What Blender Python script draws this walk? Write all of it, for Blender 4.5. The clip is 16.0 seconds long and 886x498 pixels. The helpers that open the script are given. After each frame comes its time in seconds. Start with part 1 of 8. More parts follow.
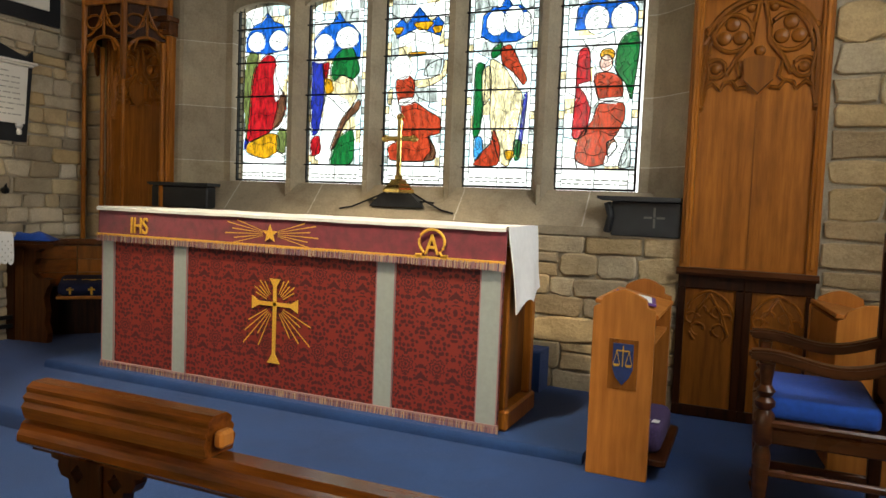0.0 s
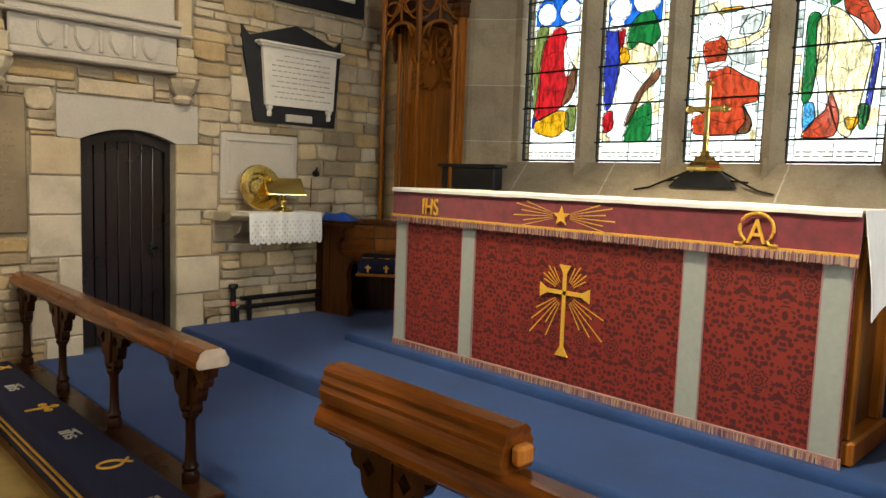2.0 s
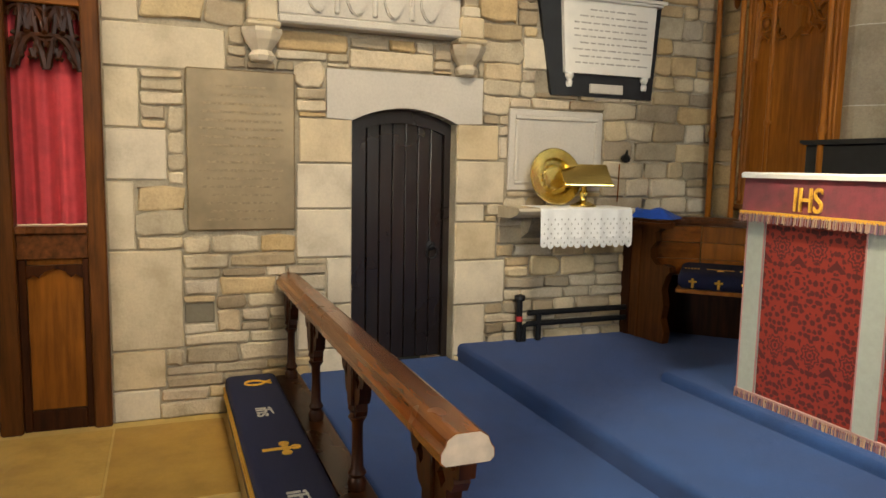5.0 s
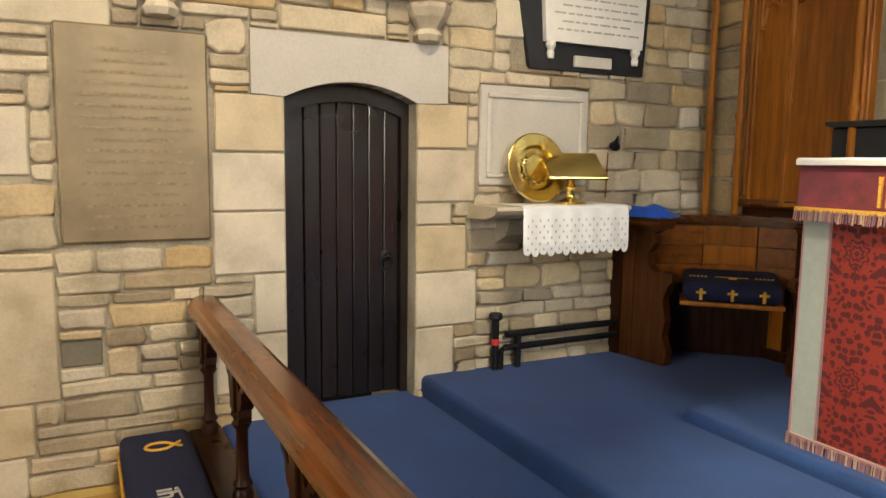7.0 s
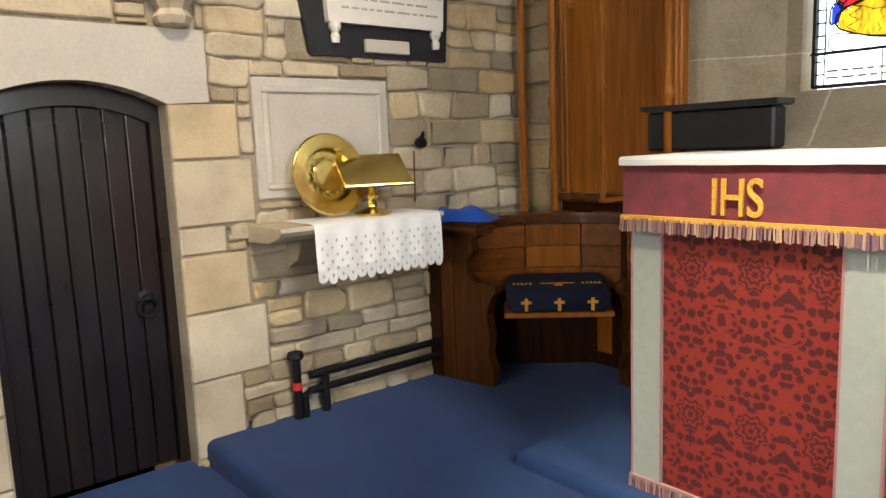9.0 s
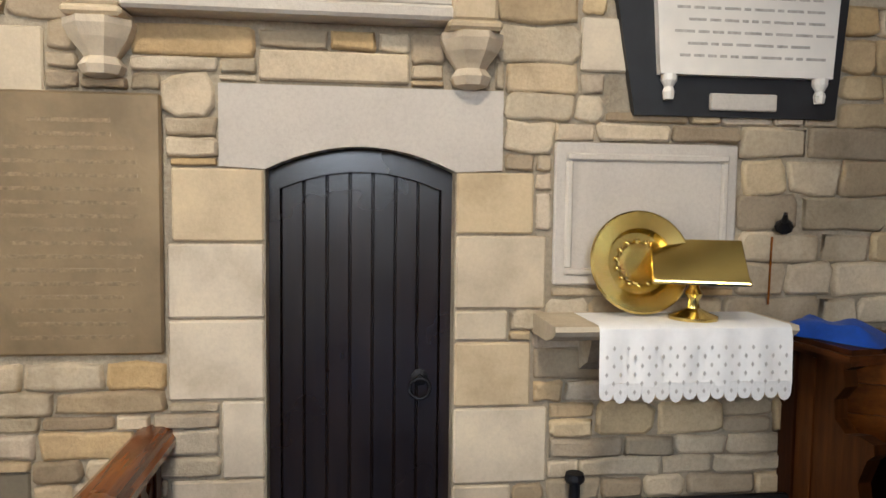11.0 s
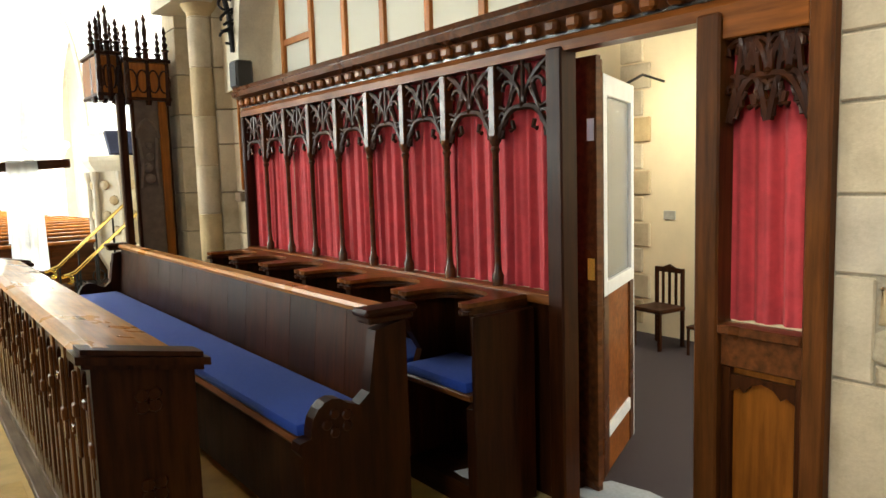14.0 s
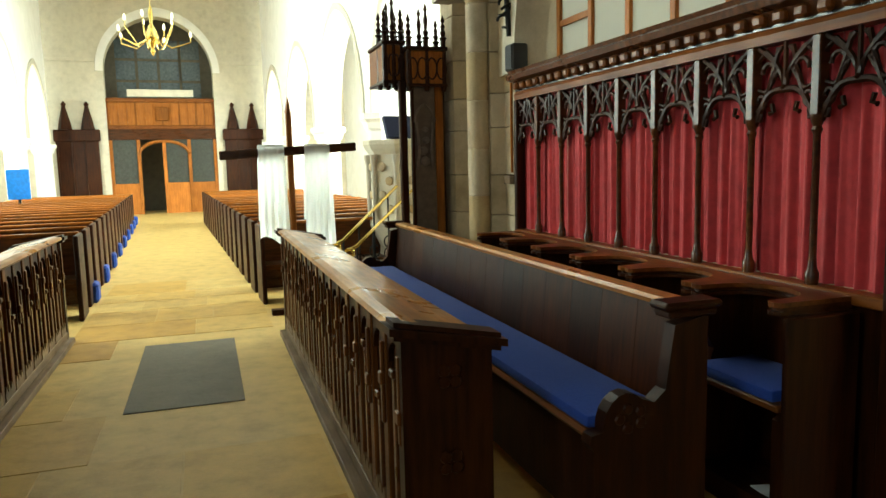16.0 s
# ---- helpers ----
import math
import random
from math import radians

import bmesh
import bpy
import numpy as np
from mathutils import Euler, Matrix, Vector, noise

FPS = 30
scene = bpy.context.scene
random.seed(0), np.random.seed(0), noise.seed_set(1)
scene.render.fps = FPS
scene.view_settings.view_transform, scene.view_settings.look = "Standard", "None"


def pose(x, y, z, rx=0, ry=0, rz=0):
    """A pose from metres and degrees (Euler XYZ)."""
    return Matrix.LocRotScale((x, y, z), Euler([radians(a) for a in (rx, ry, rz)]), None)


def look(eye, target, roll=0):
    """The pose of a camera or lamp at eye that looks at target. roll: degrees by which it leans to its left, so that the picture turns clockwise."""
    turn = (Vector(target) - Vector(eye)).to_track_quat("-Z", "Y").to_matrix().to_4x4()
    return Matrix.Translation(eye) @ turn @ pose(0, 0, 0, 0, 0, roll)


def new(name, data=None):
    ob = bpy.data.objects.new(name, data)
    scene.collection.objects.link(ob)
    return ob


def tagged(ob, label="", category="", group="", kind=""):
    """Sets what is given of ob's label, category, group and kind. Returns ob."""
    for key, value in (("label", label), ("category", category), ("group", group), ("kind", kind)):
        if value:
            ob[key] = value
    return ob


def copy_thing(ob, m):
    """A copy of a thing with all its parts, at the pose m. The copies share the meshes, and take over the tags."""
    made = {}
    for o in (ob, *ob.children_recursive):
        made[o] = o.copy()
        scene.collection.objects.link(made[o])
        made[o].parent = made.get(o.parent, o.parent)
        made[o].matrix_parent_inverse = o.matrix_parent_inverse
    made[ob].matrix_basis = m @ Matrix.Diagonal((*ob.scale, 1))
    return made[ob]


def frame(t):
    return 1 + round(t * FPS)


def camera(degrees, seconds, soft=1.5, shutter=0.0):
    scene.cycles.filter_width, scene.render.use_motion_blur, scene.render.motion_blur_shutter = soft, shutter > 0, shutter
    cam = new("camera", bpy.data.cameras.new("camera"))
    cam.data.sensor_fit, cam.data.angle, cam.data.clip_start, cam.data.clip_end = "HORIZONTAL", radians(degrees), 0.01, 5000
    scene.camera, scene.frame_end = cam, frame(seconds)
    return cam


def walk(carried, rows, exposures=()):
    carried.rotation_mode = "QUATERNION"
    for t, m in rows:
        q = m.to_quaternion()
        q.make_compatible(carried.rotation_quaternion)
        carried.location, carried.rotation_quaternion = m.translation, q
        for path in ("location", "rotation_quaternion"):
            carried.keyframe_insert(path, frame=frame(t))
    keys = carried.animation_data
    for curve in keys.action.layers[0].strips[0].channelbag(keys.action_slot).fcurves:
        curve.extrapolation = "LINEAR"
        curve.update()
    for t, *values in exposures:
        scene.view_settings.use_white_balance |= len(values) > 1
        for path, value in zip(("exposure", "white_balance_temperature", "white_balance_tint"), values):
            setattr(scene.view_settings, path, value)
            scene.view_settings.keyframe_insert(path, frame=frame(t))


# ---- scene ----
cam = camera(63.6, 16.0)
PATH = [
    (0, (-0.767, 0.238, 1.386), (-1.563, 2.068, 1.263), 2.3),
    (0.5, (-0.828, 0.208, 1.38), (-1.69, 2.008, 1.259), 1.2),
    (1, (-0.914, 0.219, 1.376), (-1.967, 1.912, 1.215), 1.5),
    (1.5, (-0.983, 0.331, 1.365), (-2.248, 1.867, 1.168), 1.1),
    (2, (-1.043, 0.474, 1.358), (-2.456, 1.876, 1.163), 2.0),
    (2.5, (-1.125, 0.566, 1.344), (-2.675, 1.81, 1.117), 1.9),
    (3, (-1.306, 0.649, 1.326), (-2.931, 1.794, 1.101), 1.8),
    (3.5, (-1.475, 0.737, 1.319), (-3.148, 1.815, 1.114), 0.6),
    (4, (-1.631, 0.839, 1.318), (-3.389, 1.765, 1.09), 0.9),
    (4.2, (-1.711, 0.899, 1.305), (-3.525, 1.712, 1.088), 1.8),
    (6.3, (-2.521, 1.143, 1.296), (-4.381, 1.839, 1.061), 0.9),
    (6.5, (-2.605, 1.157, 1.298), (-4.449, 1.897, 1.072), 1.5),
    (7, (-2.817, 1.234, 1.262), (-4.588, 2.134, 1.026), 0.7),
    (7.5, (-2.988, 1.305, 1.283), (-4.548, 2.529, 1.02), -1.9),
    (8, (-3.053, 1.43, 1.288), (-4.495, 2.782, 0.982), -2.8),
    (8.2, (-3.087, 1.453, 1.288), (-4.47, 2.864, 0.976), -2.3),
    (9.25, (-3.225, 1.77, 1.385), (-4.79, 2.96, 1.105), -2.1),
    (10.3, (-3.361, 2.055, 1.478), (-5.143, 2.925, 1.219), -1.9),
    (10.5, (-3.401, 2.122, 1.466), (-5.245, 2.863, 1.242), -1.9),
    (11, (-3.493, 2.289, 1.44), (-5.474, 2.525, 1.304), 0.7),
    (11.5, (-3.551, 2.117, 1.573), (-5.537, 2.017, 1.352), -0.2),
    (12, (-3.521, 2.133, 1.569), (-5.44, 1.609, 1.361), -1.0),
    (12.5, (-3.483, 1.992, 1.53), (-5.298, 1.169, 1.363), -1.3),
    (13, (-3.505, 1.989, 1.583), (-5.101, 0.801, 1.382), -2.3),
    (13.5, (-3.46, 1.907, 1.581), (-4.855, 0.49, 1.37), -2.2),
    (14, (-3.426, 1.84, 1.555), (-4.631, 0.258, 1.343), -1.7),
    (14.5, (-3.376, 1.793, 1.549), (-4.447, 0.118, 1.334), -1.2),
    (15, (-3.332, 1.735, 1.559), (-4.28, -0.012, 1.343), -1.8),
    (15.5, (-3.286, 1.674, 1.554), (-4.106, -0.137, 1.335), -2.0),
    (16, (-3.273, 1.64, 1.555), (-3.893, -0.247, 1.317), -1.4),
]
walk(cam, [(t, look(e, g, r)) for t, e, g, r in PATH], exposures=[(0, -0.42, 6750, 6), (1.5, -0.42, 6800, 5), (2.5, -0.08, 7000, 6), (4, 0.14, 6900, 5), (7, 0.42, 6700, 6), (8.2, 0.48, 6500, 7), (10.5, 0.44, 6000, 9), (11.3, 0.18, 5900, 10), (12, 0.06, 5700, 10), (13, 0.16, 5800, 8), (14, 0.28, 6050, 0), (15, -0.12, 6000, -10), (16, -0.48, 6000, -14)])

import collections
import functools

# ---- world and large lights ----
world = bpy.data.worlds.new("sky")
scene.world = world
world.use_nodes = True
wn = world.node_tree
sky = wn.nodes.new("ShaderNodeTexSky")
sky.sky_type, sky.sun_disc = "NISHITA", False
sky.sun_elevation, sky.sun_rotation = radians(38), radians(200)
wn.links.new(sky.outputs[0], wn.nodes["Background"].inputs[0])
wn.nodes["Background"].inputs[1].default_value = 0.12


def area(name, m, w, h, power, colour):
    d = bpy.data.lights.new(name, "AREA")
    d.shape, d.size, d.size_y, d.energy, d.color = "RECTANGLE", w, h, power, colour
    ob = new(name, d)
    ob.matrix_world = m
    return ob


# ---- materials ----
def mat(name):
    m = bpy.data.materials.new(name)
    m.use_nodes = True
    nt = m.node_tree
    return m, nt, nt.nodes["Principled BSDF"]


def node(nt, kind, **sets):
    n = nt.nodes.new(kind)
    for k, v in sets.items():
        n.inputs[k.replace("_", " ")].default_value = v
    return n


def ramp(nt, fac, stops):
    r = nt.nodes.new("ShaderNodeValToRGB")
    el = r.color_ramp.elements
    while len(el) < len(stops):
        el.new(0.5)
    for e, (p, c) in zip(el, stops):
        e.position, e.color = p, (*c, 1)
    nt.links.new(fac, r.inputs[0])
    return r.outputs[0]


def mixc(nt, fac, a, b, kind="MIX"):
    m = nt.nodes.new("ShaderNodeMix")
    m.data_type, m.blend_type = "RGBA", kind
    for sock, v in ((m.inputs[0], fac), (m.inputs[6], a), (m.inputs[7], b)):
        if isinstance(v, (int, float)):
            sock.default_value = v
        elif isinstance(v, tuple):
            sock.default_value = (*v, 1)
        else:
            nt.links.new(v, sock)
    return m.outputs[2]


def coords(nt, scale=(1, 1, 1), world_space=True):
    m = nt.nodes.new("ShaderNodeMapping")
    m.inputs["Scale"].default_value = scale
    if world_space:
        g = nt.nodes.new("ShaderNodeNewGeometry")
        nt.links.new(g.outputs["Position"], m.inputs[0])
    else:
        g = nt.nodes.new("ShaderNodeTexCoord")
        nt.links.new(g.outputs["Object"], m.inputs[0])
    return m.outputs[0]


def noise_tex(nt, vec, scale, detail=4, rough=0.6):
    n = node(nt, "ShaderNodeTexNoise", Scale=scale, Detail=detail, Roughness=rough)
    nt.links.new(vec, n.inputs["Vector"])
    return n.outputs["Fac"]


def bump(nt, bs, height, strength, dist=0.01):
    b = node(nt, "ShaderNodeBump", Strength=strength, Distance=dist)
    nt.links.new(height, b.inputs["Height"])
    nt.links.new(b.outputs[0], bs.inputs["Normal"])


def stone_mat(name, tones, rough=0.85, spread=1.0, grain=1.0):
    m, nt, bs = mat(name)
    v = coords(nt)
    info = nt.nodes.new("ShaderNodeObjectInfo")
    geo = nt.nodes.new("ShaderNodeNewGeometry")
    add = nt.nodes.new("ShaderNodeMath")
    add.operation = "ADD"
    nt.links.new(info.outputs["Random"], add.inputs[0])
    nt.links.new(geo.outputs["Random Per Island"], add.inputs[1])
    fr = nt.nodes.new("ShaderNodeMath")
    fr.operation = "FRACT"
    nt.links.new(add.outputs[0], fr.inputs[0])
    base = ramp(nt, fr.outputs[0], [(i / max(1, len(tones) - 1), c) for i, c in enumerate(tones)])
    big = noise_tex(nt, v, 5.0, 5)
    mott = ramp(nt, big, [(0.3, (0.62, 0.58, 0.52)), (0.5, (0.92, 0.9, 0.88)), (0.72, (1.15, 1.12, 1.05))])
    c1 = mixc(nt, 0.75 * spread, base, mott, "MULTIPLY")
    fine = noise_tex(nt, v, 70.0, 4, 0.7)
    c2 = mixc(nt, 0.5 * grain, c1, ramp(nt, fine, [(0.35, (0.66, 0.63, 0.6)), (0.6, (1.06, 1.05, 1.03))]), "MULTIPLY")
    nt.links.new(c2, bs.inputs["Base Color"])
    bs.inputs["Roughness"].default_value = rough
    bs.inputs["Specular IOR Level"].default_value = 0.2
    mixh = nt.nodes.new("ShaderNodeMath")
    mixh.operation = "MULTIPLY_ADD"
    nt.links.new(fine, mixh.inputs[0])
    mixh.inputs[1].default_value = 0.35
    nt.links.new(noise_tex(nt, v, 18.0, 5), mixh.inputs[2])
    bump(nt, bs, mixh.outputs[0], 0.8 * grain, 0.016)
    return m


def wood_mat(name, dark, light, rough=0.35, axis=2, scale=1.0, coat=0.25):
    """Polished timber, grain running along the axis."""
    m, nt, bs = mat(name)
    st = [14.0 * scale] * 3
    st[axis] = 1.1 * scale
    info = nt.nodes.new("ShaderNodeObjectInfo")
    v = coords(nt, tuple(st))
    off = nt.nodes.new("ShaderNodeVectorMath")
    off.operation = "ADD"
    nt.links.new(v, off.inputs[0])
    sc = nt.nodes.new("ShaderNodeVectorMath")
    sc.operation = "SCALE"
    sc.inputs[0].default_value = (7.3, 3.1, 5.7)
    nt.links.new(info.outputs["Random"], sc.inputs["Scale"])
    nt.links.new(sc.outputs[0], off.inputs[1])
    g1 = noise_tex(nt, off.outputs[0], 2.2, 6, 0.65)
    base = ramp(nt, g1, [(0.28, dark), (0.5, tuple((a + b) / 2 for a, b in zip(dark, light))), (0.72, light)])
    g2 = noise_tex(nt, coords(nt), 2.3, 3)
    c = mixc(nt, 0.6, base, ramp(nt, g2, [(0.3, (0.65, 0.6, 0.58)), (0.7, (1.15, 1.12, 1.1))]), "MULTIPLY")
    c = mixc(nt, 1.0, c, ramp(nt, info.outputs["Random"], [(0.0, (0.7, 0.66, 0.62)), (1.0, (1.25, 1.2, 1.15))]), "MULTIPLY")
    nt.links.new(c, bs.inputs["Base Color"])
    rr = ramp(nt, g2, [(0.3, (rough + 0.12,) * 3), (0.7, (rough - 0.06,) * 3)])
    nt.links.new(rr, bs.inputs["Roughness"])
    bs.inputs["Coat Weight"].default_value = coat
    bs.inputs["Specular IOR Level"].default_value = 0.15
    bs.inputs["Coat Roughness"].default_value = 0.2
    bump(nt, bs, g1, 0.12, 0.004)
    return m


def plain_mat(name, colour, rough=0.5, metal=0.0, var=0.25, scale=12.0, bumps=0.1, sheen=0.0):
    m, nt, bs = mat(name)
    v = coords(nt)
    n = noise_tex(nt, v, scale, 5)
    lo, hi = tuple(c * (1 - var) for c in colour), tuple(min(1, c * (1 + var)) for c in colour)
    nt.links.new(ramp(nt, n, [(0.3, lo), (0.7, hi)]), bs.inputs["Base Color"])
    bs.inputs["Roughness"].default_value, bs.inputs["Metallic"].default_value = rough, metal
    if sheen:
        bs.inputs["Sheen Weight"].default_value = sheen
    if bumps:
        bump(nt, bs, noise_tex(nt, v, scale * 9, 3), bumps, 0.004)
    return m


RUBBLE = stone_mat("rubble stone", [(0.34, 0.28, 0.19), (0.52, 0.45, 0.33), (0.60, 0.53, 0.41), (0.50, 0.36, 0.18), (0.56, 0.48, 0.37), (0.32, 0.26, 0.18), (0.54, 0.46, 0.33), (0.56, 0.44, 0.26), (0.30, 0.235, 0.155), (0.60, 0.51, 0.37), (0.56, 0.48, 0.35)], grain=0.7)
RUBBLE_E = stone_mat("east rubble stone", [(0.30, 0.22, 0.13), (0.46, 0.35, 0.20), (0.54, 0.40, 0.21), (0.34, 0.27, 0.18), (0.48, 0.40, 0.27), (0.40, 0.29, 0.15)])
DRESSED = stone_mat("dressed stone", [(0.54, 0.46, 0.33), (0.62, 0.55, 0.43), (0.56, 0.43, 0.24), (0.58, 0.51, 0.40), (0.50, 0.40, 0.25)], spread=0.85, grain=0.35)
LINTEL = stone_mat("grey dressed stone", [(0.52, 0.48, 0.42), (0.56, 0.52, 0.45)], spread=0.35, grain=0.4)
LIMEJOINT = stone_mat("pale lime joint", [(0.62, 0.57, 0.48), (0.55, 0.50, 0.41)], spread=0.9)
MORTAR = stone_mat("lime mortar", [(0.36, 0.31, 0.23), (0.42, 0.37, 0.28)], spread=0.9)
WINSTONE = stone_mat("window stone", [(0.30, 0.25, 0.18), (0.38, 0.32, 0.23), (0.34, 0.27, 0.17)], spread=0.9, grain=0.7)
FLAG = stone_mat("floor flagstone", [(0.60, 0.37, 0.09), (0.66, 0.45, 0.14), (0.54, 0.32, 0.07), (0.68, 0.49, 0.18), (0.50, 0.30, 0.07)], rough=0.5, spread=0.8, grain=0.25)
LEDGER = stone_mat("dark ledger stone", [(0.17, 0.15, 0.11), (0.19, 0.165, 0.12)], rough=0.6, spread=0.7, grain=0.4)
NAVESTONE = stone_mat("pale nave stone", [(0.60, 0.56, 0.46), (0.64, 0.60, 0.50)], spread=0.5, grain=0.5)
WHITEWALL = plain_mat("limewashed plaster", (0.80, 0.79, 0.76), 0.9, var=0.06, scale=3)
CREAM = plain_mat("cream plaster", (0.78, 0.66, 0.46), 0.9, var=0.06, scale=3)
DARKOAK = wood_mat("dark oak", (0.010, 0.0028, 0.0008), (0.058, 0.0165, 0.0035), coat=0.02, rough=0.38)
DARKOAK_Y = wood_mat("dark oak long", (0.012, 0.0035, 0.001), (0.072, 0.021, 0.0045), axis=1, coat=0.06)
DARKOAK_X = wood_mat("dark oak rail", (0.03, 0.011, 0.004), (0.13, 0.045, 0.014), axis=0, rough=0.28)
RAILOAK = wood_mat("warm rail oak", (0.065, 0.016, 0.0025), (0.33, 0.10, 0.013), axis=0, rough=0.22, coat=0.6)
MIDOAK = wood_mat("mid oak", (0.16, 0.052, 0.006), (0.36, 0.132, 0.018), coat=0.10)
MIDOAK_Y = wood_mat("mid oak long", (0.10, 0.031, 0.006), (0.27, 0.095, 0.019), axis=1, coat=0.15)
SKIRT = wood_mat("pale scuffed oak", (0.13, 0.085, 0.045), (0.27, 0.19, 0.11), axis=1, rough=0.45, coat=0.05)
WORNOAK = wood_mat("worn polished oak", (0.22, 0.09, 0.02), (0.56, 0.27, 0.075), axis=1, rough=0.28, coat=0.35)
PALEOAK = wood_mat("honey oak", (0.32, 0.115, 0.02), (0.52, 0.205, 0.042), rough=0.4, coat=0.1)
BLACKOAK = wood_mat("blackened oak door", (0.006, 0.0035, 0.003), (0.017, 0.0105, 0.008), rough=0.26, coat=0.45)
POSTOAK = wood_mat("brown oak post", (0.045, 0.016, 0.004), (0.16, 0.058, 0.014), coat=0.1)
BLACKOAK.node_tree.nodes["Principled BSDF"].inputs["Specular IOR Level"].default_value = 0.5
GOLD = plain_mat("polished brass", (0.74, 0.57, 0.19), 0.23, 1.0, 0.15, 8, 0.03)
GILT = plain_mat("gold embroidery", (0.75, 0.42, 0.05), 0.5, 0.25, 0.3, 160, 0.5)
BRONZE = plain_mat("worn bronze plate", (0.25, 0.185, 0.105), 0.48, 0.45, 0.22, 5, 0.15)
IRON = plain_mat("black iron", (0.012, 0.012, 0.014), 0.5, 0.6, 0.3, 30, 0.2)
SLATE = plain_mat("black slate", (0.010, 0.011, 0.013), 0.5, 0, 0.4, 9, 0.1)
MARBLE = plain_mat("white marble", (0.74, 0.70, 0.62), 0.35, 0, 0.08, 6, 0.04)
INK = plain_mat("faded lettering", (0.22, 0.20, 0.17), 0.7, 0, 0.3, 40, 0)
NAVY = plain_mat("navy needlework", (0.008, 0.011, 0.045), 0.95, 0, 0.3, 120, 0.6, 0.0)
BLUECLOTH = plain_mat("royal blue cloth", (0.008, 0.07, 0.42), 0.9, 0, 0.18, 40, 0.3, 0.1)
BLUECUSH = plain_mat("blue seat cushion", (0.015, 0.055, 0.34), 0.9, 0, 0.15, 60, 0.3, 0.1)
WHITECLOTH = plain_mat("white linen", (0.82, 0.81, 0.78), 0.85, 0, 0.04, 30, 0.15)
LACE = plain_mat("white lace", (0.80, 0.79, 0.76), 0.9, 0, 0.06, 90, 0.5)
GREYBAND = plain_mat("grey green silk band", (0.29, 0.32, 0.295), 0.55, 0, 0.06, 40, 0.2)
CURTAIN = plain_mat("red curtain", (0.46, 0.036, 0.046), 0.8, 0, 0.2, 14, 0.15, 0.1)
SUPER = plain_mat("crimson velvet", (0.14, 0.008, 0.018), 0.7, 0, 0.35, 18, 0.2, 0.5)
FRINGE = plain_mat("faded fringe", (0.42, 0.22, 0.20), 0.85, 0, 0.45, 140, 0.5)
ftree = FRINGE.node_tree
fgeo = ftree.nodes.new("ShaderNodeNewGeometry")
ftone = ramp(ftree, fgeo.outputs["Random Per Island"], [(0.0, (0.13, 0.065, 0.12)), (0.3, (0.34, 0.17, 0.17)), (0.55, (0.50, 0.33, 0.22)), (0.8, (0.24, 0.11, 0.17)), (1.0, (0.56, 0.40, 0.27))])
ftree.links.new(ftone, ftree.nodes["Principled BSDF"].inputs["Base Color"])
LEAD = plain_mat("lead came", (0.012, 0.012, 0.012), 0.7, 0.3, 0.2, 30, 0)
BLACKGLOSS = plain_mat("black plastic", (0.015, 0.015, 0.016), 0.4, 0, 0.2, 30, 0)


def carpet_mat():
    m, nt, bs = mat("blue carpet")
    v = coords(nt)
    f = noise_tex(nt, v, 330, 3, 0.7)
    b = noise_tex(nt, v, 3.0, 4)
    base = ramp(nt, f, [(0.3, (0.004, 0.022, 0.085)), (0.7, (0.011, 0.052, 0.175))])
    c = mixc(nt, 0.8, base, ramp(nt, b, [(0.3, (0.66, 0.66, 0.70)), (0.5, (0.95, 0.95, 0.97)), (0.7, (1.25, 1.25, 1.25))]), "MULTIPLY")
    nt.links.new(c, bs.inputs["Base Color"])
    bs.inputs["Roughness"].default_value = 0.95
    bs.inputs["Sheen Weight"].default_value = 0.2
    bs.inputs["Sheen Roughness"].default_value = 0.35
    bs.inputs["Sheen Tint"].default_value = (0.50, 0.56, 1, 1)
    bump(nt, bs, f, 0.6, 0.004)
    return m


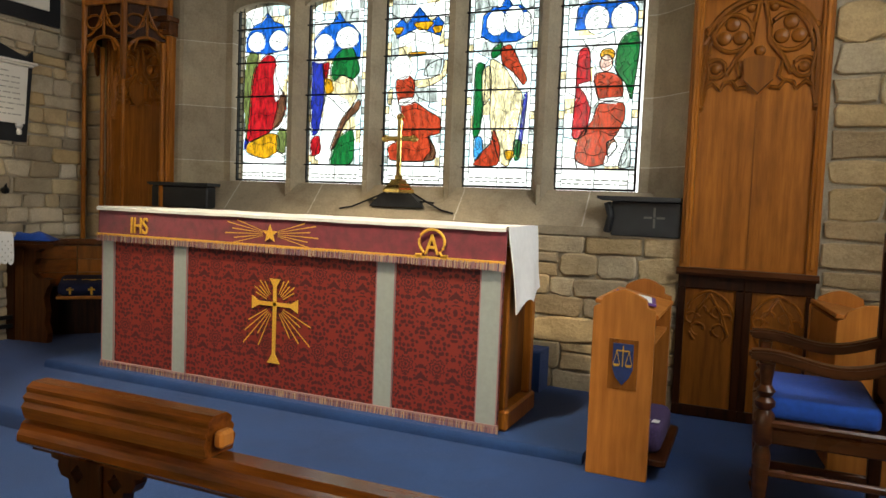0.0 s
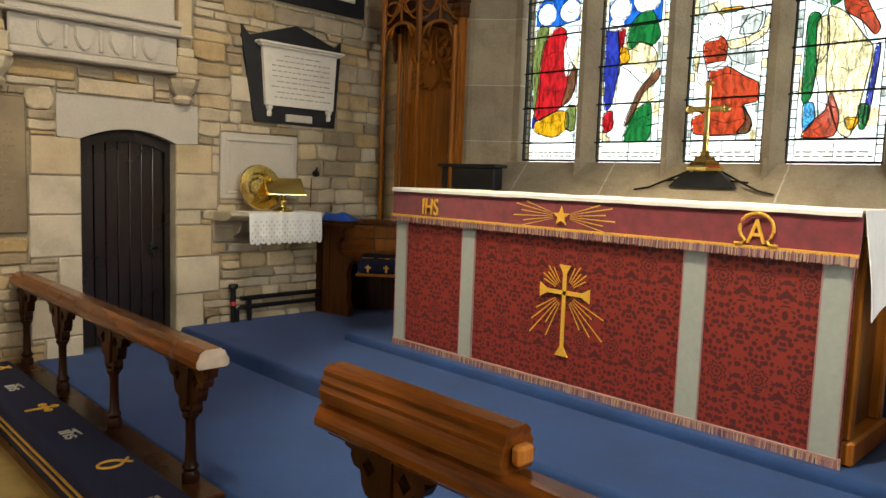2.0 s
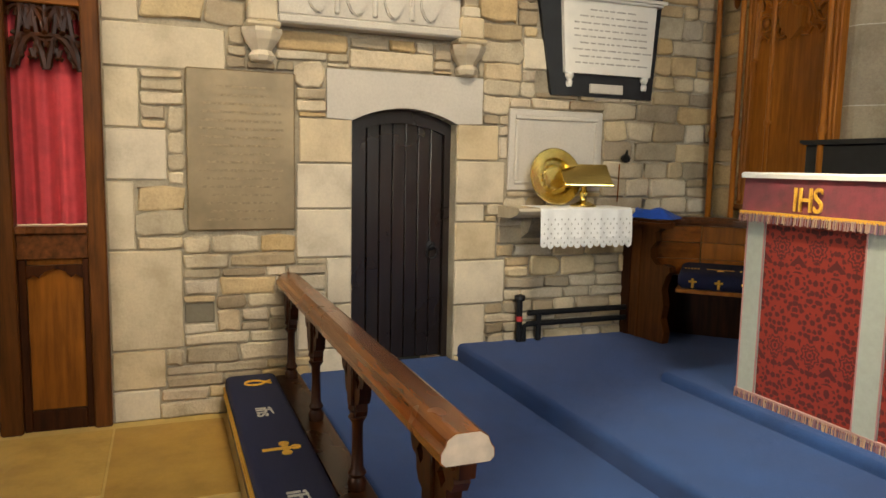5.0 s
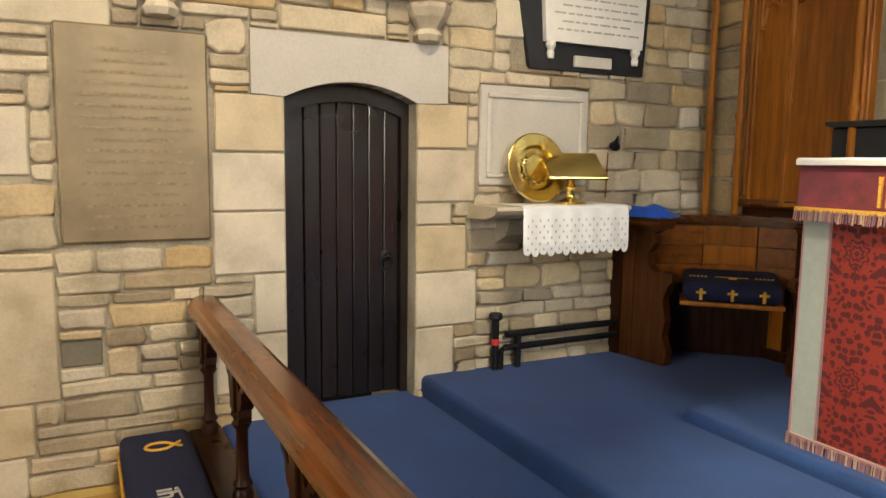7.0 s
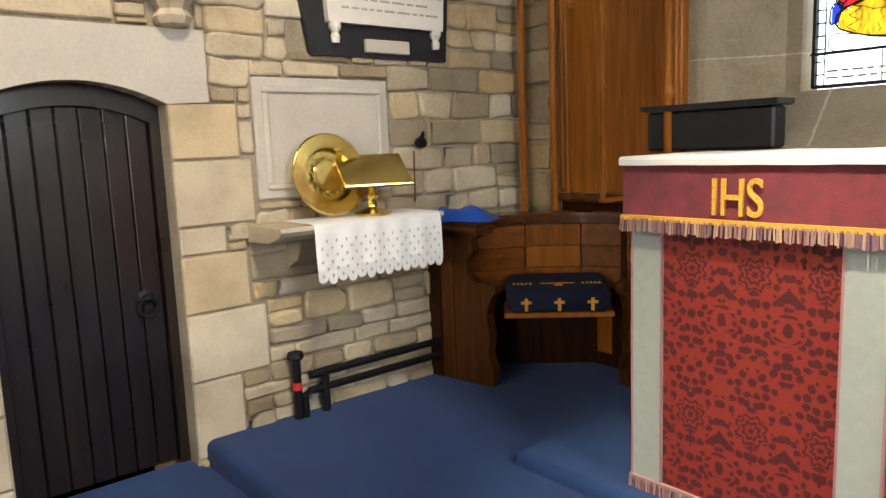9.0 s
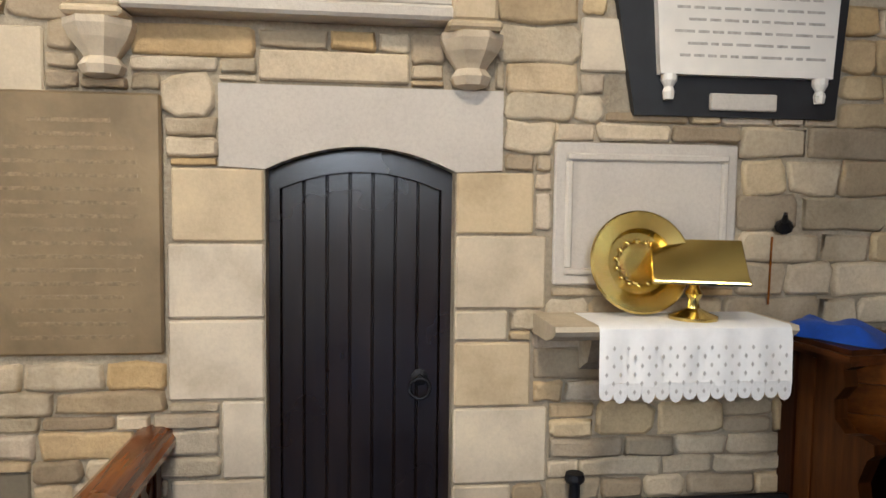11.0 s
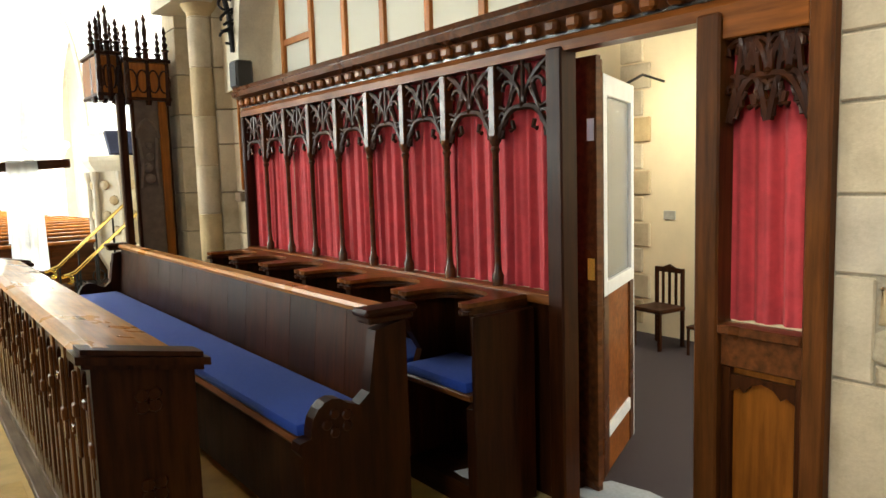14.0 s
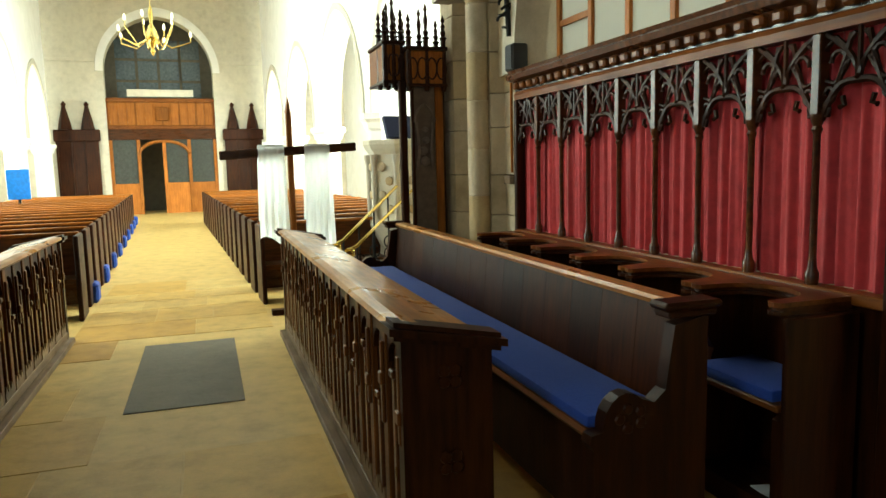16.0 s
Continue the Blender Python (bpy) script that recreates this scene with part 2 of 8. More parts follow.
def damask_mat():
    """Dark and light red figured silk with a repeating rosette and ogee."""
    m, nt, bs = mat("red damask")
    g = nt.nodes.new("ShaderNodeNewGeometry")
    sep = nt.nodes.new("ShaderNodeSeparateXYZ")
    nt.links.new(g.outputs["Position"], sep.inputs[0])

    def math(op, a, b=None, c=None):
        n = nt.nodes.new("ShaderNodeMath")
        n.operation = op
        for s, val in zip(n.inputs, (a, b, c)):
            if val is None:
                continue
            if isinstance(val, (int, float)):
                s.default_value = val
            else:
                nt.links.new(val, s)
        return n.outputs[0]
    x, z = sep.outputs[0], sep.outputs[2]
    PX_, PZ_ = 0.172, 0.41                     # repeat of the figure

    def dist(a, b):
        return math("SQRT", math("ADD", math("MULTIPLY", a, a), math("MULTIPLY", b, b)))

    def under(a, lim):
        return math("LESS_THAN", a, lim)

    def both(*terms):
        return functools.reduce(lambda p, q: math("MULTIPLY", p, q), terms)

    def either(*terms):
        return functools.reduce(lambda p, q: math("MAXIMUM", p, q), terms)
    wob = math("MULTIPLY", math("SUBTRACT", noise_tex(nt, coords(nt), 75, 2), 0.5), 0.013)
    mx_ = math("ADD", math("MULTIPLY", math("ABSOLUTE", math("SUBTRACT", math("FRACT", math("MULTIPLY", x, 1 / PX_)), 0.5)), PX_), wob)
    nx_ = math("SUBTRACT", PX_ / 2, mx_)
    mz_ = math("ADD", math("MULTIPLY", math("SUBTRACT", math("FRACT", math("ADD", math("MULTIPLY", z, 1 / PZ_), 0.2)), 0.5), PZ_), wob)
    # rosette of rings on a stem
    r1 = dist(mx_, math("SUBTRACT", mz_, 0.055))
    petal = math("ARCTAN2", mx_, math("SUBTRACT", mz_, 0.055))
    r1 = math("MULTIPLY", r1, math("MULTIPLY_ADD", math("COSINE", math("MULTIPLY", petal, 8.0)), 0.14, 1.0))
    rosette = both(under(r1, 0.041), math("GREATER_THAN", math("SINE", math("MULTIPLY", r1, 2 * math_pi / 0.0165)), -0.15))
    stem = both(under(mx_, 0.003), under(mz_, 0.02), math("GREATER_THAN", mz_, -0.04))
    bulb = under(dist(mx_, math("ADD", mz_, 0.07)), 0.0125)
    # palmette with a pale heart, between the rosettes
    pz_ = math("SUBTRACT", mz_, 0.005)
    spade = math("SUBTRACT", math("MULTIPLY_ADD", pz_, -0.75, 0.030), math("MULTIPLY", math("ABSOLUTE", math("ADD", pz_, 0.012)), 0.35))
    palm = both(under(nx_, spade), math("GREATER_THAN", pz_, -0.022), math("GREATER_THAN", dist(nx_, math("ADD", pz_, 0.028)), 0.017))
    fruit = under(dist(math("MULTIPLY", nx_, 1.5), math("ADD", mz_, 0.075)), 0.019)
    calyx = both(under(math("ABSOLUTE", math("SUBTRACT", dist(nx_, math("ADD", mz_, 0.075)), 0.036)), 0.0055), math("GREATER_THAN", math("SINE", math("MULTIPLY", mz_, 2 * math_pi / 0.021)), -0.2))
    # field of seeds, mirrored about each axis
    comb = nt.nodes.new("ShaderNodeCombineXYZ")
    nt.links.new(mx_, comb.inputs[0])
    nt.links.new(mz_, comb.inputs[2])
    vor = node(nt, "ShaderNodeTexVoronoi", Scale=41.0, Randomness=0.6)
    nt.links.new(comb.outputs[0], vor.inputs["Vector"])
    away = both(math("GREATER_THAN", r1, 0.046), math("GREATER_THAN", dist(nx_, math("ADD", mz_, 0.075)), 0.046))
    seeds = both(under(vor.outputs["Distance"], 0.45), away)
    v = coords(nt)
    fac = either(rosette, stem, bulb, palm, fruit, calyx, seeds)
    base = ramp(nt, fac, [(0.2, (0.20, 0.017, 0.008)), (0.8, (0.062, 0.0035, 0.0045))])
    weave = noise_tex(nt, v, 220, 2)
    c = mixc(nt, 0.4, base, ramp(nt, weave, [(0.3, (0.7, 0.7, 0.7)), (0.7, (1.2, 1.2, 1.2))]), "MULTIPLY")
    nt.links.new(c, bs.inputs["Base Color"])
    bs.inputs["Roughness"].default_value = 0.62
    bs.inputs["Sheen Weight"].default_value = 0.04
    bump(nt, bs, fac, 0.25, 0.003)
    return m


math_pi = math.pi
CARPET, DAMASK = carpet_mat(), damask_mat()
CHAPELCARPET = plain_mat("mauve carpet", (0.045, 0.034, 0.042), 0.95, 0, 0.2, 200, 0.4)


def glass_mat(name, colour):
    m = bpy.data.materials.new(name)
    m.use_nodes = True
    nt = m.node_tree
    nt.nodes.clear()
    out = nt.nodes.new("ShaderNodeOutputMaterial")
    tr = nt.nodes.new("ShaderNodeBsdfTransparent")
    gl = node(nt, "ShaderNodeBsdfGlossy", Roughness=0.12)
    mx = nt.nodes.new("ShaderNodeMixShader")
    mx.inputs[0].default_value = 0.04
    n = noise_tex(nt, coords(nt, (30, 1, 9)), 1.6, 5)
    lo = tuple(c * (0.62 if min(colour) > 0.5 else 0.3) for c in colour)
    nt.links.new(ramp(nt, n, [(0.35, lo), (0.6, colour)]), tr.inputs[0])
    nt.links.new(tr.outputs[0], mx.inputs[1])
    nt.links.new(gl.outputs[0], mx.inputs[2])
    nt.links.new(mx.outputs[0], out.inputs[0])
    return m


def emit_mat(name, colour, strength):
    m = bpy.data.materials.new(name)
    m.use_nodes = True
    nt = m.node_tree
    nt.nodes.clear()
    out = nt.nodes.new("ShaderNodeOutputMaterial")
    e = nt.nodes.new("ShaderNodeEmission")
    e.inputs[0].default_value, e.inputs[1].default_value = (*colour, 1), strength
    nt.links.new(e.outputs[0], out.inputs[0])
    return m


# ---- mesh tools ----
def part(name, bm, material, parent=None, label="", smooth=False):
    me = bpy.data.meshes.new(name)
    bm.normal_update()
    if smooth:
        for f in bm.faces:
            f.smooth = True
    bm.to_mesh(me)
    bm.free()
    me.materials.append(material)
    ob = new(name, me)
    if smooth:
        me.set_sharp_from_angle(angle=radians(40))
    if parent:
        ob.parent = parent
    if label:
        ob["label"] = label
    return ob


def thing(name, label, category, group="", at=(0, 0, 0)):
    ob = new(name)
    ob.empty_display_size = 0.1
    ob.location = at
    return tagged(ob, label, category, group)


def box(bm, x0, x1, y0, y1, z0, z1, bev=0.0, seg=1):
    vs = bmesh.ops.create_cube(bm, size=1, matrix=Matrix.LocRotScale(((x0 + x1) / 2, (y0 + y1) / 2, (z0 + z1) / 2), None, (abs(x1 - x0), abs(y1 - y0), abs(z1 - z0))))["verts"]
    if bev:
        es = list({e for v in vs for e in v.link_edges})
        bmesh.ops.bevel(bm, geom=es, offset=bev, segments=seg, affect="EDGES", profile=0.5)
    return vs


def boxes(*rows, bev=0.0):
    bm = bmesh.new()
    for r in rows:
        box(bm, *r, bev=bev)
    return bm


def prism(bm, pts, axis, a, b):
    """A flat outline pushed from a to b along axis ('x': outline in y,z; 'y': in x,z; 'z': in x,y)."""
    def place(p, q):
        return {"x": (q, p[0], p[1]), "y": (p[0], q, p[1]), "z": (p[0], p[1], q)}[axis]
    va, vb = [bm.verts.new(place(p, a)) for p in pts], [bm.verts.new(place(p, b)) for p in pts]
    n = len(pts)
    fs = [bm.faces.new(va), bm.faces.new(vb[::-1])]
    for i in range(n):
        fs.append(bm.faces.new((va[i], vb[i], vb[(i + 1) % n], va[(i + 1) % n])))
    bmesh.ops.recalc_face_normals(bm, faces=fs)
    return va + vb


def lathe(bm, prof, segs=16, at=(0, 0, 0), turn=None):
    rings = []
    m = Matrix.Translation(at) @ (turn or Matrix())
    for r, z in prof:
        rings.append([bm.verts.new(m @ Vector((r * math.cos(2 * math.pi * i / segs), r * math.sin(2 * math.pi * i / segs), z))) for i in range(segs)])
    fs = []
    for a, b in zip(rings, rings[1:]):
        for i in range(segs):
            fs.append(bm.faces.new((a[i], a[(i + 1) % segs], b[(i + 1) % segs], b[i])))
    fs += [bm.faces.new(rings[0][::-1]), bm.faces.new(rings[-1])]
    bmesh.ops.recalc_face_normals(bm, faces=fs)


def tube(bm, pts, r, segs=8, taper=1.0):
    pts = [Vector(p) for p in pts]
    rings = []
    for i, p in enumerate(pts):
        d = (pts[min(i + 1, len(pts) - 1)] - pts[max(i - 1, 0)]).normalized()
        s = d.cross(Vector((0.31, 0.17, 1)) if abs(d.z) < 0.95 else Vector((1, 0.2, 0))).normalized()
        u = s.cross(d)
        rr = r * (1 + (taper - 1) * i / max(1, len(pts) - 1))
        rings.append([bm.verts.new(p + rr * (s * math.cos(2 * math.pi * k / segs) + u * math.sin(2 * math.pi * k / segs))) for k in range(segs)])
    fs = []
    for a, b in zip(rings, rings[1:]):
        for k in range(segs):
            fs.append(bm.faces.new((a[k], a[(k + 1) % segs], b[(k + 1) % segs], b[k])))
    fs += [bm.faces.new(rings[0][::-1]), bm.faces.new(rings[-1])]
    bmesh.ops.recalc_face_normals(bm, faces=fs)


def setting(ob, label="", category=""):
    return tagged(ob, label, category, kind="structure")


def arc(cx, cz, r, a0, a1, n):
    return [(cx + r * math.cos(radians(a0 + (a1 - a0) * i / n)), cz + r * math.sin(radians(a0 + (a1 - a0) * i / n))) for i in range(n + 1)]


def pointed(x0, x1, spring, apex, n=10):
    """Points of a two-centred arch from x0 to x1."""
    h, c = (x1 - x0) / 2, (x0 + x1) / 2
    rise = apex - spring
    if rise < h * 0.9:
        return [(c - h * math.cos(math.pi * i / (2 * n)), spring + rise * math.sin(math.pi * i / (2 * n))) for i in range(2 * n + 1)]
    r = (rise * rise + h * h) / (2 * h)
    left = []
    for i in range(n + 1):
        a = math.acos(max(-1, min(1, (r - h) / r))) * i / n
        left.append((x0 + r - r * math.cos(a), spring + r * math.sin(a)))
    return left + [(2 * c - x, z) for x, z in left[-2::-1]]

# ---- levels and lines of the plan ----
XN, YE = -5.78, 4.43           # inner faces of the north and east walls
L1, L2, L3 = 0.175, 0.272, 0.318  # carpeted levels of the sanctuary
XS = 0.30                      # south wall
NAVE = pose(-2.95, -5.6, 0, 0, 0, 2.8)

# ---- large lights: daylight in window openings, nave and choir fills, lamps under the roof ----
area("south_window_light", look((0.76, 2.25, 3.0), (-2.3, 3.8, 0.5)), 1.4, 2.1, 140, (0.93, 0.96, 1.0))
area("chapel_window_light", look((-7.5, 2.9, 2.4), (-9.2, -0.6, 1.3)), 1.4, 2.0, 140, (1.0, 0.90, 0.74))
# aisle walls have no openings: broad lamps added to stand for unseen daylight
for k, (side, pw) in enumerate(((-1, 4200), (1, 3200))):
    a = NAVE @ Vector((side * 6.35, -8.5, 3.2))
    b = NAVE @ Vector((0, -8.5, 1.5))
    area("aisle_daylight_fill", look(a, b), 14.0, 3.0, pw, (1.0, 0.98, 0.94))
# fill added under the closed nave ceiling, where no lamp is known
area("nave_overhead_fill", look(NAVE @ Vector((0, -9, 8.6)), NAVE @ Vector((0.01, -9, 0))), 5, 15, 1500, (1.0, 0.98, 0.95))
wash = bpy.data.lights.new("chancel_lamp", "SPOT")
wash.energy, wash.color, wash.spot_size, wash.spot_blend, wash.shadow_soft_size = 540, (1.0, 0.84, 0.64), radians(50), 0.8, 0.3
new("chancel_lamp", wash).matrix_world = look((-2.2, 1.9, 4.9), (-5.78, 1.9, 1.75))
# added fill spot to brighten screen and pier; no lamp known over the choir
choir = bpy.data.lights.new("choir_fill_spot", "SPOT")
choir.energy, choir.color, choir.spot_size, choir.spot_blend, choir.shadow_soft_size = 210, (1.0, 0.84, 0.64), radians(70), 0.8, 0.3
new("choir_fill_spot", choir).matrix_world = look((-2.2, -2.3, 4.9), (-5.78, -2.6, 1.4))
glow = bpy.data.lights.new("globe_lamp_light", "POINT")
glow.energy, glow.color, glow.shadow_soft_size = 40, (1.0, 0.84, 0.60), 0.10
new("globe_lamp_light", glow).matrix_world = pose(-8.05, -1.80, 2.08)
spot = bpy.data.lights.new("altar_spotlight", "SPOT")
spot.energy, spot.color, spot.spot_size, spot.spot_blend, spot.shadow_soft_size = 1550, (1.0, 0.84, 0.62), radians(43), 0.6, 0.12
new("altar_spotlight", spot).matrix_world = look((-2.7, 1.0, 4.95), (-2.9, 3.15, 0.7))

# ---- structure ----
setting(part("floor", boxes((-11, 6, -32, 1.72, -0.2, 0.0)), FLAG), "worn sandstone flag floor of the church", "floor")


def carpet_step(name, x0, x1, y0, y1, z0, z1, label):
    bm = bmesh.new()
    pts = [(y0 + 0.012, z0), (y0, z0 + 0.01), (y0, z1 - 0.03)] + [(y0 + 0.03 - 0.03 * math.cos(radians(a)), z1 - 0.03 + 0.03 * math.sin(radians(a))) for a in (25, 50, 75, 90)] + [(y1, z1), (y1, z0)]
    prism(bm, pts, "x", x0, x1)
    return setting(part(name, bm, CARPET, smooth=True), label, "carpeted step")


carpet_step("step_lower", XN - 0.1, XS, 1.71, YE + 0.1, -0.05, L1, "blue carpeted sanctuary floor behind the rail")
carpet_step("step_middle", XN - 0.1, XS, 2.63, YE + 0.1, L1 - 0.02, L2, "blue carpeted step across the sanctuary")
carpet_step("step_altar", -4.80, -1.40, 3.31, YE + 0.1, L2 - 0.02, L3, "blue carpeted altar step")
carpet_step("step_block", -2.1, -1.86, 4.22, YE + 0.02, L3, 0.56, "blue carpeted block by the east wall")


def wall_with_door():
    """North wall of the sanctuary with the arched doorway cut through."""
    bm = bmesh.new()
    y0, y1, top = 0.80, 5.2, 5.2
    dl, dr, spring, apex = 2.0, 2.6, 1.53, 1.605
    xb = XN - 0.006
    archpts = [(dl + (dr - dl) * i / 10, spring + (apex - spring) * (1 - (2 * i / 10 - 1) ** 2)) for i in range(11)]
    prism(bm, [(y0, -0.1), (dl, -0.1), (dl, top), (y0, top)], "x", xb, xb - 0.55)
    prism(bm, [(dr, -0.1), (y1, -0.1), (y1, top), (dr, top)], "x", xb, xb - 0.55)
    prism(bm, archpts + [(dr, top), (dl, top)], "x", xb, xb - 0.55)
    return bm


wall_n = setting(part("wall_north", wall_with_door(), MORTAR), "rubble stone sanctuary wall with an arched doorway", "wall")
# the east wall around the five-light window
WX0, WX1, GY = -4.80, -1.12, 4.66    # outer edges of the splay, plane of the glass
bm = boxes((XN - 0.5, WX0, YE + 0.006, YE + 0.6, -0.1, 5.2), (WX1, XS + 0.5, YE + 0.006, YE + 0.6, -0.1, 5.2), (WX0, WX1, YE + 0.006, YE + 0.6, -0.1, 1.27), (WX0, WX1, YE + 0.006, YE + 0.6, 4.0, 5.2))
wall_e = setting(part("wall_east", bm, MORTAR), "rubble stone east wall below and beside the window", "wall")
# south wall with a window opening, unseen side of the sanctuary and choir
bm = boxes((XS, XS + 0.5, -0.2, 1.4, -0.1, 5.2), (XS, XS + 0.5, 3.1, YE + 0.6, -0.1, 5.2), (XS, XS + 0.5, 1.4, 3.1, -0.1, 1.75), (XS, XS + 0.5, 1.4, 3.1, 4.05, 5.2), (XS, XS + 0.5, -4.3, -0.2, -0.1, 5.2))
setting(part("wall_south", bm, DRESSED), "stone south wall of the chancel with a window", "wall")
setting(part("ceiling", boxes((-11, 6, -4.9, 5.3, 5.2, 5.4)), DARKOAK_Y), "dark boarded chancel ceiling", "ceiling")
bm = bmesh.new()
fl = [(-7, -27), (7, -27), (7, 1.2), (-7, 1.2)]
prism(bm, [tuple((NAVE @ Vector((a, b, 0)))[0:2]) for a, b in fl], "z", 9.0, 9.2)
setting(part("ceiling", bm, WHITEWALL), "pale nave ceiling", "ceiling")

# ---- the east window ----
LIGHTS = ((-4.444, -3.957), (-3.81, -3.32), (-3.178, -2.70), (-2.57, -2.085), (-1.945, -1.446))
SILL, SPRING, APEX = 1.515, 2.775, 2.83
window = setting(thing("window_1", "five-light stained glass window in stone mullions", "window"), "five-light stained glass window in stone mullions", "window")
sky_back = setting(part("backdrop", boxes((-7, 1, 6.2, 6.25, 0.0, 6)), emit_mat("overcast sky", (0.94, 0.98, 1.0), 3.2)), "bright overcast sky outside the window", "sky")


def sill_and_splay():
    bm = bmesh.new()
    prism(bm, [(YE - 0.015, 1.24), (YE - 0.02, 1.29), (GY - 0.06, SILL - 0.01), (GY + 0.2, SILL), (GY + 0.2, 1.24)], "x", WX0 + 0.004, WX1 - 0.004)
    return bm


part("window_sill", sill_and_splay(), WINSTONE, window, "sloping stone sill")
bm = bmesh.new()
for x in (-4.35, -3.62, -2.52, -1.70):
    for q in range(8):
        a0, a1 = q / 8, (q + 1) / 8
        y0, y1 = YE - 0.018 + (GY - 0.06 - YE + 0.018) * a0, YE - 0.018 + (GY - 0.06 - YE + 0.018) * a1
        z0, z1 = 1.2925 + 0.2165 * a0, 1.2925 + 0.2165 * a1
        j0 = 0.002 * math.sin(3 * q + 9 * x)
        bm.faces.new([bm.verts.new(p) for p in ((x - 0.005 + j0, y0, z0), (x + 0.005 + j0, y0, z0), (x + 0.005, y1, z1), (x - 0.005, y1, z1))])
part("sill_joint", bm, LIMEJOINT, window, "pale joints in the sill")
for s, xo, xi in ((1, WX0, -4.53), (-1, WX1, -1.36)):
    bm = bmesh.new()
    z = SILL - 0.2
    k = 0
    while z < 4.0:
        h = 0.34 + 0.07 * ((k * 7) % 3)
        prism(bm, [(xo - 0.1 * s, YE - 0.012), (xo, YE - 0.018), (xo + 0.03 * s, YE - 0.01), (xi - 0.06 * s, GY - 0.09), (xi, GY - 0.05), (xi + 0.06 * s, GY - 0.05), (xi + 0.06 * s, GY + 0.1), (xo - 0.1 * s, GY + 0.1)], "z", z, z + h - 0.006)
        z += h
        k += 1
    part("reveal", bm, WINSTONE, window, "splayed stone jamb")
    bm = bmesh.new()
    z, k = SILL - 0.2, 0
    while z < 3.6:
        z += 0.34 + 0.07 * ((k * 7) % 3)
        prism(bm, [(xo - 0.1 * s, YE - 0.009), (xo, YE - 0.015), (xo + 0.03 * s, YE - 0.007), (xi - 0.06 * s, GY - 0.087), (xi, GY - 0.047), (xi + 0.06 * s, GY - 0.047), (xi + 0.06 * s, GY + 0.09), (xo - 0.1 * s, GY + 0.09)], "z", z - 0.008, z + 0.002)
        k += 1
    part("lime_joint", bm, LIMEJOINT, window, "pale lime joints")
mid = [(a[1], b[0]) for a, b in zip(LIGHTS, LIGHTS[1:])]
for a, b in mid:
    bm = bmesh.new()
    c, w = (a + b) / 2, (b - a) / 2
    prism(bm, [(a, GY + 0.02), (a, GY - 0.02), (c - 0.02, GY - 0.12), (c + 0.02, GY - 0.12), (b, GY - 0.02), (b, GY + 0.02), (c + 0.03, GY + 0.1), (c - 0.03, GY + 0.1)], "z", SILL - 0.12, 4.0)
    prism(bm, [(a - 0.01, GY), (c, GY - 0.15), (b + 0.01, GY)], "z", SILL - 0.14, SILL + 0.02)
    part("mullion", bm, WINSTONE, window, "weathered stone mullion")
# heads over each light: stone with a cusped opening
for a, b in LIGHTS:
    bm = bmesh.new()
    pts = pointed(a, b, SPRING, APEX, 6)
    prism(bm, [(b + 0.02, SPRING), (b + 0.02, 4.0), (a - 0.02, 4.0), (a - 0.02, SPRING)] + pts, "y", GY - 0.05, GY + 0.06)
    part("light_head", bm, WINSTONE, window, "pointed stone head")

GC = {n: glass_mat(n + " glass", c) for n, c in dict(white=(0.93, 0.95, 0.93), grey=(0.42, 0.48, 0.46), pale=(0.70, 0.84, 0.86), cream=(0.80, 0.70, 0.40), red=(0.36, 0.008, 0.014), orange=(0.36, 0.042, 0.016), blue=(0.008, 0.10, 0.46), deep=(0.015, 0.03, 0.30), sky=(0.06, 0.36, 0.75), green=(0.006, 0.13, 0.03), olive=(0.13, 0.17, 0.05), gold=(0.55, 0.28, 0.01), brown=(0.14, 0.06, 0.03), pink=(0.90, 0.60, 0.50)).items()}


def inside(x, z, poly):
    hit = False
    for (x0, z0), (x1, z1) in zip(poly, poly[1:] + poly[:1]):
        if (z0 > z) != (z1 > z) and x < x0 + (x1 - x0) * (z - z0) / (z1 - z0):
            hit = not hit
    return hit


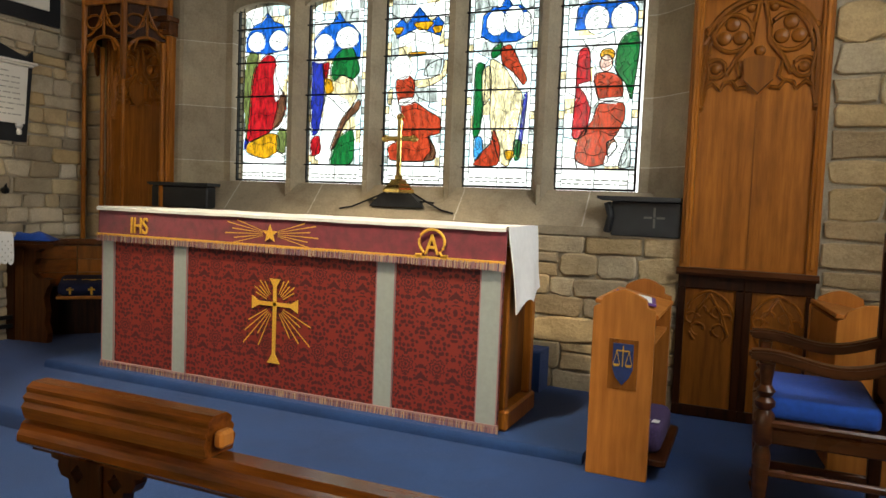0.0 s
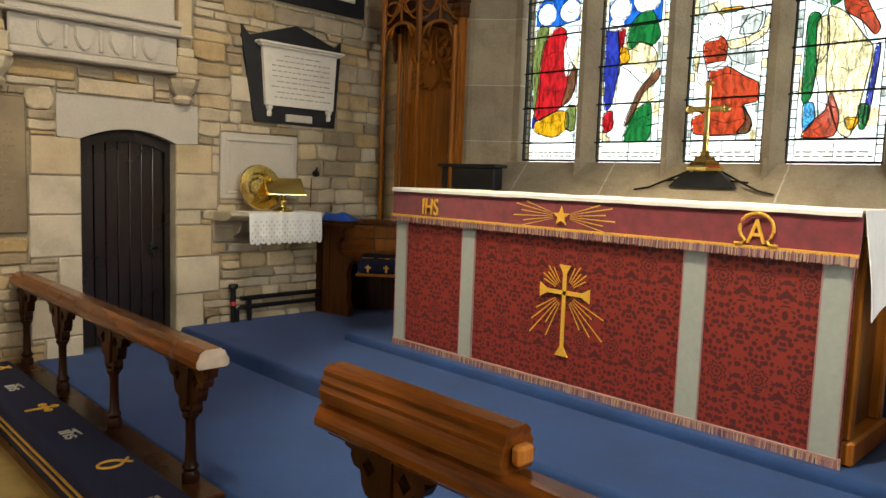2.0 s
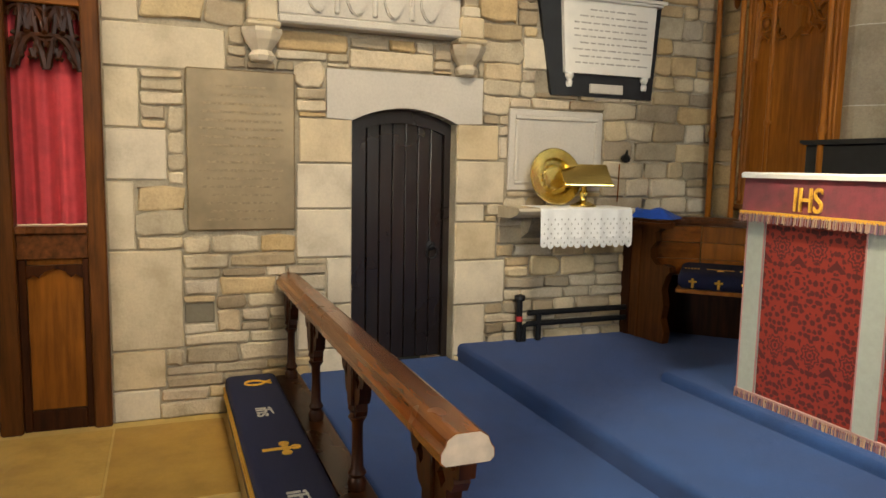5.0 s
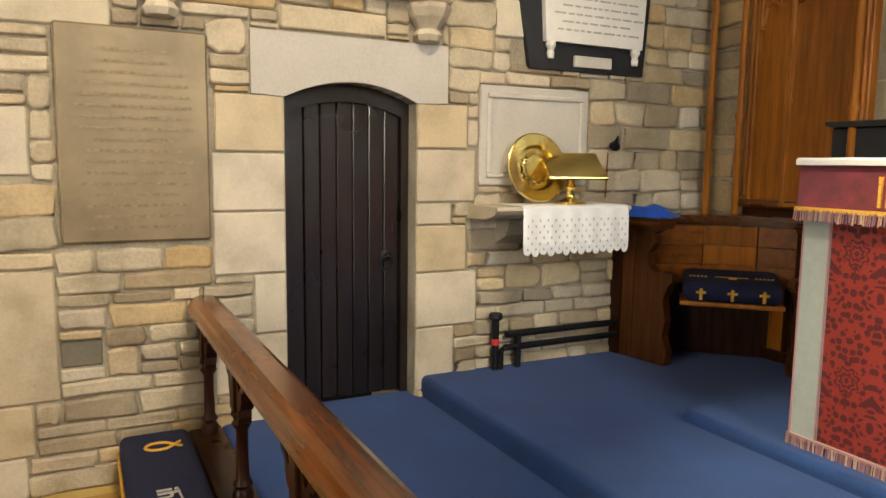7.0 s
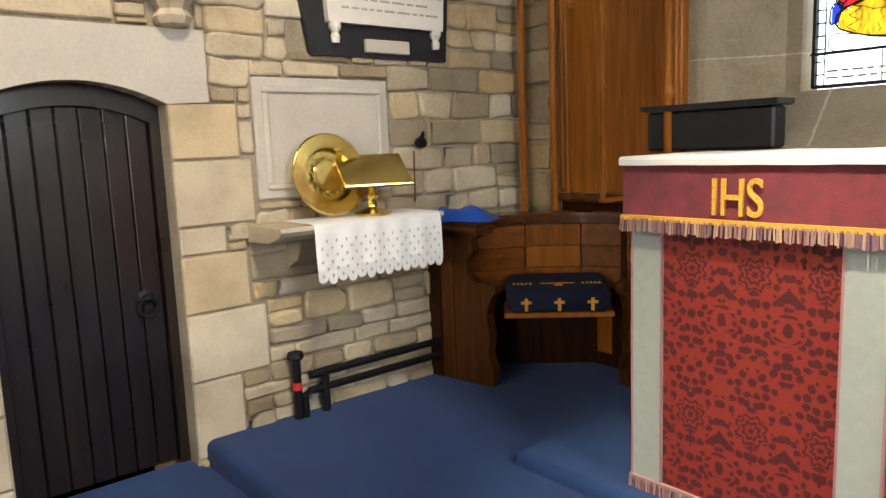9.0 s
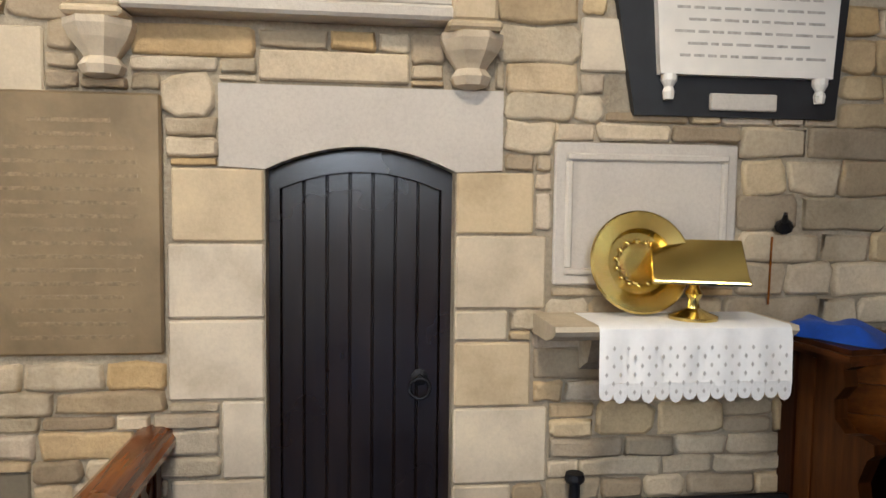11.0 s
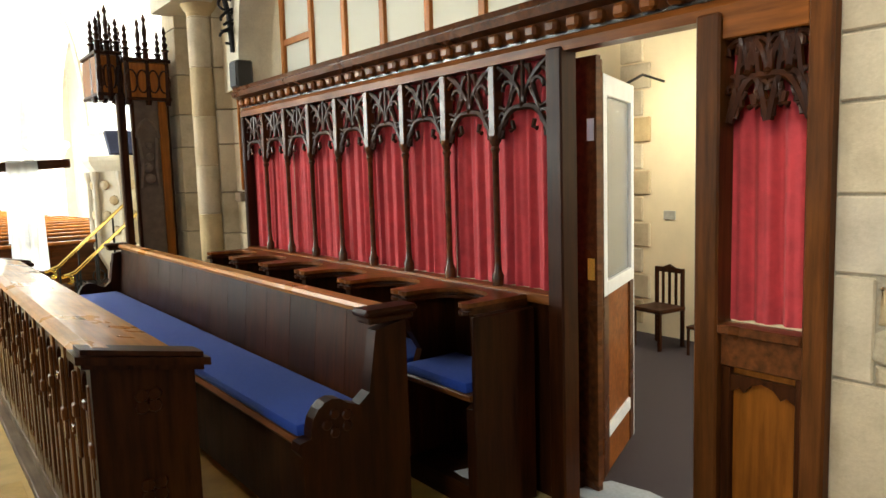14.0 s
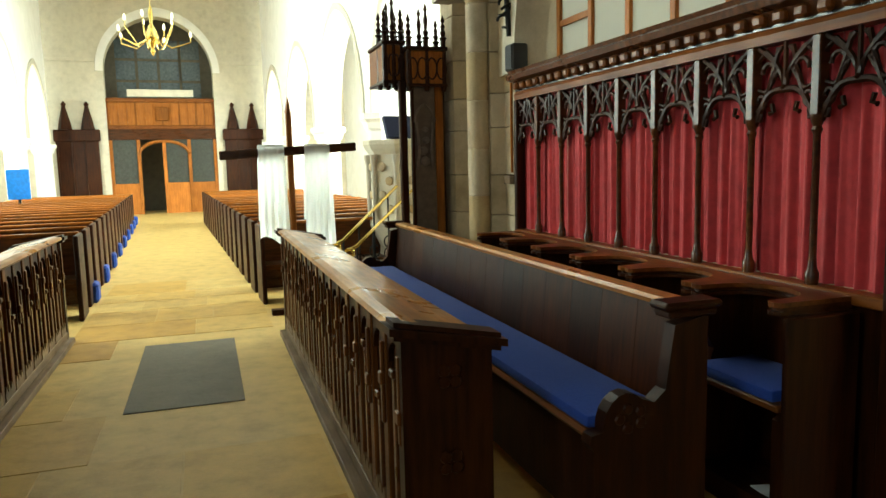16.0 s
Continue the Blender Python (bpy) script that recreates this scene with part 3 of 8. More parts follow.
def mosaic(a, b, rng, covered):
    """Border strips of small panes and large pale quarries: a colour chooser, and the lead between."""
    w, h = b - a, APEX - SILL
    lead = bmesh.new()
    tones = {}

    def quarry(q, came):
        q = [(a + w * u, SILL + h * v) for u, v in q]
        cx, cz = sum(p[0] for p in q) / 4, sum(p[1] for p in q) / 4
        pts = []
        for x, z in q:
            d = Vector((cx - x, cz - z))
            d = d.normalized() * min(came, d.length * 0.4)
            pts.append((x + d.x, z + d.y))
        for k in range(4):
            mx_, mz_ = (q[k][0] + q[(k + 1) % 4][0]) / 2, (q[k][1] + q[(k + 1) % 4][1]) / 2
            if any(inside(mx_, mz_, p) for p in covered):
                continue
            lead.faces.new([lead.verts.new((x, GY - 0.003, z)) for x, z in (q[k], q[(k + 1) % 4], pts[(k + 1) % 4], pts[k])])

    rows = 27
    for u0, u1 in ((0.0, 0.085), (0.915, 1.0)):
        for j in range(rows):
            quarry([(u0, j / rows), (u1, j / rows), (u1, (j + 1) / rows), (u0, (j + 1) / rows)], 0.004)
    for u0, u1 in ((0.085, 0.5), (0.5, 0.915)):
        quarry([(u0, 0), (u1, 0), (u1, 0.1), (u0, 0.1)], 0.003)
    xs, nz = [0.085, 0.29, 0.5, 0.70, 0.915], 13
    grid = [[(u + (rng.uniform(-0.07, 0.07) if 0 < i < 4 else 0), 0.1 + 0.9 * j / nz + (rng.uniform(-0.025, 0.025) if 0 < j < nz else 0)) for i, u in enumerate(xs)] for j in range(nz + 1)]
    for j in range(nz):
        for i in range(4):
            quarry([grid[j][i], grid[j][i + 1], grid[j + 1][i + 1], grid[j + 1][i]], 0.0045)

    def tone(x, z):
        u, v = (x - a) / w, (z - SILL) / h
        if v < 0.1:
            return "white"
        key = (int(u * 4.8), int(v * 14)) if 0.085 < u < 0.915 else (9 if u > 0.5 else 8, int(v * 27))
        if key not in tones:
            tones[key] = rng.choice(("white", "white", "white", "pale", "pale", "pale", "cream", "grey"))
        return tones[key]
    return tone, lead


def blob(cx, cz, rx, rz, n=18, wob=0.0, lean=0.0, ph=0.0):
    return [(cx + rx * math.cos(t) * (1 + wob * math.sin(3 * t + ph)) + lean * rz * math.sin(t), cz + rz * math.sin(t) * (1 + wob * math.cos(2 * t + ph))) for t in [2 * math.pi * i / n for i in range(n)]]


def drape(*pts):
    """A closed smooth outline of cloth through a few turning points."""
    n, res = len(pts), []
    m = max(3, round(20 / n))
    for i in range(n):
        p0, p1, p2, p3 = (Vector(pts[(i + d) % n]) for d in (-1, 0, 1, 2))
        for q in range(m):
            t = q / m
            v = p1 + (p2 - p0) * (0.35 * (t - 2 * t * t + t ** 3)) + (p3 - p1) * (0.35 * (t ** 3 - t * t)) + (p2 - p1) * (3 * t * t - 2 * t ** 3)
            res.append((v.x, v.y))
    return res


# coloured shapes of each light: glass and outline, in shares of the light's width and height
LIGHT_1 = [
    ("blue", [(.12, .733), (.12, .810), (.25, .876), (.41, .895), (.53, .947), (.66, .895), (.81, .876), (.92, .810), (.92, .733), (.53, .714)]),
    ("olive", drape((.14, .705), (.38, .714), (.28, .543), (.25, .257), (.16, .238), (.11, .448))),
    ("red", drape((.53, .714), (.69, .686), (.72, .581), (.88, .467), (.88, .371), (.62, .276), (.19, .219), (.22, .371), (.25, .524), (.31, .638))),
    ("brown", drape((.78, .520), (.91, .467), (.84, .333), (.67, .295), (.75, .410))),
    ("white", drape((.69, .638), (.81, .657), (.88, .610), (.81, .486), (.71, .448), (.67, .562))),
    ("gold", drape((.19, .210), (.59, .267), (.78, .257), (.81, .181), (.53, .124), (.19, .162))),
    ("olive", drape((.78, .286), (.92, .286), (.91, .162), (.75, .181))),
    ("deep", drape((.13, .229), (.21, .234), (.17, .181), (.12, .181))),
    ("white", drape((.16, .150), (.53, .128), (.84, .143), (.88, .101), (.16, .101))),
    ("white", blob(0.33, 0.787, 0.16, 0.057)),
    ("white", blob(0.74, 0.787, 0.17, 0.057)),
]
LIGHT_2 = [
    ("blue", [(.09, .662), (.09, .786), (.24, .840), (.41, .867), (.50, .925), (.61, .867), (.76, .840), (.88, .786), (.88, .662)]),
    ("deep", drape((.06, .662), (.24, .653), (.29, .502), (.21, .288), (.08, .279))),
    ("cream", drape((.32, .582), (.74, .564), (.86, .484), (.68, .377), (.44, .448), (.29, .484))),
    ("white", drape((.32, .484), (.68, .448), (.71, .377), (.56, .253), (.44, .128), (.15, .128), (.26, .288))),
    ("brown", drape((.88, .448), (.88, .391), (.68, .333), (.50, .196), (.41, .181), (.59, .342))),
    ("green", drape((.53, .235), (.79, .288), (.82, .146), (.74, .101), (.41, .101))),
    ("red", drape((.08, .235), (.22, .253), (.24, .164), (.09, .146))),
    ("red", drape((.25, .644), (.36, .644), (.30, .528))),
    ("gold", drape((.28, .564), (.41, .552), (.44, .498), (.32, .484))),
    ("white", blob(0.26, 0.751, 0.16, 0.057)),
    ("white", blob(0.65, 0.778, 0.19, 0.060)),
    ("green", drape((.56, .715), (.74, .724), (.82, .671), (.88, .600), (.76, .555), (.59, .582), (.44, .546), (.38, .609), (.44, .671))),
    ("white", drape((.15, .715), (.32, .706), (.29, .653), (.10, .658))),
]
LIGHT_3 = [
    ("blue", [(.14, .824), (.25, .858), (.32, .833), (.52, .909), (.71, .833), (.81, .858), (.90, .824), (.86, .757), (.73, .774), (.52, .807), (.30, .774), (.17, .757)]),
    ("gold", blob(0.59, 0.814, 0.13, 0.029, wob=.3)),
    ("gold", blob(0.19, 0.797, 0.07, 0.025, wob=.3)),
    ("gold", blob(0.81, 0.791, 0.07, 0.025, wob=.3)),
    ("gold", blob(0.51, 0.672, 0.12, 0.015, wob=.3)),
    ("grey", drape((.68, .613), (.89, .639), (.84, .562), (.63, .562))),
    ("orange", drape((.19, .541), (.40, .562), (.49, .520), (.46, .443), (.25, .427), (.19, .486))),
    ("cream", drape((.48, .537), (.73, .546), (.89, .571), (.94, .635), (.99, .622), (.95, .551), (.73, .508), (.53, .500))),
    ("white", drape((.12, .453), (.25, .419), (.25, .343), (.14, .365))),
    ("cream", drape((.06, .483), (.14, .495), (.12, .419), (.06, .426))),
    ("orange", drape((.27, .410), (.50, .427), (.73, .377), (.90, .343), (.90, .267), (.73, .250), (.85, .182), (.81, .128), (.32, .122), (.12, .132), (.09, .199), (.25, .230), (.32, .318))),
    ("brown", drape((.73, .250), (.85, .182), (.81, .128), (.68, .132), (.78, .182))),
    ("white", drape((.25, .443), (.47, .449), (.49, .424), (.26, .409))),
    ("white", blob(0.27, 0.608, 0.17, 0.064)),
    ("white", [(.32, .118), (.78, .118), (.79, .095), (.32, .095)]),
]
LIGHT_4 = [
    ("blue", [(.19, .741), (.21, .841), (.36, .882), (.45, .874), (.53, .932), (.62, .882), (.74, .882), (.87, .833), (.89, .741), (.70, .708), (.36, .708)]),
    ("green", drape((.13, .592), (.26, .600), (.28, .493), (.23, .277), (.13, .260))),
    ("sky", drape((.15, .240), (.26, .244), (.28, .177), (.17, .128))),
    ("cream", drape((.23, .567), (.34, .592), (.37, .459), (.26, .406))),
    ("orange", drape((.49, .675), (.62, .692), (.77, .592), (.86, .526), (.81, .498), (.68, .556), (.51, .605))),
    ("green", drape((.36, .675), (.49, .708), (.47, .650), (.36, .632))),
    ("cream", drape((.34, .625), (.53, .592), (.72, .493), (.81, .443), (.74, .260), (.66, .111), (.53, .128), (.38, .294), (.36, .459))),
    ("orange", drape((.43, .285), (.53, .194), (.49, .108), (.15, .108), (.28, .177), (.38, .211))),
    ("deep", drape((.83, .443), (.88, .443), (.82, .177), (.77, .169))),
    ("gold", blob(0.66, 0.158, 0.06, 0.033, wob=.3)),
    ("green", drape((.72, .227), (.81, .227), (.80, .144), (.74, .136))),
    ("white", blob(0.40, 0.804, 0.14, 0.063)),
    ("white", blob(0.64, 0.814, 0.14, 0.066)),
    ("white", blob(0.81, 0.788, 0.10, 0.058)),
]
LIGHT_5 = [
    ("blue", [(.17, .743), (.20, .848), (.44, .891), (.61, .859), (.82, .891), (.93, .827), (.93, .743)]),
    ("green", drape((.79, .712), (.93, .722), (.97, .659), (.93, .491), (.90, .417), (.82, .491), (.69, .554), (.71, .659))),
    ("red", drape((.23, .638), (.36, .659), (.39, .554), (.42, .385), (.36, .259), (.20, .248), (.22, .448))),
    ("white", drape((.25, .491), (.44, .501), (.50, .417), (.42, .381), (.34, .444))),
    ("white", drape((.76, .469), (.88, .448), (.85, .402))),
    ("orange", drape((.44, .533), (.63, .543), (.77, .512), (.79, .427), (.52, .417))),
    ("orange", drape((.52, .402), (.81, .402), (.83, .322), (.71, .238), (.63, .217), (.66, .133), (.44, .107), (.25, .143), (.28, .238), (.44, .322))),
    ("brown", drape((.64, .213), (.72, .238), (.76, .200), (.66, .154))),
    ("white", drape((.69, .217), (.85, .217), (.89, .154), (.82, .116), (.61, .116))),
    ("white", [(.51, .423), (.81, .432), (.81, .404), (.51, .400)]),
    ("white", blob(0.44, 0.785, 0.15, 0.065)),
    ("white", blob(0.76, 0.789, 0.15, 0.065)),
    ("white", blob(0.54, 0.625, 0.16, 0.059)),
    ("gold", blob(0.59, 0.625, 0.09, 0.027)),
    ("pink", blob(0.58, 0.585, 0.08, 0.038)),
    ("grey", drape((.79, .112), (.90, .238), (.93, .116))),
]
FIGURES = (LIGHT_1, LIGHT_2, LIGHT_3, LIGHT_4, LIGHT_5)
for k, ((a, b), figs) in enumerate(zip(LIGHTS, FIGURES)):
    rng = random.Random(40 + k)
    figs = [(col, [(a + (b - a) * u, SILL + (APEX - SILL) * v) for u, v in pts]) for col, pts in figs]
    glass, lead = mosaic(a, b, rng, [p for _, p in figs])
    quads = collections.defaultdict(list)
    NX, NZ = 72, 180
    for jz in range(NZ):
        for ix in range(NX):
            cx, cz = a + (b - a) * (ix + 0.5) / NX, SILL + (APEX - SILL) * (jz + 0.5) / NZ
            col = next((c for c, p in figs[::-1] if inside(cx, cz, p)), None) or glass(cx, cz)
            quads[col].append((ix, jz))
    for col, cells in quads.items():
        vs, fs = [], []
        for ix, jz in cells:
            x0, x1 = a + (b - a) * ix / NX, a + (b - a) * (ix + 1) / NX
            z0, z1 = SILL + (APEX - SILL) * jz / NZ, SILL + (APEX - SILL) * (jz + 1) / NZ
            fs.append(tuple(range(len(vs), len(vs) + 4)))
            vs += [(x0, GY, z0), (x1, GY, z0), (x1, GY, z1), (x0, GY, z1)]
        me = bpy.data.meshes.new("stained_glass")
        me.from_pydata(vs, [], fs)
        me.materials.append(GC[col])
        ob = new("stained_glass", me)
        ob.parent = window
        ob["label"] = col + " stained glass"
    part("lead_came", lead, LEAD, window)
    outline = bmesh.new()
    for n, (col, pts) in enumerate(figs):
        y = GY - 0.006 - 0.0002 * n
        m = len(pts)
        lo_z, hi_z = min(p[1] for p in pts), max(p[1] for p in pts)
        lo_x, hi_x = min(p[0] for p in pts), max(p[0] for p in pts)
        # folds and cross leads, kept inside the outline
        lines = []
        if hi_z - lo_z > 0.12 and col != "blue":
            for q in range(3 if hi_x - lo_x > 0.14 else 2):
                fx = lo_x + (hi_x - lo_x) * (q + 0.7) / (3.4 if hi_x - lo_x > 0.14 else 2.4)
                lines.append([(fx + 0.02 * math.sin(3.1 * e + n + q) + (0.03 if n % 2 else -0.03) * (e / 8 - 0.5), lo_z + (hi_z - lo_z) * (0.06 + 0.88 * e / 8)) for e in range(9)])
        if hi_z - lo_z > 0.1:
            for q in range(max(1, int((hi_z - lo_z) / 0.13))):
                fz = lo_z + (hi_z - lo_z) * (q + 0.6) / max(1, int((hi_z - lo_z) / 0.13))
                lines.append([(lo_x + (hi_x - lo_x) * e / 10, fz + 0.012 * math.sin(1.3 * e + n + 2 * q)) for e in range(11)])
        for line in lines:
            for (x0, z0), (x1, z1) in zip(line, line[1:]):
                if inside((x0 + x1) / 2, (z0 + z1) / 2, pts):
                    dx, dz = (0.0013, 0) if abs(z1 - z0) > abs(x1 - x0) else (0, 0.0016)
                    outline.faces.new([outline.verts.new(p) for p in ((x0 - dx, y - 0.001, z0 - dz), (x1 - dx, y - 0.001, z1 - dz), (x1 + dx, y - 0.001, z1 + dz), (x0 + dx, y - 0.001, z0 + dz))])
        for i in range(m):
            (x0, z0), (x1, z1) = pts[i], pts[(i + 1) % m]
            d = Vector((z1 - z0, 0, -(x1 - x0)))
            if d.length < 1e-6:
                continue
            d = d.normalized() * (0.0034 if col != "white" else 0.0022)
            outline.faces.new([outline.verts.new(p) for p in ((x0 - d.x, y - 0.001, z0 - d.z), (x1 - d.x, y - 0.001, z1 - d.z), (x1 + d.x, y - 0.001, z1 + d.z), (x0 + d.x, y - 0.001, z0 + d.z))])
    part("lead_outline", outline, LEAD, window)
    bm = bmesh.new()
    for j in range(5):
        z = SILL + 0.125 + 0.25 * j
        tube(bm, [(a, GY - 0.03, z), (b, GY - 0.03, z)], 0.006, 6)
    part("saddle_bar", bm, IRON, window)
    bm = bmesh.new()
    for j in range(2):
        x = a + 0.05
        while x < b - 0.06:
            w = rng.uniform(0.02, 0.06)
            box(bm, x, min(x + w, b - 0.04), GY - 0.0075, GY - 0.0065, SILL + 0.03 + 0.025 * j, SILL + 0.038 + 0.025 * j)
            x += w + 0.012
    part("inscription", bm, INK, window, "illegible painted lettering")
    box_edge = boxes((a - 0.004, a + 0.008, GY - 0.012, GY + 0.01, SILL, SPRING + 0.05), (b - 0.008, b + 0.004, GY - 0.012, GY + 0.01, SILL, SPRING + 0.05), (a, b, GY - 0.012, GY + 0.01, SILL - 0.004, SILL + 0.01))
    part("edge_lead", box_edge, LEAD, window)

# ---- altar ----
AX0, AX1, AY = -4.405, -1.825, 3.40
altar = thing("altar", "wooden altar dressed in a crimson damask frontal", "altar", at=(0, 0, 0))
part("table_top", boxes((AX0 + 0.03, AX1 + 0.005, AY + 0.03, AY + 0.5, 1.20, 1.275), bev=0.008), MIDOAK, altar)
part("table_body", boxes((AX0 + 0.06, AX1 - 0.02, AY + 0.05, AY + 0.46, 0.42, 1.20), bev=0.008), POSTOAK, altar, "oak table end")
part("table_plinth", boxes((AX0 + 0.03, AX1 + 0.035, AY + 0.03, AY + 0.5, L3, 0.42), bev=0.012), MIDOAK, altar)
for y0_, y1_ in ((AY + 0.03, AY + 0.09), (AY + 0.42, AY + 0.48)):
    part("table_post", boxes((AX1 - 0.03, AX1 + 0.02, y0_, y1_, 0.42, 1.2), bev=0.008), MIDOAK, altar)


def cloth_sheet(x0, x1, z0, z1, y, nx, nz, amp, sag=0.0, seed=0, flare=0.0):
    """A hanging cloth facing south west, with soft waves and a little thickness."""
    bm = bmesh.new()
    rows = []
    for j in range(nz + 1):
        v = j / nz
        row = []
        for i in range(nx + 1):
            u = i / nx
            x = x0 + (x1 - x0) * u
            wv = amp * v * (math.sin(7.3 * x + seed) + 0.6 * math.sin(17.1 * x + 2 * seed) + 0.4 * noise.noise((x * 5, v * 2, seed)))
            row.append(bm.verts.new((x, y - flare * v + wv, z1 + (z0 - z1) * v - sag * math.sin(math.pi * u) * v)))
        rows.append(row)
    for r0, r1 in zip(rows, rows[1:]):
        for i in range(nx):
            bm.faces.new((r0[i], r1[i], r1[i + 1], r0[i + 1]))
    geom = bmesh.ops.extrude_face_region(bm, geom=bm.faces[:])
    for v in [g for g in geom["geom"] if isinstance(g, bmesh.types.BMVert)]:
        v.co.y += 0.006
    bmesh.ops.recalc_face_normals(bm, faces=bm.faces[:])
    return bm


def fringe(x0, x1, z, y, drop, seed):
    bm = bmesh.new()
    rng = random.Random(seed)
    x = x0
    while x < x1:
        w = rng.uniform(0.005, 0.009)
        dx, dz = rng.uniform(-0.003, 0.003), rng.uniform(-0.004, 0.003)
        t = rng.uniform(0, 0.004)
        vs = [bm.verts.new(p) for p in ((x, y - t, z), (x + w, y - t - 0.002, z), (x + w + dx, y - t - 0.004, z - drop + dz), (x + dx, y - t - 0.003, z - drop + dz))]
        bm.faces.new(vs)
        x += w + 0.0012
    return bm


part("frontal", cloth_sheet(AX0 + 0.005, AX1, 0.335, 1.26, AY, 80, 8, 0.003), DAMASK, altar, "crimson damask frontal", True)
for a, b in ((-4.40, -4.30), (-3.835, -3.73), (-2.50, -2.39), (-1.94, -1.83)):
    part("orphrey_band", cloth_sheet(a, b, 0.34, 1.25, AY - 0.007, 6, 8, 0.002), GREYBAND, altar, "grey green band", True)
    for e in (a, b - 0.006):
        part("band_edging", cloth_sheet(e, e + 0.006, 0.34, 1.25, AY - 0.010, 1, 8, 0.002), FRINGE, altar)
part("frontal_fringe", fringe(AX0, AX1 + 0.004, 0.352, AY - 0.012, 0.038, 3), FRINGE, altar, "pink and buff fringe")
part("fringe_heading", boxes((AX0, AX1 + 0.004, AY - 0.013, AY - 0.002, 0.347, 0.357)), FRINGE, altar)
part("superfrontal", cloth_sheet(AX0 - 0.012, AX1 + 0.012, 1.125, 1.282, AY - 0.016, 90, 6, 0.004, seed=2, flare=0.012), SUPER, altar, "dark crimson velvet superfrontal", True)
part("superfrontal_fringe", fringe(AX0 - 0.012, AX1 + 0.012, 1.128, AY - 0.036, 0.036, 7), FRINGE, altar, "pink and buff fringe")
part("fringe_heading", boxes((AX0 - 0.012, AX1 + 0.012, AY - 0.038, AY - 0.026, 1.122, 1.136)), GILT, altar)


def lettering(text, x, z, size, y, parent, material, name="lettering", depth=0.004, facing="y", font_scale=1.0):
    cu = bpy.data.curves.new(name, "FONT")
    cu.body, cu.size, cu.extrude, cu.align_x = text, size, depth, "CENTER"
    cu.offset = 0.0005
    tmp = new(name, cu)
    me = bpy.data.meshes.new_from_object(tmp.evaluated_get(bpy.context.evaluated_depsgraph_get()))
    bpy.data.objects.remove(tmp)
    me.materials.clear()
    me.materials.append(material)
    ob = new(name, me)
    ob.matrix_world = pose(x, y, z, 90, 0, 0) @ Matrix.Diagonal((font_scale, 1, 1, 1))
    if parent:
        ob.parent = parent
    return ob


def cross_pattee(bm, cx, cz, w, h, y, arm=0.018, flare=0.036, cross_at=0.3):
    """A slender cross with spreading ends, raised from the cloth."""
    zt, zb = cz + h * cross_at, cz - h * (1 - cross_at)
    for pts in ([(cx - flare, zt), (cx + flare, zt), (cx + arm * .6, zt - 0.04), (cx + arm * .55, zb + 0.05), (cx + flare * 1.1, zb), (cx - flare * 1.1, zb), (cx - arm * .55, zb + 0.05), (cx - arm * .6, zt - 0.04)],
                [(cx - w / 2, cz + flare), (cx - w / 2 + 0.045, cz + arm * .6), (cx + w / 2 - 0.045, cz + arm * .6), (cx + w / 2, cz + flare), (cx + w / 2, cz - flare), (cx + w / 2 - 0.045, cz - arm * .6), (cx - w / 2 + 0.045, cz - arm * .6), (cx - w / 2, cz - flare)]):
        prism(bm, pts, "y", y, y - 0.006)


bm = bmesh.new()
cross_pattee(bm, -3.115, 0.815, 0.30, 0.46, AY - 0.006)
part("embroidered_cross", bm, GILT, altar, "gold embroidered cross")
for q in range(4):
    for k in range(5):
        ang = radians(90 * q + 30 + 9 * k)
        up = math.sin(ang) > 0
        r0, r1 = 0.06, (0.14 + 0.02 * (k % 2)) if up else (0.20 + 0.055 * (k % 3))
        d, s = Vector((math.cos(ang), 0, math.sin(ang))), Vector((-math.sin(ang), 0, math.cos(ang)))
        c = Vector((-3.115, AY - 0.008, 0.815))
        bm = bmesh.new()
        bm.faces.new([bm.verts.new(c + p) for p in (d * r0 - s * 0.002, d * r1 - s * 0.0035, d * r1 + s * 0.0035, d * r0 + s * 0.002)])
        part("embroidered_ray", bm, GILT, altar)
yS = AY - 0.036
bm = bmesh.new()
c = (-3.135, 1.195)
prism(bm, [(c[0] + (0.05 if i % 2 == 0 else 0.021) * math.sin(math.pi * i / 5), c[1] + (0.05 if i % 2 == 0 else 0.021) * math.cos(math.pi * i / 5)) for i in range(10)], "y", yS, yS - 0.006)
part("embroidered_star", bm, GILT, altar, "gold embroidered star")
for sgn in (1, -1):
    for k in range(6):
        ang = radians(-15 + 6 * k + 1.5)
        d, s = Vector((sgn * math.cos(ang), 0, math.sin(ang))), Vector((0, 0, 1))
        r1 = 0.31 - 0.05 * (k % 2) - 0.012 * abs(k - 2.5)
        cc = Vector((c[0], yS - 0.002, c[1]))
        bm = bmesh.new()
        bm.faces.new([bm.verts.new(cc + p) for p in (d * 0.05 - s * 0.001, d * r1 - s * 0.003, d * r1 + s * 0.003, d * 0.05 + s * 0.001)])
        part("embroidered_ray", bm, GILT, altar)
lettering("IHS", -4.075, 1.148, 0.135, yS, altar, GILT, "embroidered_letters", font_scale=0.72)
lettering("A", -2.185, 1.146, 0.14, yS, altar, GILT, "embroidered_letters", font_scale=0.8)
bm = bmesh.new()
tube(bm, [(-2.185 + sx * (0.085 if k == 0 else 0.055), yS - 0.003, 1.142) for sx, k in ((-1, 0), (-1, 1))] + [(-2.185 + 0.068 * math.sin(radians(t)), yS - 0.003, 1.205 - 0.062 * math.cos(radians(t))) for t in range(-40, -321, -20)] + [(-2.185 + 0.055, yS - 0.003, 1.142), (-2.185 + 0.085, yS - 0.003, 1.142)], 0.007, 6)
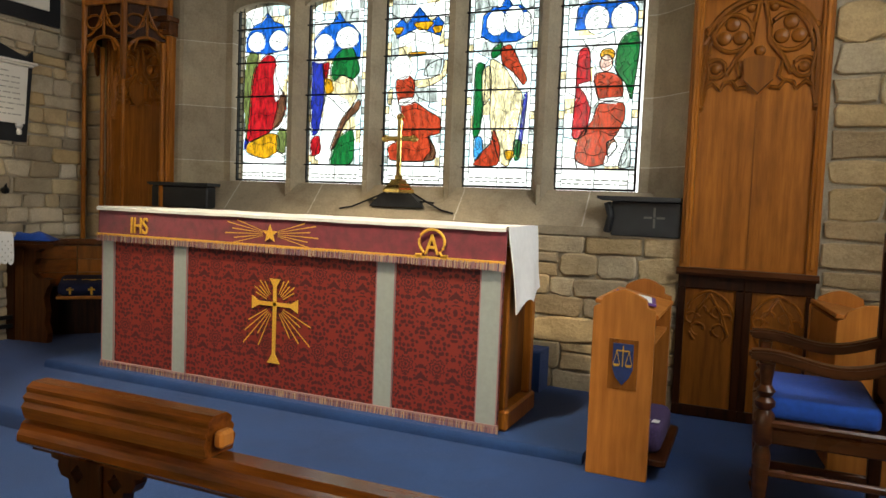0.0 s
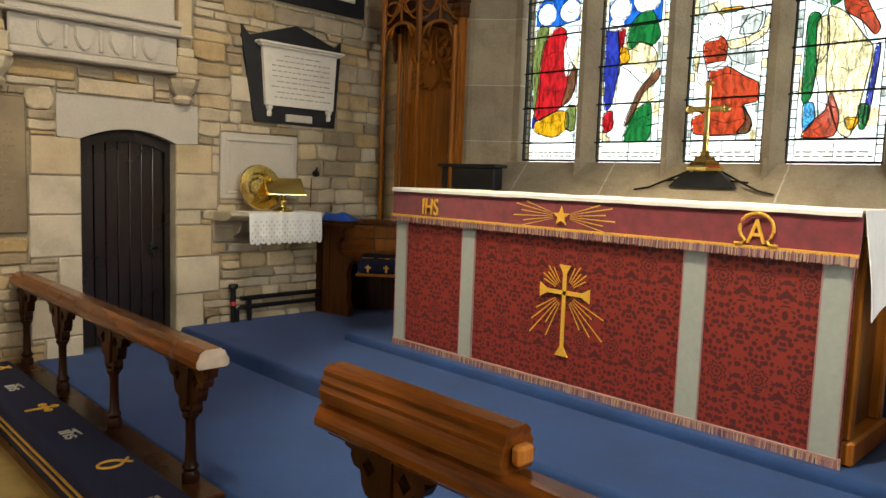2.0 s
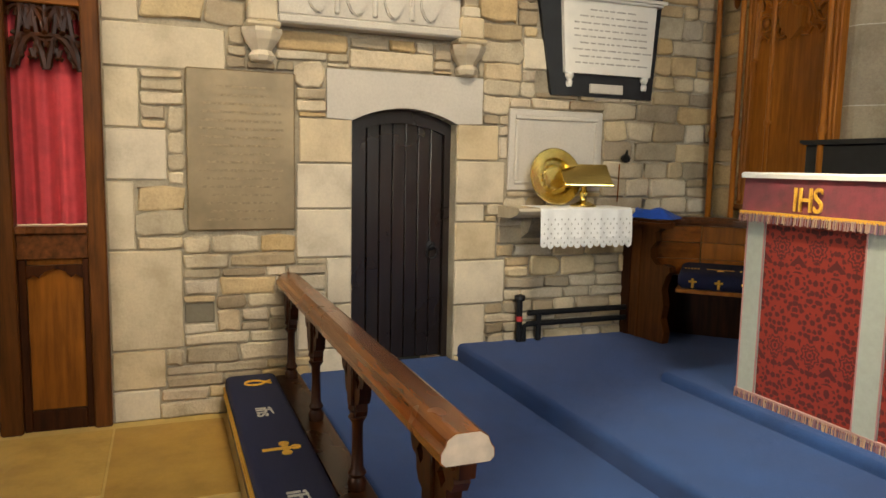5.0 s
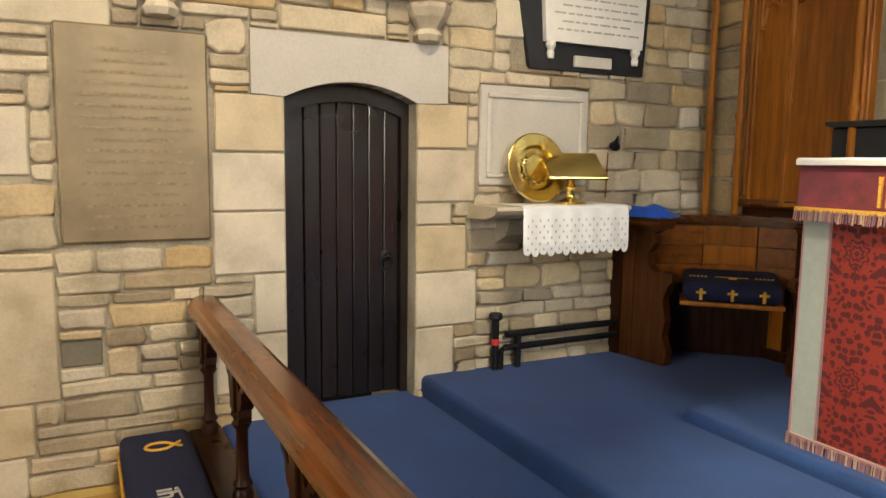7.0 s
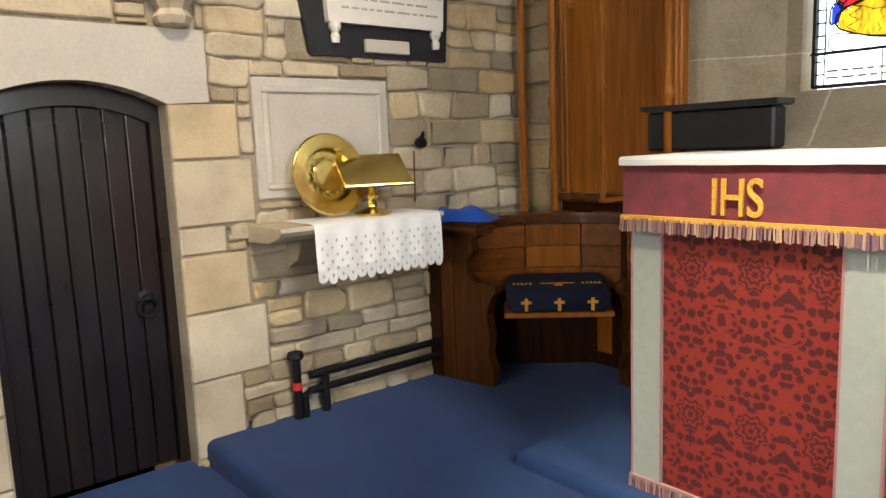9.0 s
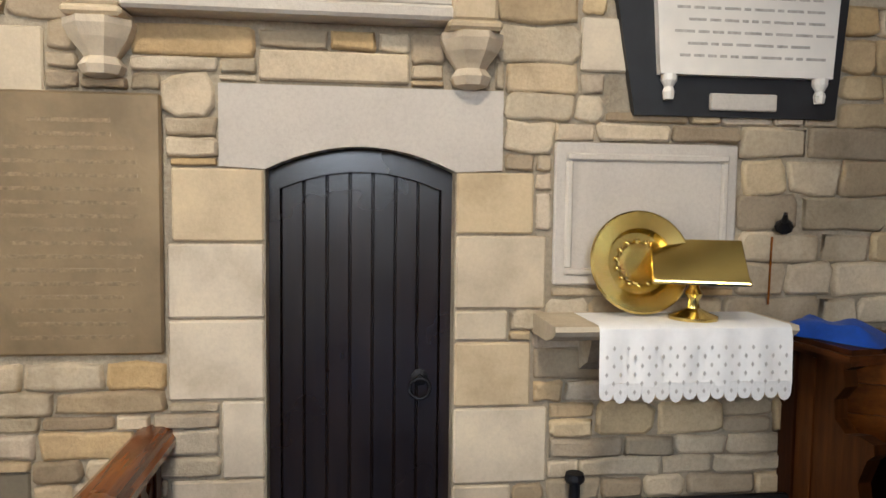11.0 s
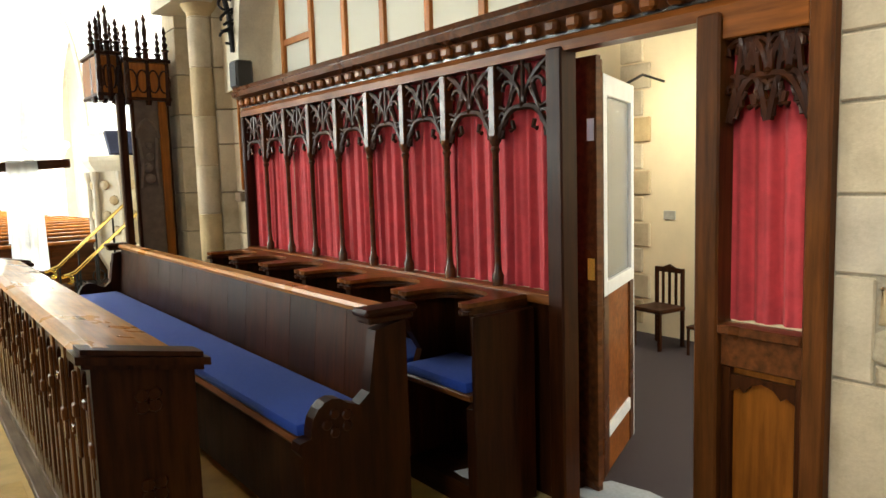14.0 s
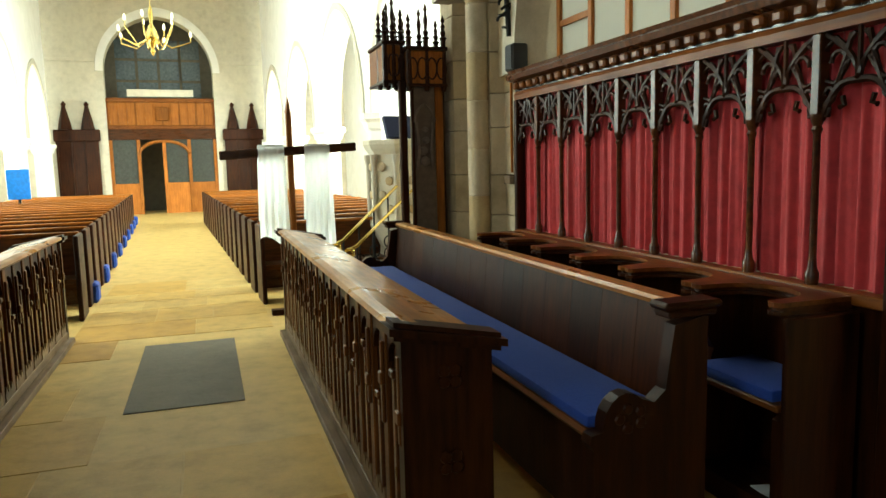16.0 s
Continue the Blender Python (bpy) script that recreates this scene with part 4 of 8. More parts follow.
part("embroidered_omega", bm, GILT, altar, "gold embroidered omega")

# altar cloth: fair linen over the top with a fall at the end
cloth = thing("altar_cloth", "white linen cloth over the altar top", "cloth")
bm = bmesh.new()
nx, prof = 40, [(-0.020, -0.012), (-0.022, 0.004), (-0.012, 0.012), (0.1, 0.012), (0.3, 0.011), (0.49, 0.011)]
rows = []
for py, pz in prof:
    rows.append([bm.verts.new((AX0 - 0.02 + (AX1 - AX0 + 0.03) * i / nx, AY + py - 0.012, 1.283 + pz + 0.004 * noise.noise((i * 0.35, py * 9, 1)) + 0.003)) for i in range(nx + 1)])
for r0, r1 in zip(rows, rows[1:]):
    for i in range(nx):
        bm.faces.new((r0[i], r0[i + 1], r1[i + 1], r1[i]))
part("top_cloth", bm, WHITECLOTH, cloth, "", True)
bm = bmesh.new()
rows = []
for j in range(9):
    v = j / 8
    rows.append([bm.verts.new((AX1 + 0.02 + 0.035 * v + 0.012 * math.sin(9 * u + 3 * v) * v, AY - 0.02 + 0.47 * u + 0.05 * v * (1 - u), 1.298 - (0.41 - 0.07 * u + 0.02 * math.sin(11 * u)) * v)) for u in [i / 14 for i in range(15)]])
for r0, r1 in zip(rows, rows[1:]):
    for i in range(14):
        bm.faces.new((r0[i], r0[i + 1], r1[i + 1], r1[i]))
geom = bmesh.ops.extrude_face_region(bm, geom=bm.faces[:])
for v in [g for g in geom["geom"] if isinstance(g, bmesh.types.BMVert)]:
    v.co.x -= 0.004
bmesh.ops.recalc_face_normals(bm, faces=bm.faces[:])
part("end_fall", bm, WHITECLOTH, cloth, "", True)

# brass cross and its wire stand on the sill
bx, by = -2.95, 4.47
stand = thing("wire_stand", "black iron stand with splayed wire feet on the sill", "stand")
bm = bmesh.new()
for sx, sy in ((-1, -0.5), (1, -0.5), (-0.6, 0.3), (0.6, 0.3)):
    tube(bm, [(bx + sx * 0.10, by + 0.02, 1.455), (bx + sx * 0.22, by + sy * 0.03, 1.40), (bx + sx * 0.33, by + sy * 0.06, 1.352 + 0.05 * (sy > 0)), (bx + sx * 0.42, by + sy * 0.09, 1.335 + 0.06 * (sy > 0))], 0.006, 6)
part("wire_leg", bm, IRON, stand)
bm = bmesh.new()
prism(bm, [(bx - 0.11, 1.45), (bx + 0.11, 1.45), (bx + 0.20, 1.36), (bx - 0.20, 1.36)], "y", by - 0.03, by + 0.05)
part("stand_plate", bm, SLATE, stand)
ac = thing("altar_cross", "polished brass altar cross on a stepped base", "cross")
bm = bmesh.new()
lathe(bm, [(0.115, 1.456), (0.118, 1.475), (0.10, 1.485), (0.085, 1.505), (0.07, 1.512), (0.06, 1.535), (0.03, 1.545), (0.028, 1.57)], 6, (bx, by, 0))
part("base", bm, GOLD, ac)
bm = boxes((bx - 0.016, bx + 0.016, by - 0.012, by + 0.012, 1.565, 1.95), (bx - 0.105, bx + 0.105, by - 0.011, by + 0.011, 1.795, 1.827), bev=0.004)
for px, pz in ((bx - 0.105, 1.811), (bx + 0.105, 1.811), (bx, 1.95)):
    lathe(bm, [(0.012, -0.010), (0.024, -0.012), (0.024, 0.012), (0.012, 0.010)], 10, (px, by, pz), pose(0, 0, 0, 90))
part("cross", bm, GOLD, ac)

# ---- door and wall furniture of the north side ----
door = setting(thing("door_1", "closed arched plank door of blackened oak", "door"), "closed arched plank door of blackened oak", "door")
DX = XN - 0.12


def arch_z(y, lo=1.53, hi=1.605):
    return lo + (hi - lo) * (1 - (2 * (y - 2.0) / 0.6 - 1) ** 2)


edges = [2.035 + (2.565 - 2.035) * i / 7 for i in range(8)]
for a, b in zip(edges, edges[1:]):
    bm = bmesh.new()
    top = 1.53 + 0.05 * (1 - (2 * ((a + b) / 2 - 2.0) / 0.6 - 1) ** 2)
    prism(bm, [(a + 0.002, L1 + 0.006), (b - 0.002, L1 + 0.006), (b - 0.002, top), (a + 0.002, top)], "x", DX, DX - 0.03)
    bmesh.ops.bevel(bm, geom=bm.edges[:], offset=0.004, segments=1, affect="EDGES")
    part("plank", bm, BLACKOAK, door)
part("backing", boxes((DX - 0.055, DX - 0.031, 2.01, 2.59, L1 + 0.002, 1.56)), BLACKOAK, door)
bm = bmesh.new()
n = 12
pts = [(2.0 + 0.6 * i / n, arch_z(2.0 + 0.6 * i / n)) for i in range(n + 1)]
low = [(2.035 + 0.53 * i / n, arch_z(2.035 + 0.53 * i / n) - 0.075) for i in range(n, -1, -1)]
prism(bm, pts + [(2.6, L1), (2.565, L1)] + low + [(2.035, L1), (2.0, L1)], "x", DX + 0.03, DX - 0.05)
part("door_frame", bm, BLACKOAK, door)
bm = bmesh.new()
tube(bm, [(DX + 0.02, 2.50 + 0.035 * math.sin(t), 0.80 + 0.035 * math.cos(t)) for t in [2 * math.pi * i / 16 for i in range(17)]], 0.006, 6)
lathe(bm, [(0.03, 0), (0.03, 0.004), (0.012, 0.01), (0.01, 0.024)], 10, (DX, 2.50, 0.835), pose(0, 0, 0, 0, 90))
part("ring_handle", bm, IRON, door, "black iron ring handle")

SEEN = []


def block(u0, u1, z0, z1, material=None, proud=0.008, gap=0.004, wall="n", parent=None, name="block"):
    """A squared stone set in the wall."""
    bm = bmesh.new()
    if wall == "n":
        box(bm, XN - 0.05, XN + proud, u0 + gap, u1 - gap, z0 + gap, z1 - gap, bev=0.006)
        SEEN.append((u0, u1, z0, z1))
    else:
        box(bm, u0 + gap, u1 - gap, YE + 0.05, YE - proud, z0 + gap, z1 - gap, bev=0.006)
    return part(name, bm, material or DRESSED, parent or (wall_n if wall == "n" else wall_e))


# lintel with the arch cut from its underside
bm = bmesh.new()
pts = [(2.0 + 0.6 * i / 12, arch_z(2.0 + 0.6 * i / 12)) for i in range(13)]
prism(bm, [(1.862, 1.537), *pts, (2.75, 1.537), (2.75, 1.79), (1.862, 1.79)], "x", XN + 0.01, XN - 0.2)
part("lintel", bm, LINTEL, wall_n, "pale grey stone door lintel")
SEEN.append((1.86, 2.755, 1.53, 1.795))
SEEN.append((1.99, 2.61, 0.0, 1.61))
for z0, z1, y0 in ((0.0, 0.30, 1.78), (0.30, 0.545, 1.70), (0.545, 0.80, 1.86), (0.80, 1.06, 1.70), (1.06, 1.30, 1.70), (1.30, 1.535, 1.715)):
    block(y0, 2.0, z0, z1)
for z0, z1, y1 in ((0.2, 0.50, 2.80), (0.50, 0.76, 2.92), (0.76, 0.98, 2.86), (0.98, 1.085, 2.78), (1.085, 1.33, 2.905), (1.33, 1.535, 2.86)):
    block(2.6, y1, z0, z1)
for z0, z1, y1 in ((0.0, 0.16, 1.02), (0.16, 0.36, 1.05), (0.36, 0.86, 1.14), (0.86, 1.20, 0.93), (1.20, 1.45, 1.08), (1.45, 1.735, 0.96), (1.735, 1.945, 1.36), (1.945, 2.24, 0.97), (2.24, 2.6, 1.12), (2.6, 3.0, 0.95)):
    block(0.80, y1, z0, z1, proud=0.006)
block(3.0, 3.22, 1.86, 2.04, DRESSED)
block(1.14, 1.29, 0.48, 0.59, LEDGER, 0.002)
block(1.98, 2.45, 1.80, 1.90, RUBBLE, 0.012)
# the sunk stone panel behind the credence
bm = boxes((XN - 0.05, XN + 0.008, 2.925, 3.555, 1.165, 1.635), bev=0.006)
part("sunk_panel", bm, LINTEL, wall_n, "plain stone panel with a moulded edge")
bm = bmesh.new()
for y0, y1, z0, z1 in ((2.96, 3.52, 1.575, 1.60), (2.96, 3.52, 1.20, 1.222), (2.96, 2.985, 1.222, 1.575), (3.495, 3.52, 1.222, 1.575)):
    box(bm, XN + 0.006, XN + 0.02, y0, y1, z0, z1, bev=0.006)
part("panel_moulding", bm, LINTEL, wall_n)
SEEN.append((2.92, 3.56, 1.16, 1.64))

tab = thing("wall_tablet", "brown bronze tablet with worn lettering on the wall", "wall plaque")
plate = part("plate", boxes((XN, XN + 0.022, 1.167, 1.695, 0.953, 1.752), bev=0.008), BRONZE, tab)
bm = bmesh.new()
rng = random.Random(5)
for k in range(17):
    w = rng.uniform(0.28, 0.42) if k > 1 else 0.24
    box(bm, XN + 0.0225, XN + 0.0235, 1.43 - w / 2, 1.43 + w / 2, 1.66 - k * 0.041, 1.672 - k * 0.041)
part("worn_lettering", bm, plain_mat("worn raised letters", (0.255, 0.188, 0.107), 0.48, 0.45, 0.3, 60, 0.3), plate, "illegible worn lettering")
SEEN.append((1.16, 1.70, 0.94, 1.76))

# white marble memorial on black slate
mem = thing("wall_memorial", "white marble memorial tablet on a black slate back", "wall plaque")
bm = bmesh.new()
prism(bm, [(3.18, 1.725), (3.88, 1.725), (3.93, 2.33), (3.93, 2.40), (3.88, 2.345), (3.52, 2.46), (3.13, 2.335), (3.07, 2.40), (3.07, 2.33)], "x", XN + 0.002, XN + 0.03)
part("slate_back", bm, SLATE, mem, "black slate backing")
bm = bmesh.new()
prism(bm, [(3.25, 1.855), (3.845, 1.855), (3.87, 2.27), (3.22, 2.27)], "x", XN + 0.03, XN + 0.06)
part("slab", bm, MARBLE, mem)
bm = boxes((XN + 0.03, XN + 0.085, 3.19, 3.90, 2.27, 2.285), (XN + 0.03, XN + 0.10, 3.17, 3.92, 2.285, 2.305), bev=0.004)
part("cornice", bm, MARBLE, mem)
for y in (3.285, 3.81):
    bm = bmesh.new()
    lathe(bm, [(0.016, 1.775), (0.02, 1.80), (0.014, 1.815), (0.026, 1.835), (0.026, 1.855)], 10, (XN + 0.045, y, 0))
    part("foot_corbel", bm, MARBLE, mem)
part("foot_block", boxes((XN + 0.03, XN + 0.05, 3.43, 3.66, 1.745, 1.80), bev=0.004), LINTEL, mem)
bm = bmesh.new()
for k in range(9):
    w = rng.uniform(0.42, 0.52) if k else 0.30
    y = 3.55 - w / 2
    while y < 3.55 + w / 2:
        d = rng.uniform(0.02, 0.07)
        box(bm, XN + 0.0602, XN + 0.0608, y, y + d, 2.215 - 0.038 * k, 2.224 - 0.038 * k)
        y += d + 0.012
part("inscription", bm, plain_mat("faded incised letters", (0.40, 0.37, 0.32), 0.7, 0, 0.3, 60, 0), mem, "illegible incised lettering")
SEEN.append((3.09, 3.91, 1.74, 2.36))
mem2 = thing("wall_memorial", "dark slate memorial tablet high on the wall", "wall plaque")
bm = bmesh.new()
prism(bm, [(3.35, 2.62), (4.15, 2.62), (4.15, 3.2), (3.35, 3.2)], "x", XN + 0.002, XN + 0.035)
part("slate_back", bm, SLATE, mem2)
part("slab", boxes((XN + 0.035, XN + 0.05, 3.45, 4.05, 2.72, 3.1), bev=0.004), MARBLE, mem2)
SEEN.append((3.33, 4.17, 2.6, 3.22))

# carved stone monument over the door
mon = thing("stone_monument", "carved sandstone monument on scrolled corbels", "monument")
part("back_panel", boxes((XN - 0.02, XN + 0.10, 1.60, 2.58, 1.985, 2.03), (XN - 0.02, XN + 0.075, 1.60, 2.58, 2.03, 2.215), bev=0.01), LINTEL, mon)
for k in range(4):
    y = 1.80 + 0.2 * k
    bm = bmesh.new()
    prism(bm, [(y - 0.055, 2.19), (y + 0.055, 2.19), (y + 0.055, 2.12), (y + 0.03, 2.065), (y, 2.045), (y - 0.03, 2.065), (y - 0.055, 2.12)], "x", XN + 0.07, XN + 0.095)
    bmesh.ops.bevel(bm, geom=bm.edges[:], offset=0.008, segments=2, affect="EDGES")
    part("carved_shield", bm, LINTEL, mon)
    if k < 3:
        part("carved_bar", boxes((XN + 0.07, XN + 0.09, y + 0.085, y + 0.115, 2.05, 2.19), bev=0.008), LINTEL, mon)
for y in (1.53, 2.64):
    bm = boxes((XN - 0.02, XN + 0.12, y - 0.085, y + 0.085, 1.955, 1.985), (XN - 0.02, XN + 0.105, y - 0.07, y + 0.07, 1.985, 2.10), (XN - 0.02, XN + 0.085, y - 0.055, y + 0.055, 2.10, 2.16), (XN - 0.02, XN + 0.07, y - 0.045, y + 0.045, 2.16, 2.6), bev=0.01)
    part("pilaster", bm, DRESSED, mon)
    bm = bmesh.new()
    lathe(bm, [(0.02, 1.79), (0.055, 1.80), (0.068, 1.825), (0.05, 1.85), (0.06, 1.865), (0.088, 1.90), (0.105, 1.935), (0.105, 1.955)], 8, (XN + 0.02, y, 0), pose(0, 0, 0, 0, 0, 22.5))
    part("corbel", bm, DRESSED, mon, "scrolled stone corbel")
bm = boxes((XN - 0.02, XN + 0.13, 1.50, 2.67, 2.215, 2.235), (XN - 0.02, XN + 0.09, 1.58, 2.6, 2.235, 2.28), (XN - 0.02, XN + 0.12, 1.58, 2.6, 2.28, 2.32), (XN - 0.02, XN + 0.04, 1.6, 2.58, 2.32, 3.0), bev=0.008)
part("shelf_moulding", bm, LINTEL, mon)
SEEN += [(1.46, 1.60, 1.80, 2.6), (2.56, 2.72, 1.80, 2.6), (1.58, 2.6, 1.985, 3.0)]

# ---- credence shelf with its cloth, dish and bookstand ----
cred = thing("credence_shelf", "stone credence shelf with a moulded edge", "shelf")
bm = bmesh.new()
prism(bm, [(XN - 0.05, 1.075), (-5.50, 1.075), (-5.495, 1.06), (-5.51, 1.045), (-5.53, 1.035), (-5.60, 1.015), (XN - 0.05, 1.01)], "y", 2.86, 3.62)
part("slab", bm, DRESSED, cred)
bm = bmesh.new()
prism(bm, [(XN - 0.02, 1.01), (-5.64, 1.01), (-5.68, 0.93), (XN - 0.02, 0.87)], "y", 3.02, 3.52)
part("bracket", bm, MORTAR, cred)
lc = thing("lace_cloth", "white lace-edged cloth hanging over the shelf", "cloth")
bm = bmesh.new()
ny = 36
rows = []
for px, pz in ((XN + 0.04, 1.079), (-5.60, 1.079), (-5.50, 1.079), (-5.488, 1.07), (-5.485, 1.03), (-5.483, 0.955), (-5.48, 0.905)):
    rows.append([bm.verts.new((px + (0.006 * math.sin(i * 0.9) if pz < 1.05 else 0), 2.99 + 0.60 * i / ny, pz + (0.0 if pz > 1.0 else 0.006 * math.sin(i * 0.5)))) for i in range(ny + 1)])
for r0, r1 in zip(rows, rows[1:]):
    for i in range(ny):
        bm.faces.new((r0[i], r0[i + 1], r1[i + 1], r1[i]))
part("linen", bm, WHITECLOTH, lc, "", True)
bm = bmesh.new()
for k in range(14):
    y0 = 2.99 + 0.0429 * k
    yc = y0 + 0.02145
    outer = [(y0, 0.91), (y0 + 0.0429, 0.91)] + [(yc + 0.0212 * math.cos(radians(a)), 0.88 - (0.022 + 0.008 * (k % 2)) * math.sin(radians(a))) for a in range(0, 181, 30)]
    # scallop with pierced eyes
    prism(bm, [(p[0], p[1]) for p in outer], "x", -5.481, -5.478)
part("lace_edge", bm, LACE, lc, "scalloped lace edge")
bm = bmesh.new()
dark = []
for k in range(14):
    for j in range(6):
        yc, zc = 3.01 + 0.0429 * k + 0.0215 * (j % 2), 0.885 + 0.026 * j
        if yc < 3.57:
            prism(bm, [(yc, zc + 0.008), (yc + 0.005, zc), (yc, zc - 0.008), (yc - 0.005, zc)], "x", -5.4745, -5.4735)
tagged(part("lace_eyelet", bm, plain_mat("lace shadow gaps", (0.48, 0.46, 0.42), 0.95, 0, 0.1, 20, 0), lc), kind="stuff")

dish = thing("brass_dish", "polished brass alms dish propped against the wall", "dish")
bm = bmesh.new()
lathe(bm, [(0.0, 0.0), (0.085, 0.0), (0.092, 0.012), (0.095, 0.022), (0.138, 0.030), (0.143, 0.027), (0.143, 0.022), (0.10, 0.012), (0.09, -0.006), (0.0, -0.008)][1:-1], 40, (-5.70, 3.185, 1.245), pose(0, 0, 0, 0, 78, 0) @ Matrix.Scale(1.17, 4))
part("dish", bm, GOLD, dish, "", True)
bm = bmesh.new()
lathe(bm, [(0.03, 0.001), (0.055, 0.006), (0.06, 0.003)], 24, (-5.695, 3.185, 1.245), pose(0, 0, 0, 0, 78, 0) @ Matrix.Scale(1.17, 4))
for k in range(14):
    a = 2 * math.pi * k / 14
    p = pose(-5.695, 3.185, 1.245, 0, 78, 0) @ Vector((0.072 * math.cos(a), 0.072 * math.sin(a), 0.006))
    lathe(bm, [(0.003, -0.004), (0.009, 0), (0.003, 0.005)], 8, p, pose(0, 0, 0, 0, 82, 0))
part("embossed_centre", bm, GOLD, dish, "", True)
bs_ = thing("book_stand", "brass missal stand with a sloping plate", "book stand")
bm = bmesh.new()
box(bm, -0.11, 0.11, -0.14, 0.14, -0.004, 0.004, bev=0.003)
bmesh.ops.transform(bm, matrix=pose(-5.60, 3.34, 1.262, 0, 0, -20) @ pose(0, 0, 0, 0, 33, 0), verts=bm.verts[:])
part("sloping_plate", bm, GOLD, bs_)
bm = bmesh.new()
box(bm, 0.098, 0.125, -0.14, 0.14, 0.0, 0.016, bev=0.004)
bmesh.ops.transform(bm, matrix=pose(-5.60, 3.34, 1.262, 0, 0, -20) @ pose(0, 0, 0, 0, 33, 0), verts=bm.verts[:])
part("ledge", bm, GOLD, bs_)
bm = bmesh.new()
lathe(bm, [(0.075, 1.08), (0.075, 1.09), (0.05, 1.10), (0.02, 1.115), (0.016, 1.14), (0.028, 1.16), (0.016, 1.18), (0.02, 1.25)], 20, (-5.60, 3.33, 0))
part("stem", bm, GOLD, bs_, "", True)

# hook with a hanging rod on the wall
hk = thing("wall_bracket", "small black iron bracket on the wall", "bracket")
bm = bmesh.new()
lathe(bm, [(0.03, 0.0), (0.012, 0.04), (0.006, 0.09)], 10, (XN + 0.03, 3.715, 1.365), pose(0, 0, 0, 60, 0, 60))
part("cone", bm, IRON, hk)
bm = bmesh.new()
tube(bm, [(XN + 0.02, 3.68, 1.33), (XN + 0.02, 3.675, 1.10)], 0.004, 6)
part("rod", bm, MIDOAK, hk)

# heating pipes
pipes = thing("heating_pipes", "black heating pipes with a valve along the wall", "pipes")
for z in (0.44, 0.375):
    bm = bmesh.new()
    tube(bm, [(XN + 0.06, 3.06, z), (XN + 0.06, 3.95, z)], 0.017, 10)
    part("pipe", bm, IRON, pipes)
bm = bmesh.new()
tube(bm, [(XN + 0.06, 3.0, L2), (XN + 0.06, 3.0, 0.52)], 0.018, 10)
lathe(bm, [(0.028, 0.52), (0.034, 0.53), (0.03, 0.55)], 12, (XN + 0.06, 3.0, 0))
part("valve", bm, IRON, pipes)
bm = bmesh.new()
lathe(bm, [(0.02, 0.395), (0.02, 0.425)], 10, (XN + 0.06, 3.0, 0))
part("red_band", bm, plain_mat("red paint", (0.5, 0.03, 0.03), 0.5), pipes)
bm = bmesh.new()
tube(bm, [(XN + 0.06, 3.06, 0.375), (XN + 0.06, 3.03, 0.36), (XN + 0.06, 3.03, L2)], 0.017, 10)
tube(bm, [(XN + 0.06, 3.13, 0.44), (XN + 0.06, 3.13, L2)], 0.017, 10)
part("elbow", bm, IRON, pipes)

# ---- corner seat, set diagonally ----
seat = thing("sanctuary_seat", "oak corner seat with scrolled wings and panelled back", "chair")
SEAT = pose(-5.215, 4.015, 0, 0, 0, 45)


def seat_part(name, bm, material, label="", smooth=False):
    bmesh.ops.transform(bm, matrix=SEAT, verts=bm.verts[:])
    return part(name, bm, material, seat, label, smooth)


WING = 0.37
outline_ = [(0.0, L2), (WING - 0.01, L2), (WING, 0.34), (WING - 0.03, 0.42), (WING - 0.015, 0.50), (WING - 0.035, 0.60), (WING - 0.005, 0.68), (WING + 0.02, 0.705), (WING + 0.015, 0.735), (WING - 0.04, 0.745), (WING - 0.09, 0.735), (WING - 0.135, 0.77), (WING - 0.14, 0.83), (WING - 0.10, 0.88), (WING - 0.11, 0.93), (WING - 0.06, 0.955), (0.0, 0.955)]
for s in (-1, 1):
    def wing(lo, hi, pts):
        bm = bmesh.new()
        n_ = Vector((s * 0.61, -0.79, 0)) * 1.0
        d_ = Vector((-s * 0.79, -0.61, 0))
        o_ = Vector((s * 0.565, 0.225, 0))
        va = [bm.verts.new(o_ + d_ * p[0] + n_ * lo + Vector((0, 0, p[1]))) for p in pts]
        vb = [bm.verts.new(o_ + d_ * p[0] + n_ * hi + Vector((0, 0, p[1]))) for p in pts]
        fs = [bm.faces.new(va), bm.faces.new(vb[::-1])] + [bm.faces.new((va[i], vb[i], vb[(i + 1) % len(pts)], va[(i + 1) % len(pts)])) for i in range(len(pts))]
        bmesh.ops.recalc_face_normals(bm, faces=fs)
        return bm
    seat_part("wing_panel", wing(-0.025, 0.025, outline_), POSTOAK, "scrolled wing panel")
    seat_part("wing_stile", wing(0.025, 0.036, [(0.0, L2), (0.07, L2), (0.07, 0.955), (0.0, 0.955)]), DARKOAK)
    seat_part("wing_stile", wing(0.025, 0.032, [(0.135, L2), (0.15, L2), (0.15, 0.945), (0.135, 0.945)]), POSTOAK)
    for z0, z1, e in ((0.955, 0.972, 0.05), (0.972, 0.988, 0.065), (0.988, 1.005, 0.05)):
        seat_part("wing_capping", wing(-0.05 - e * 0.3, e, [(-0.04, z0), (WING - 0.08 + e * 0.5, z0), (WING - 0.08 + e * 0.5, z1), (-0.04, z1)]), DARKOAK_X)
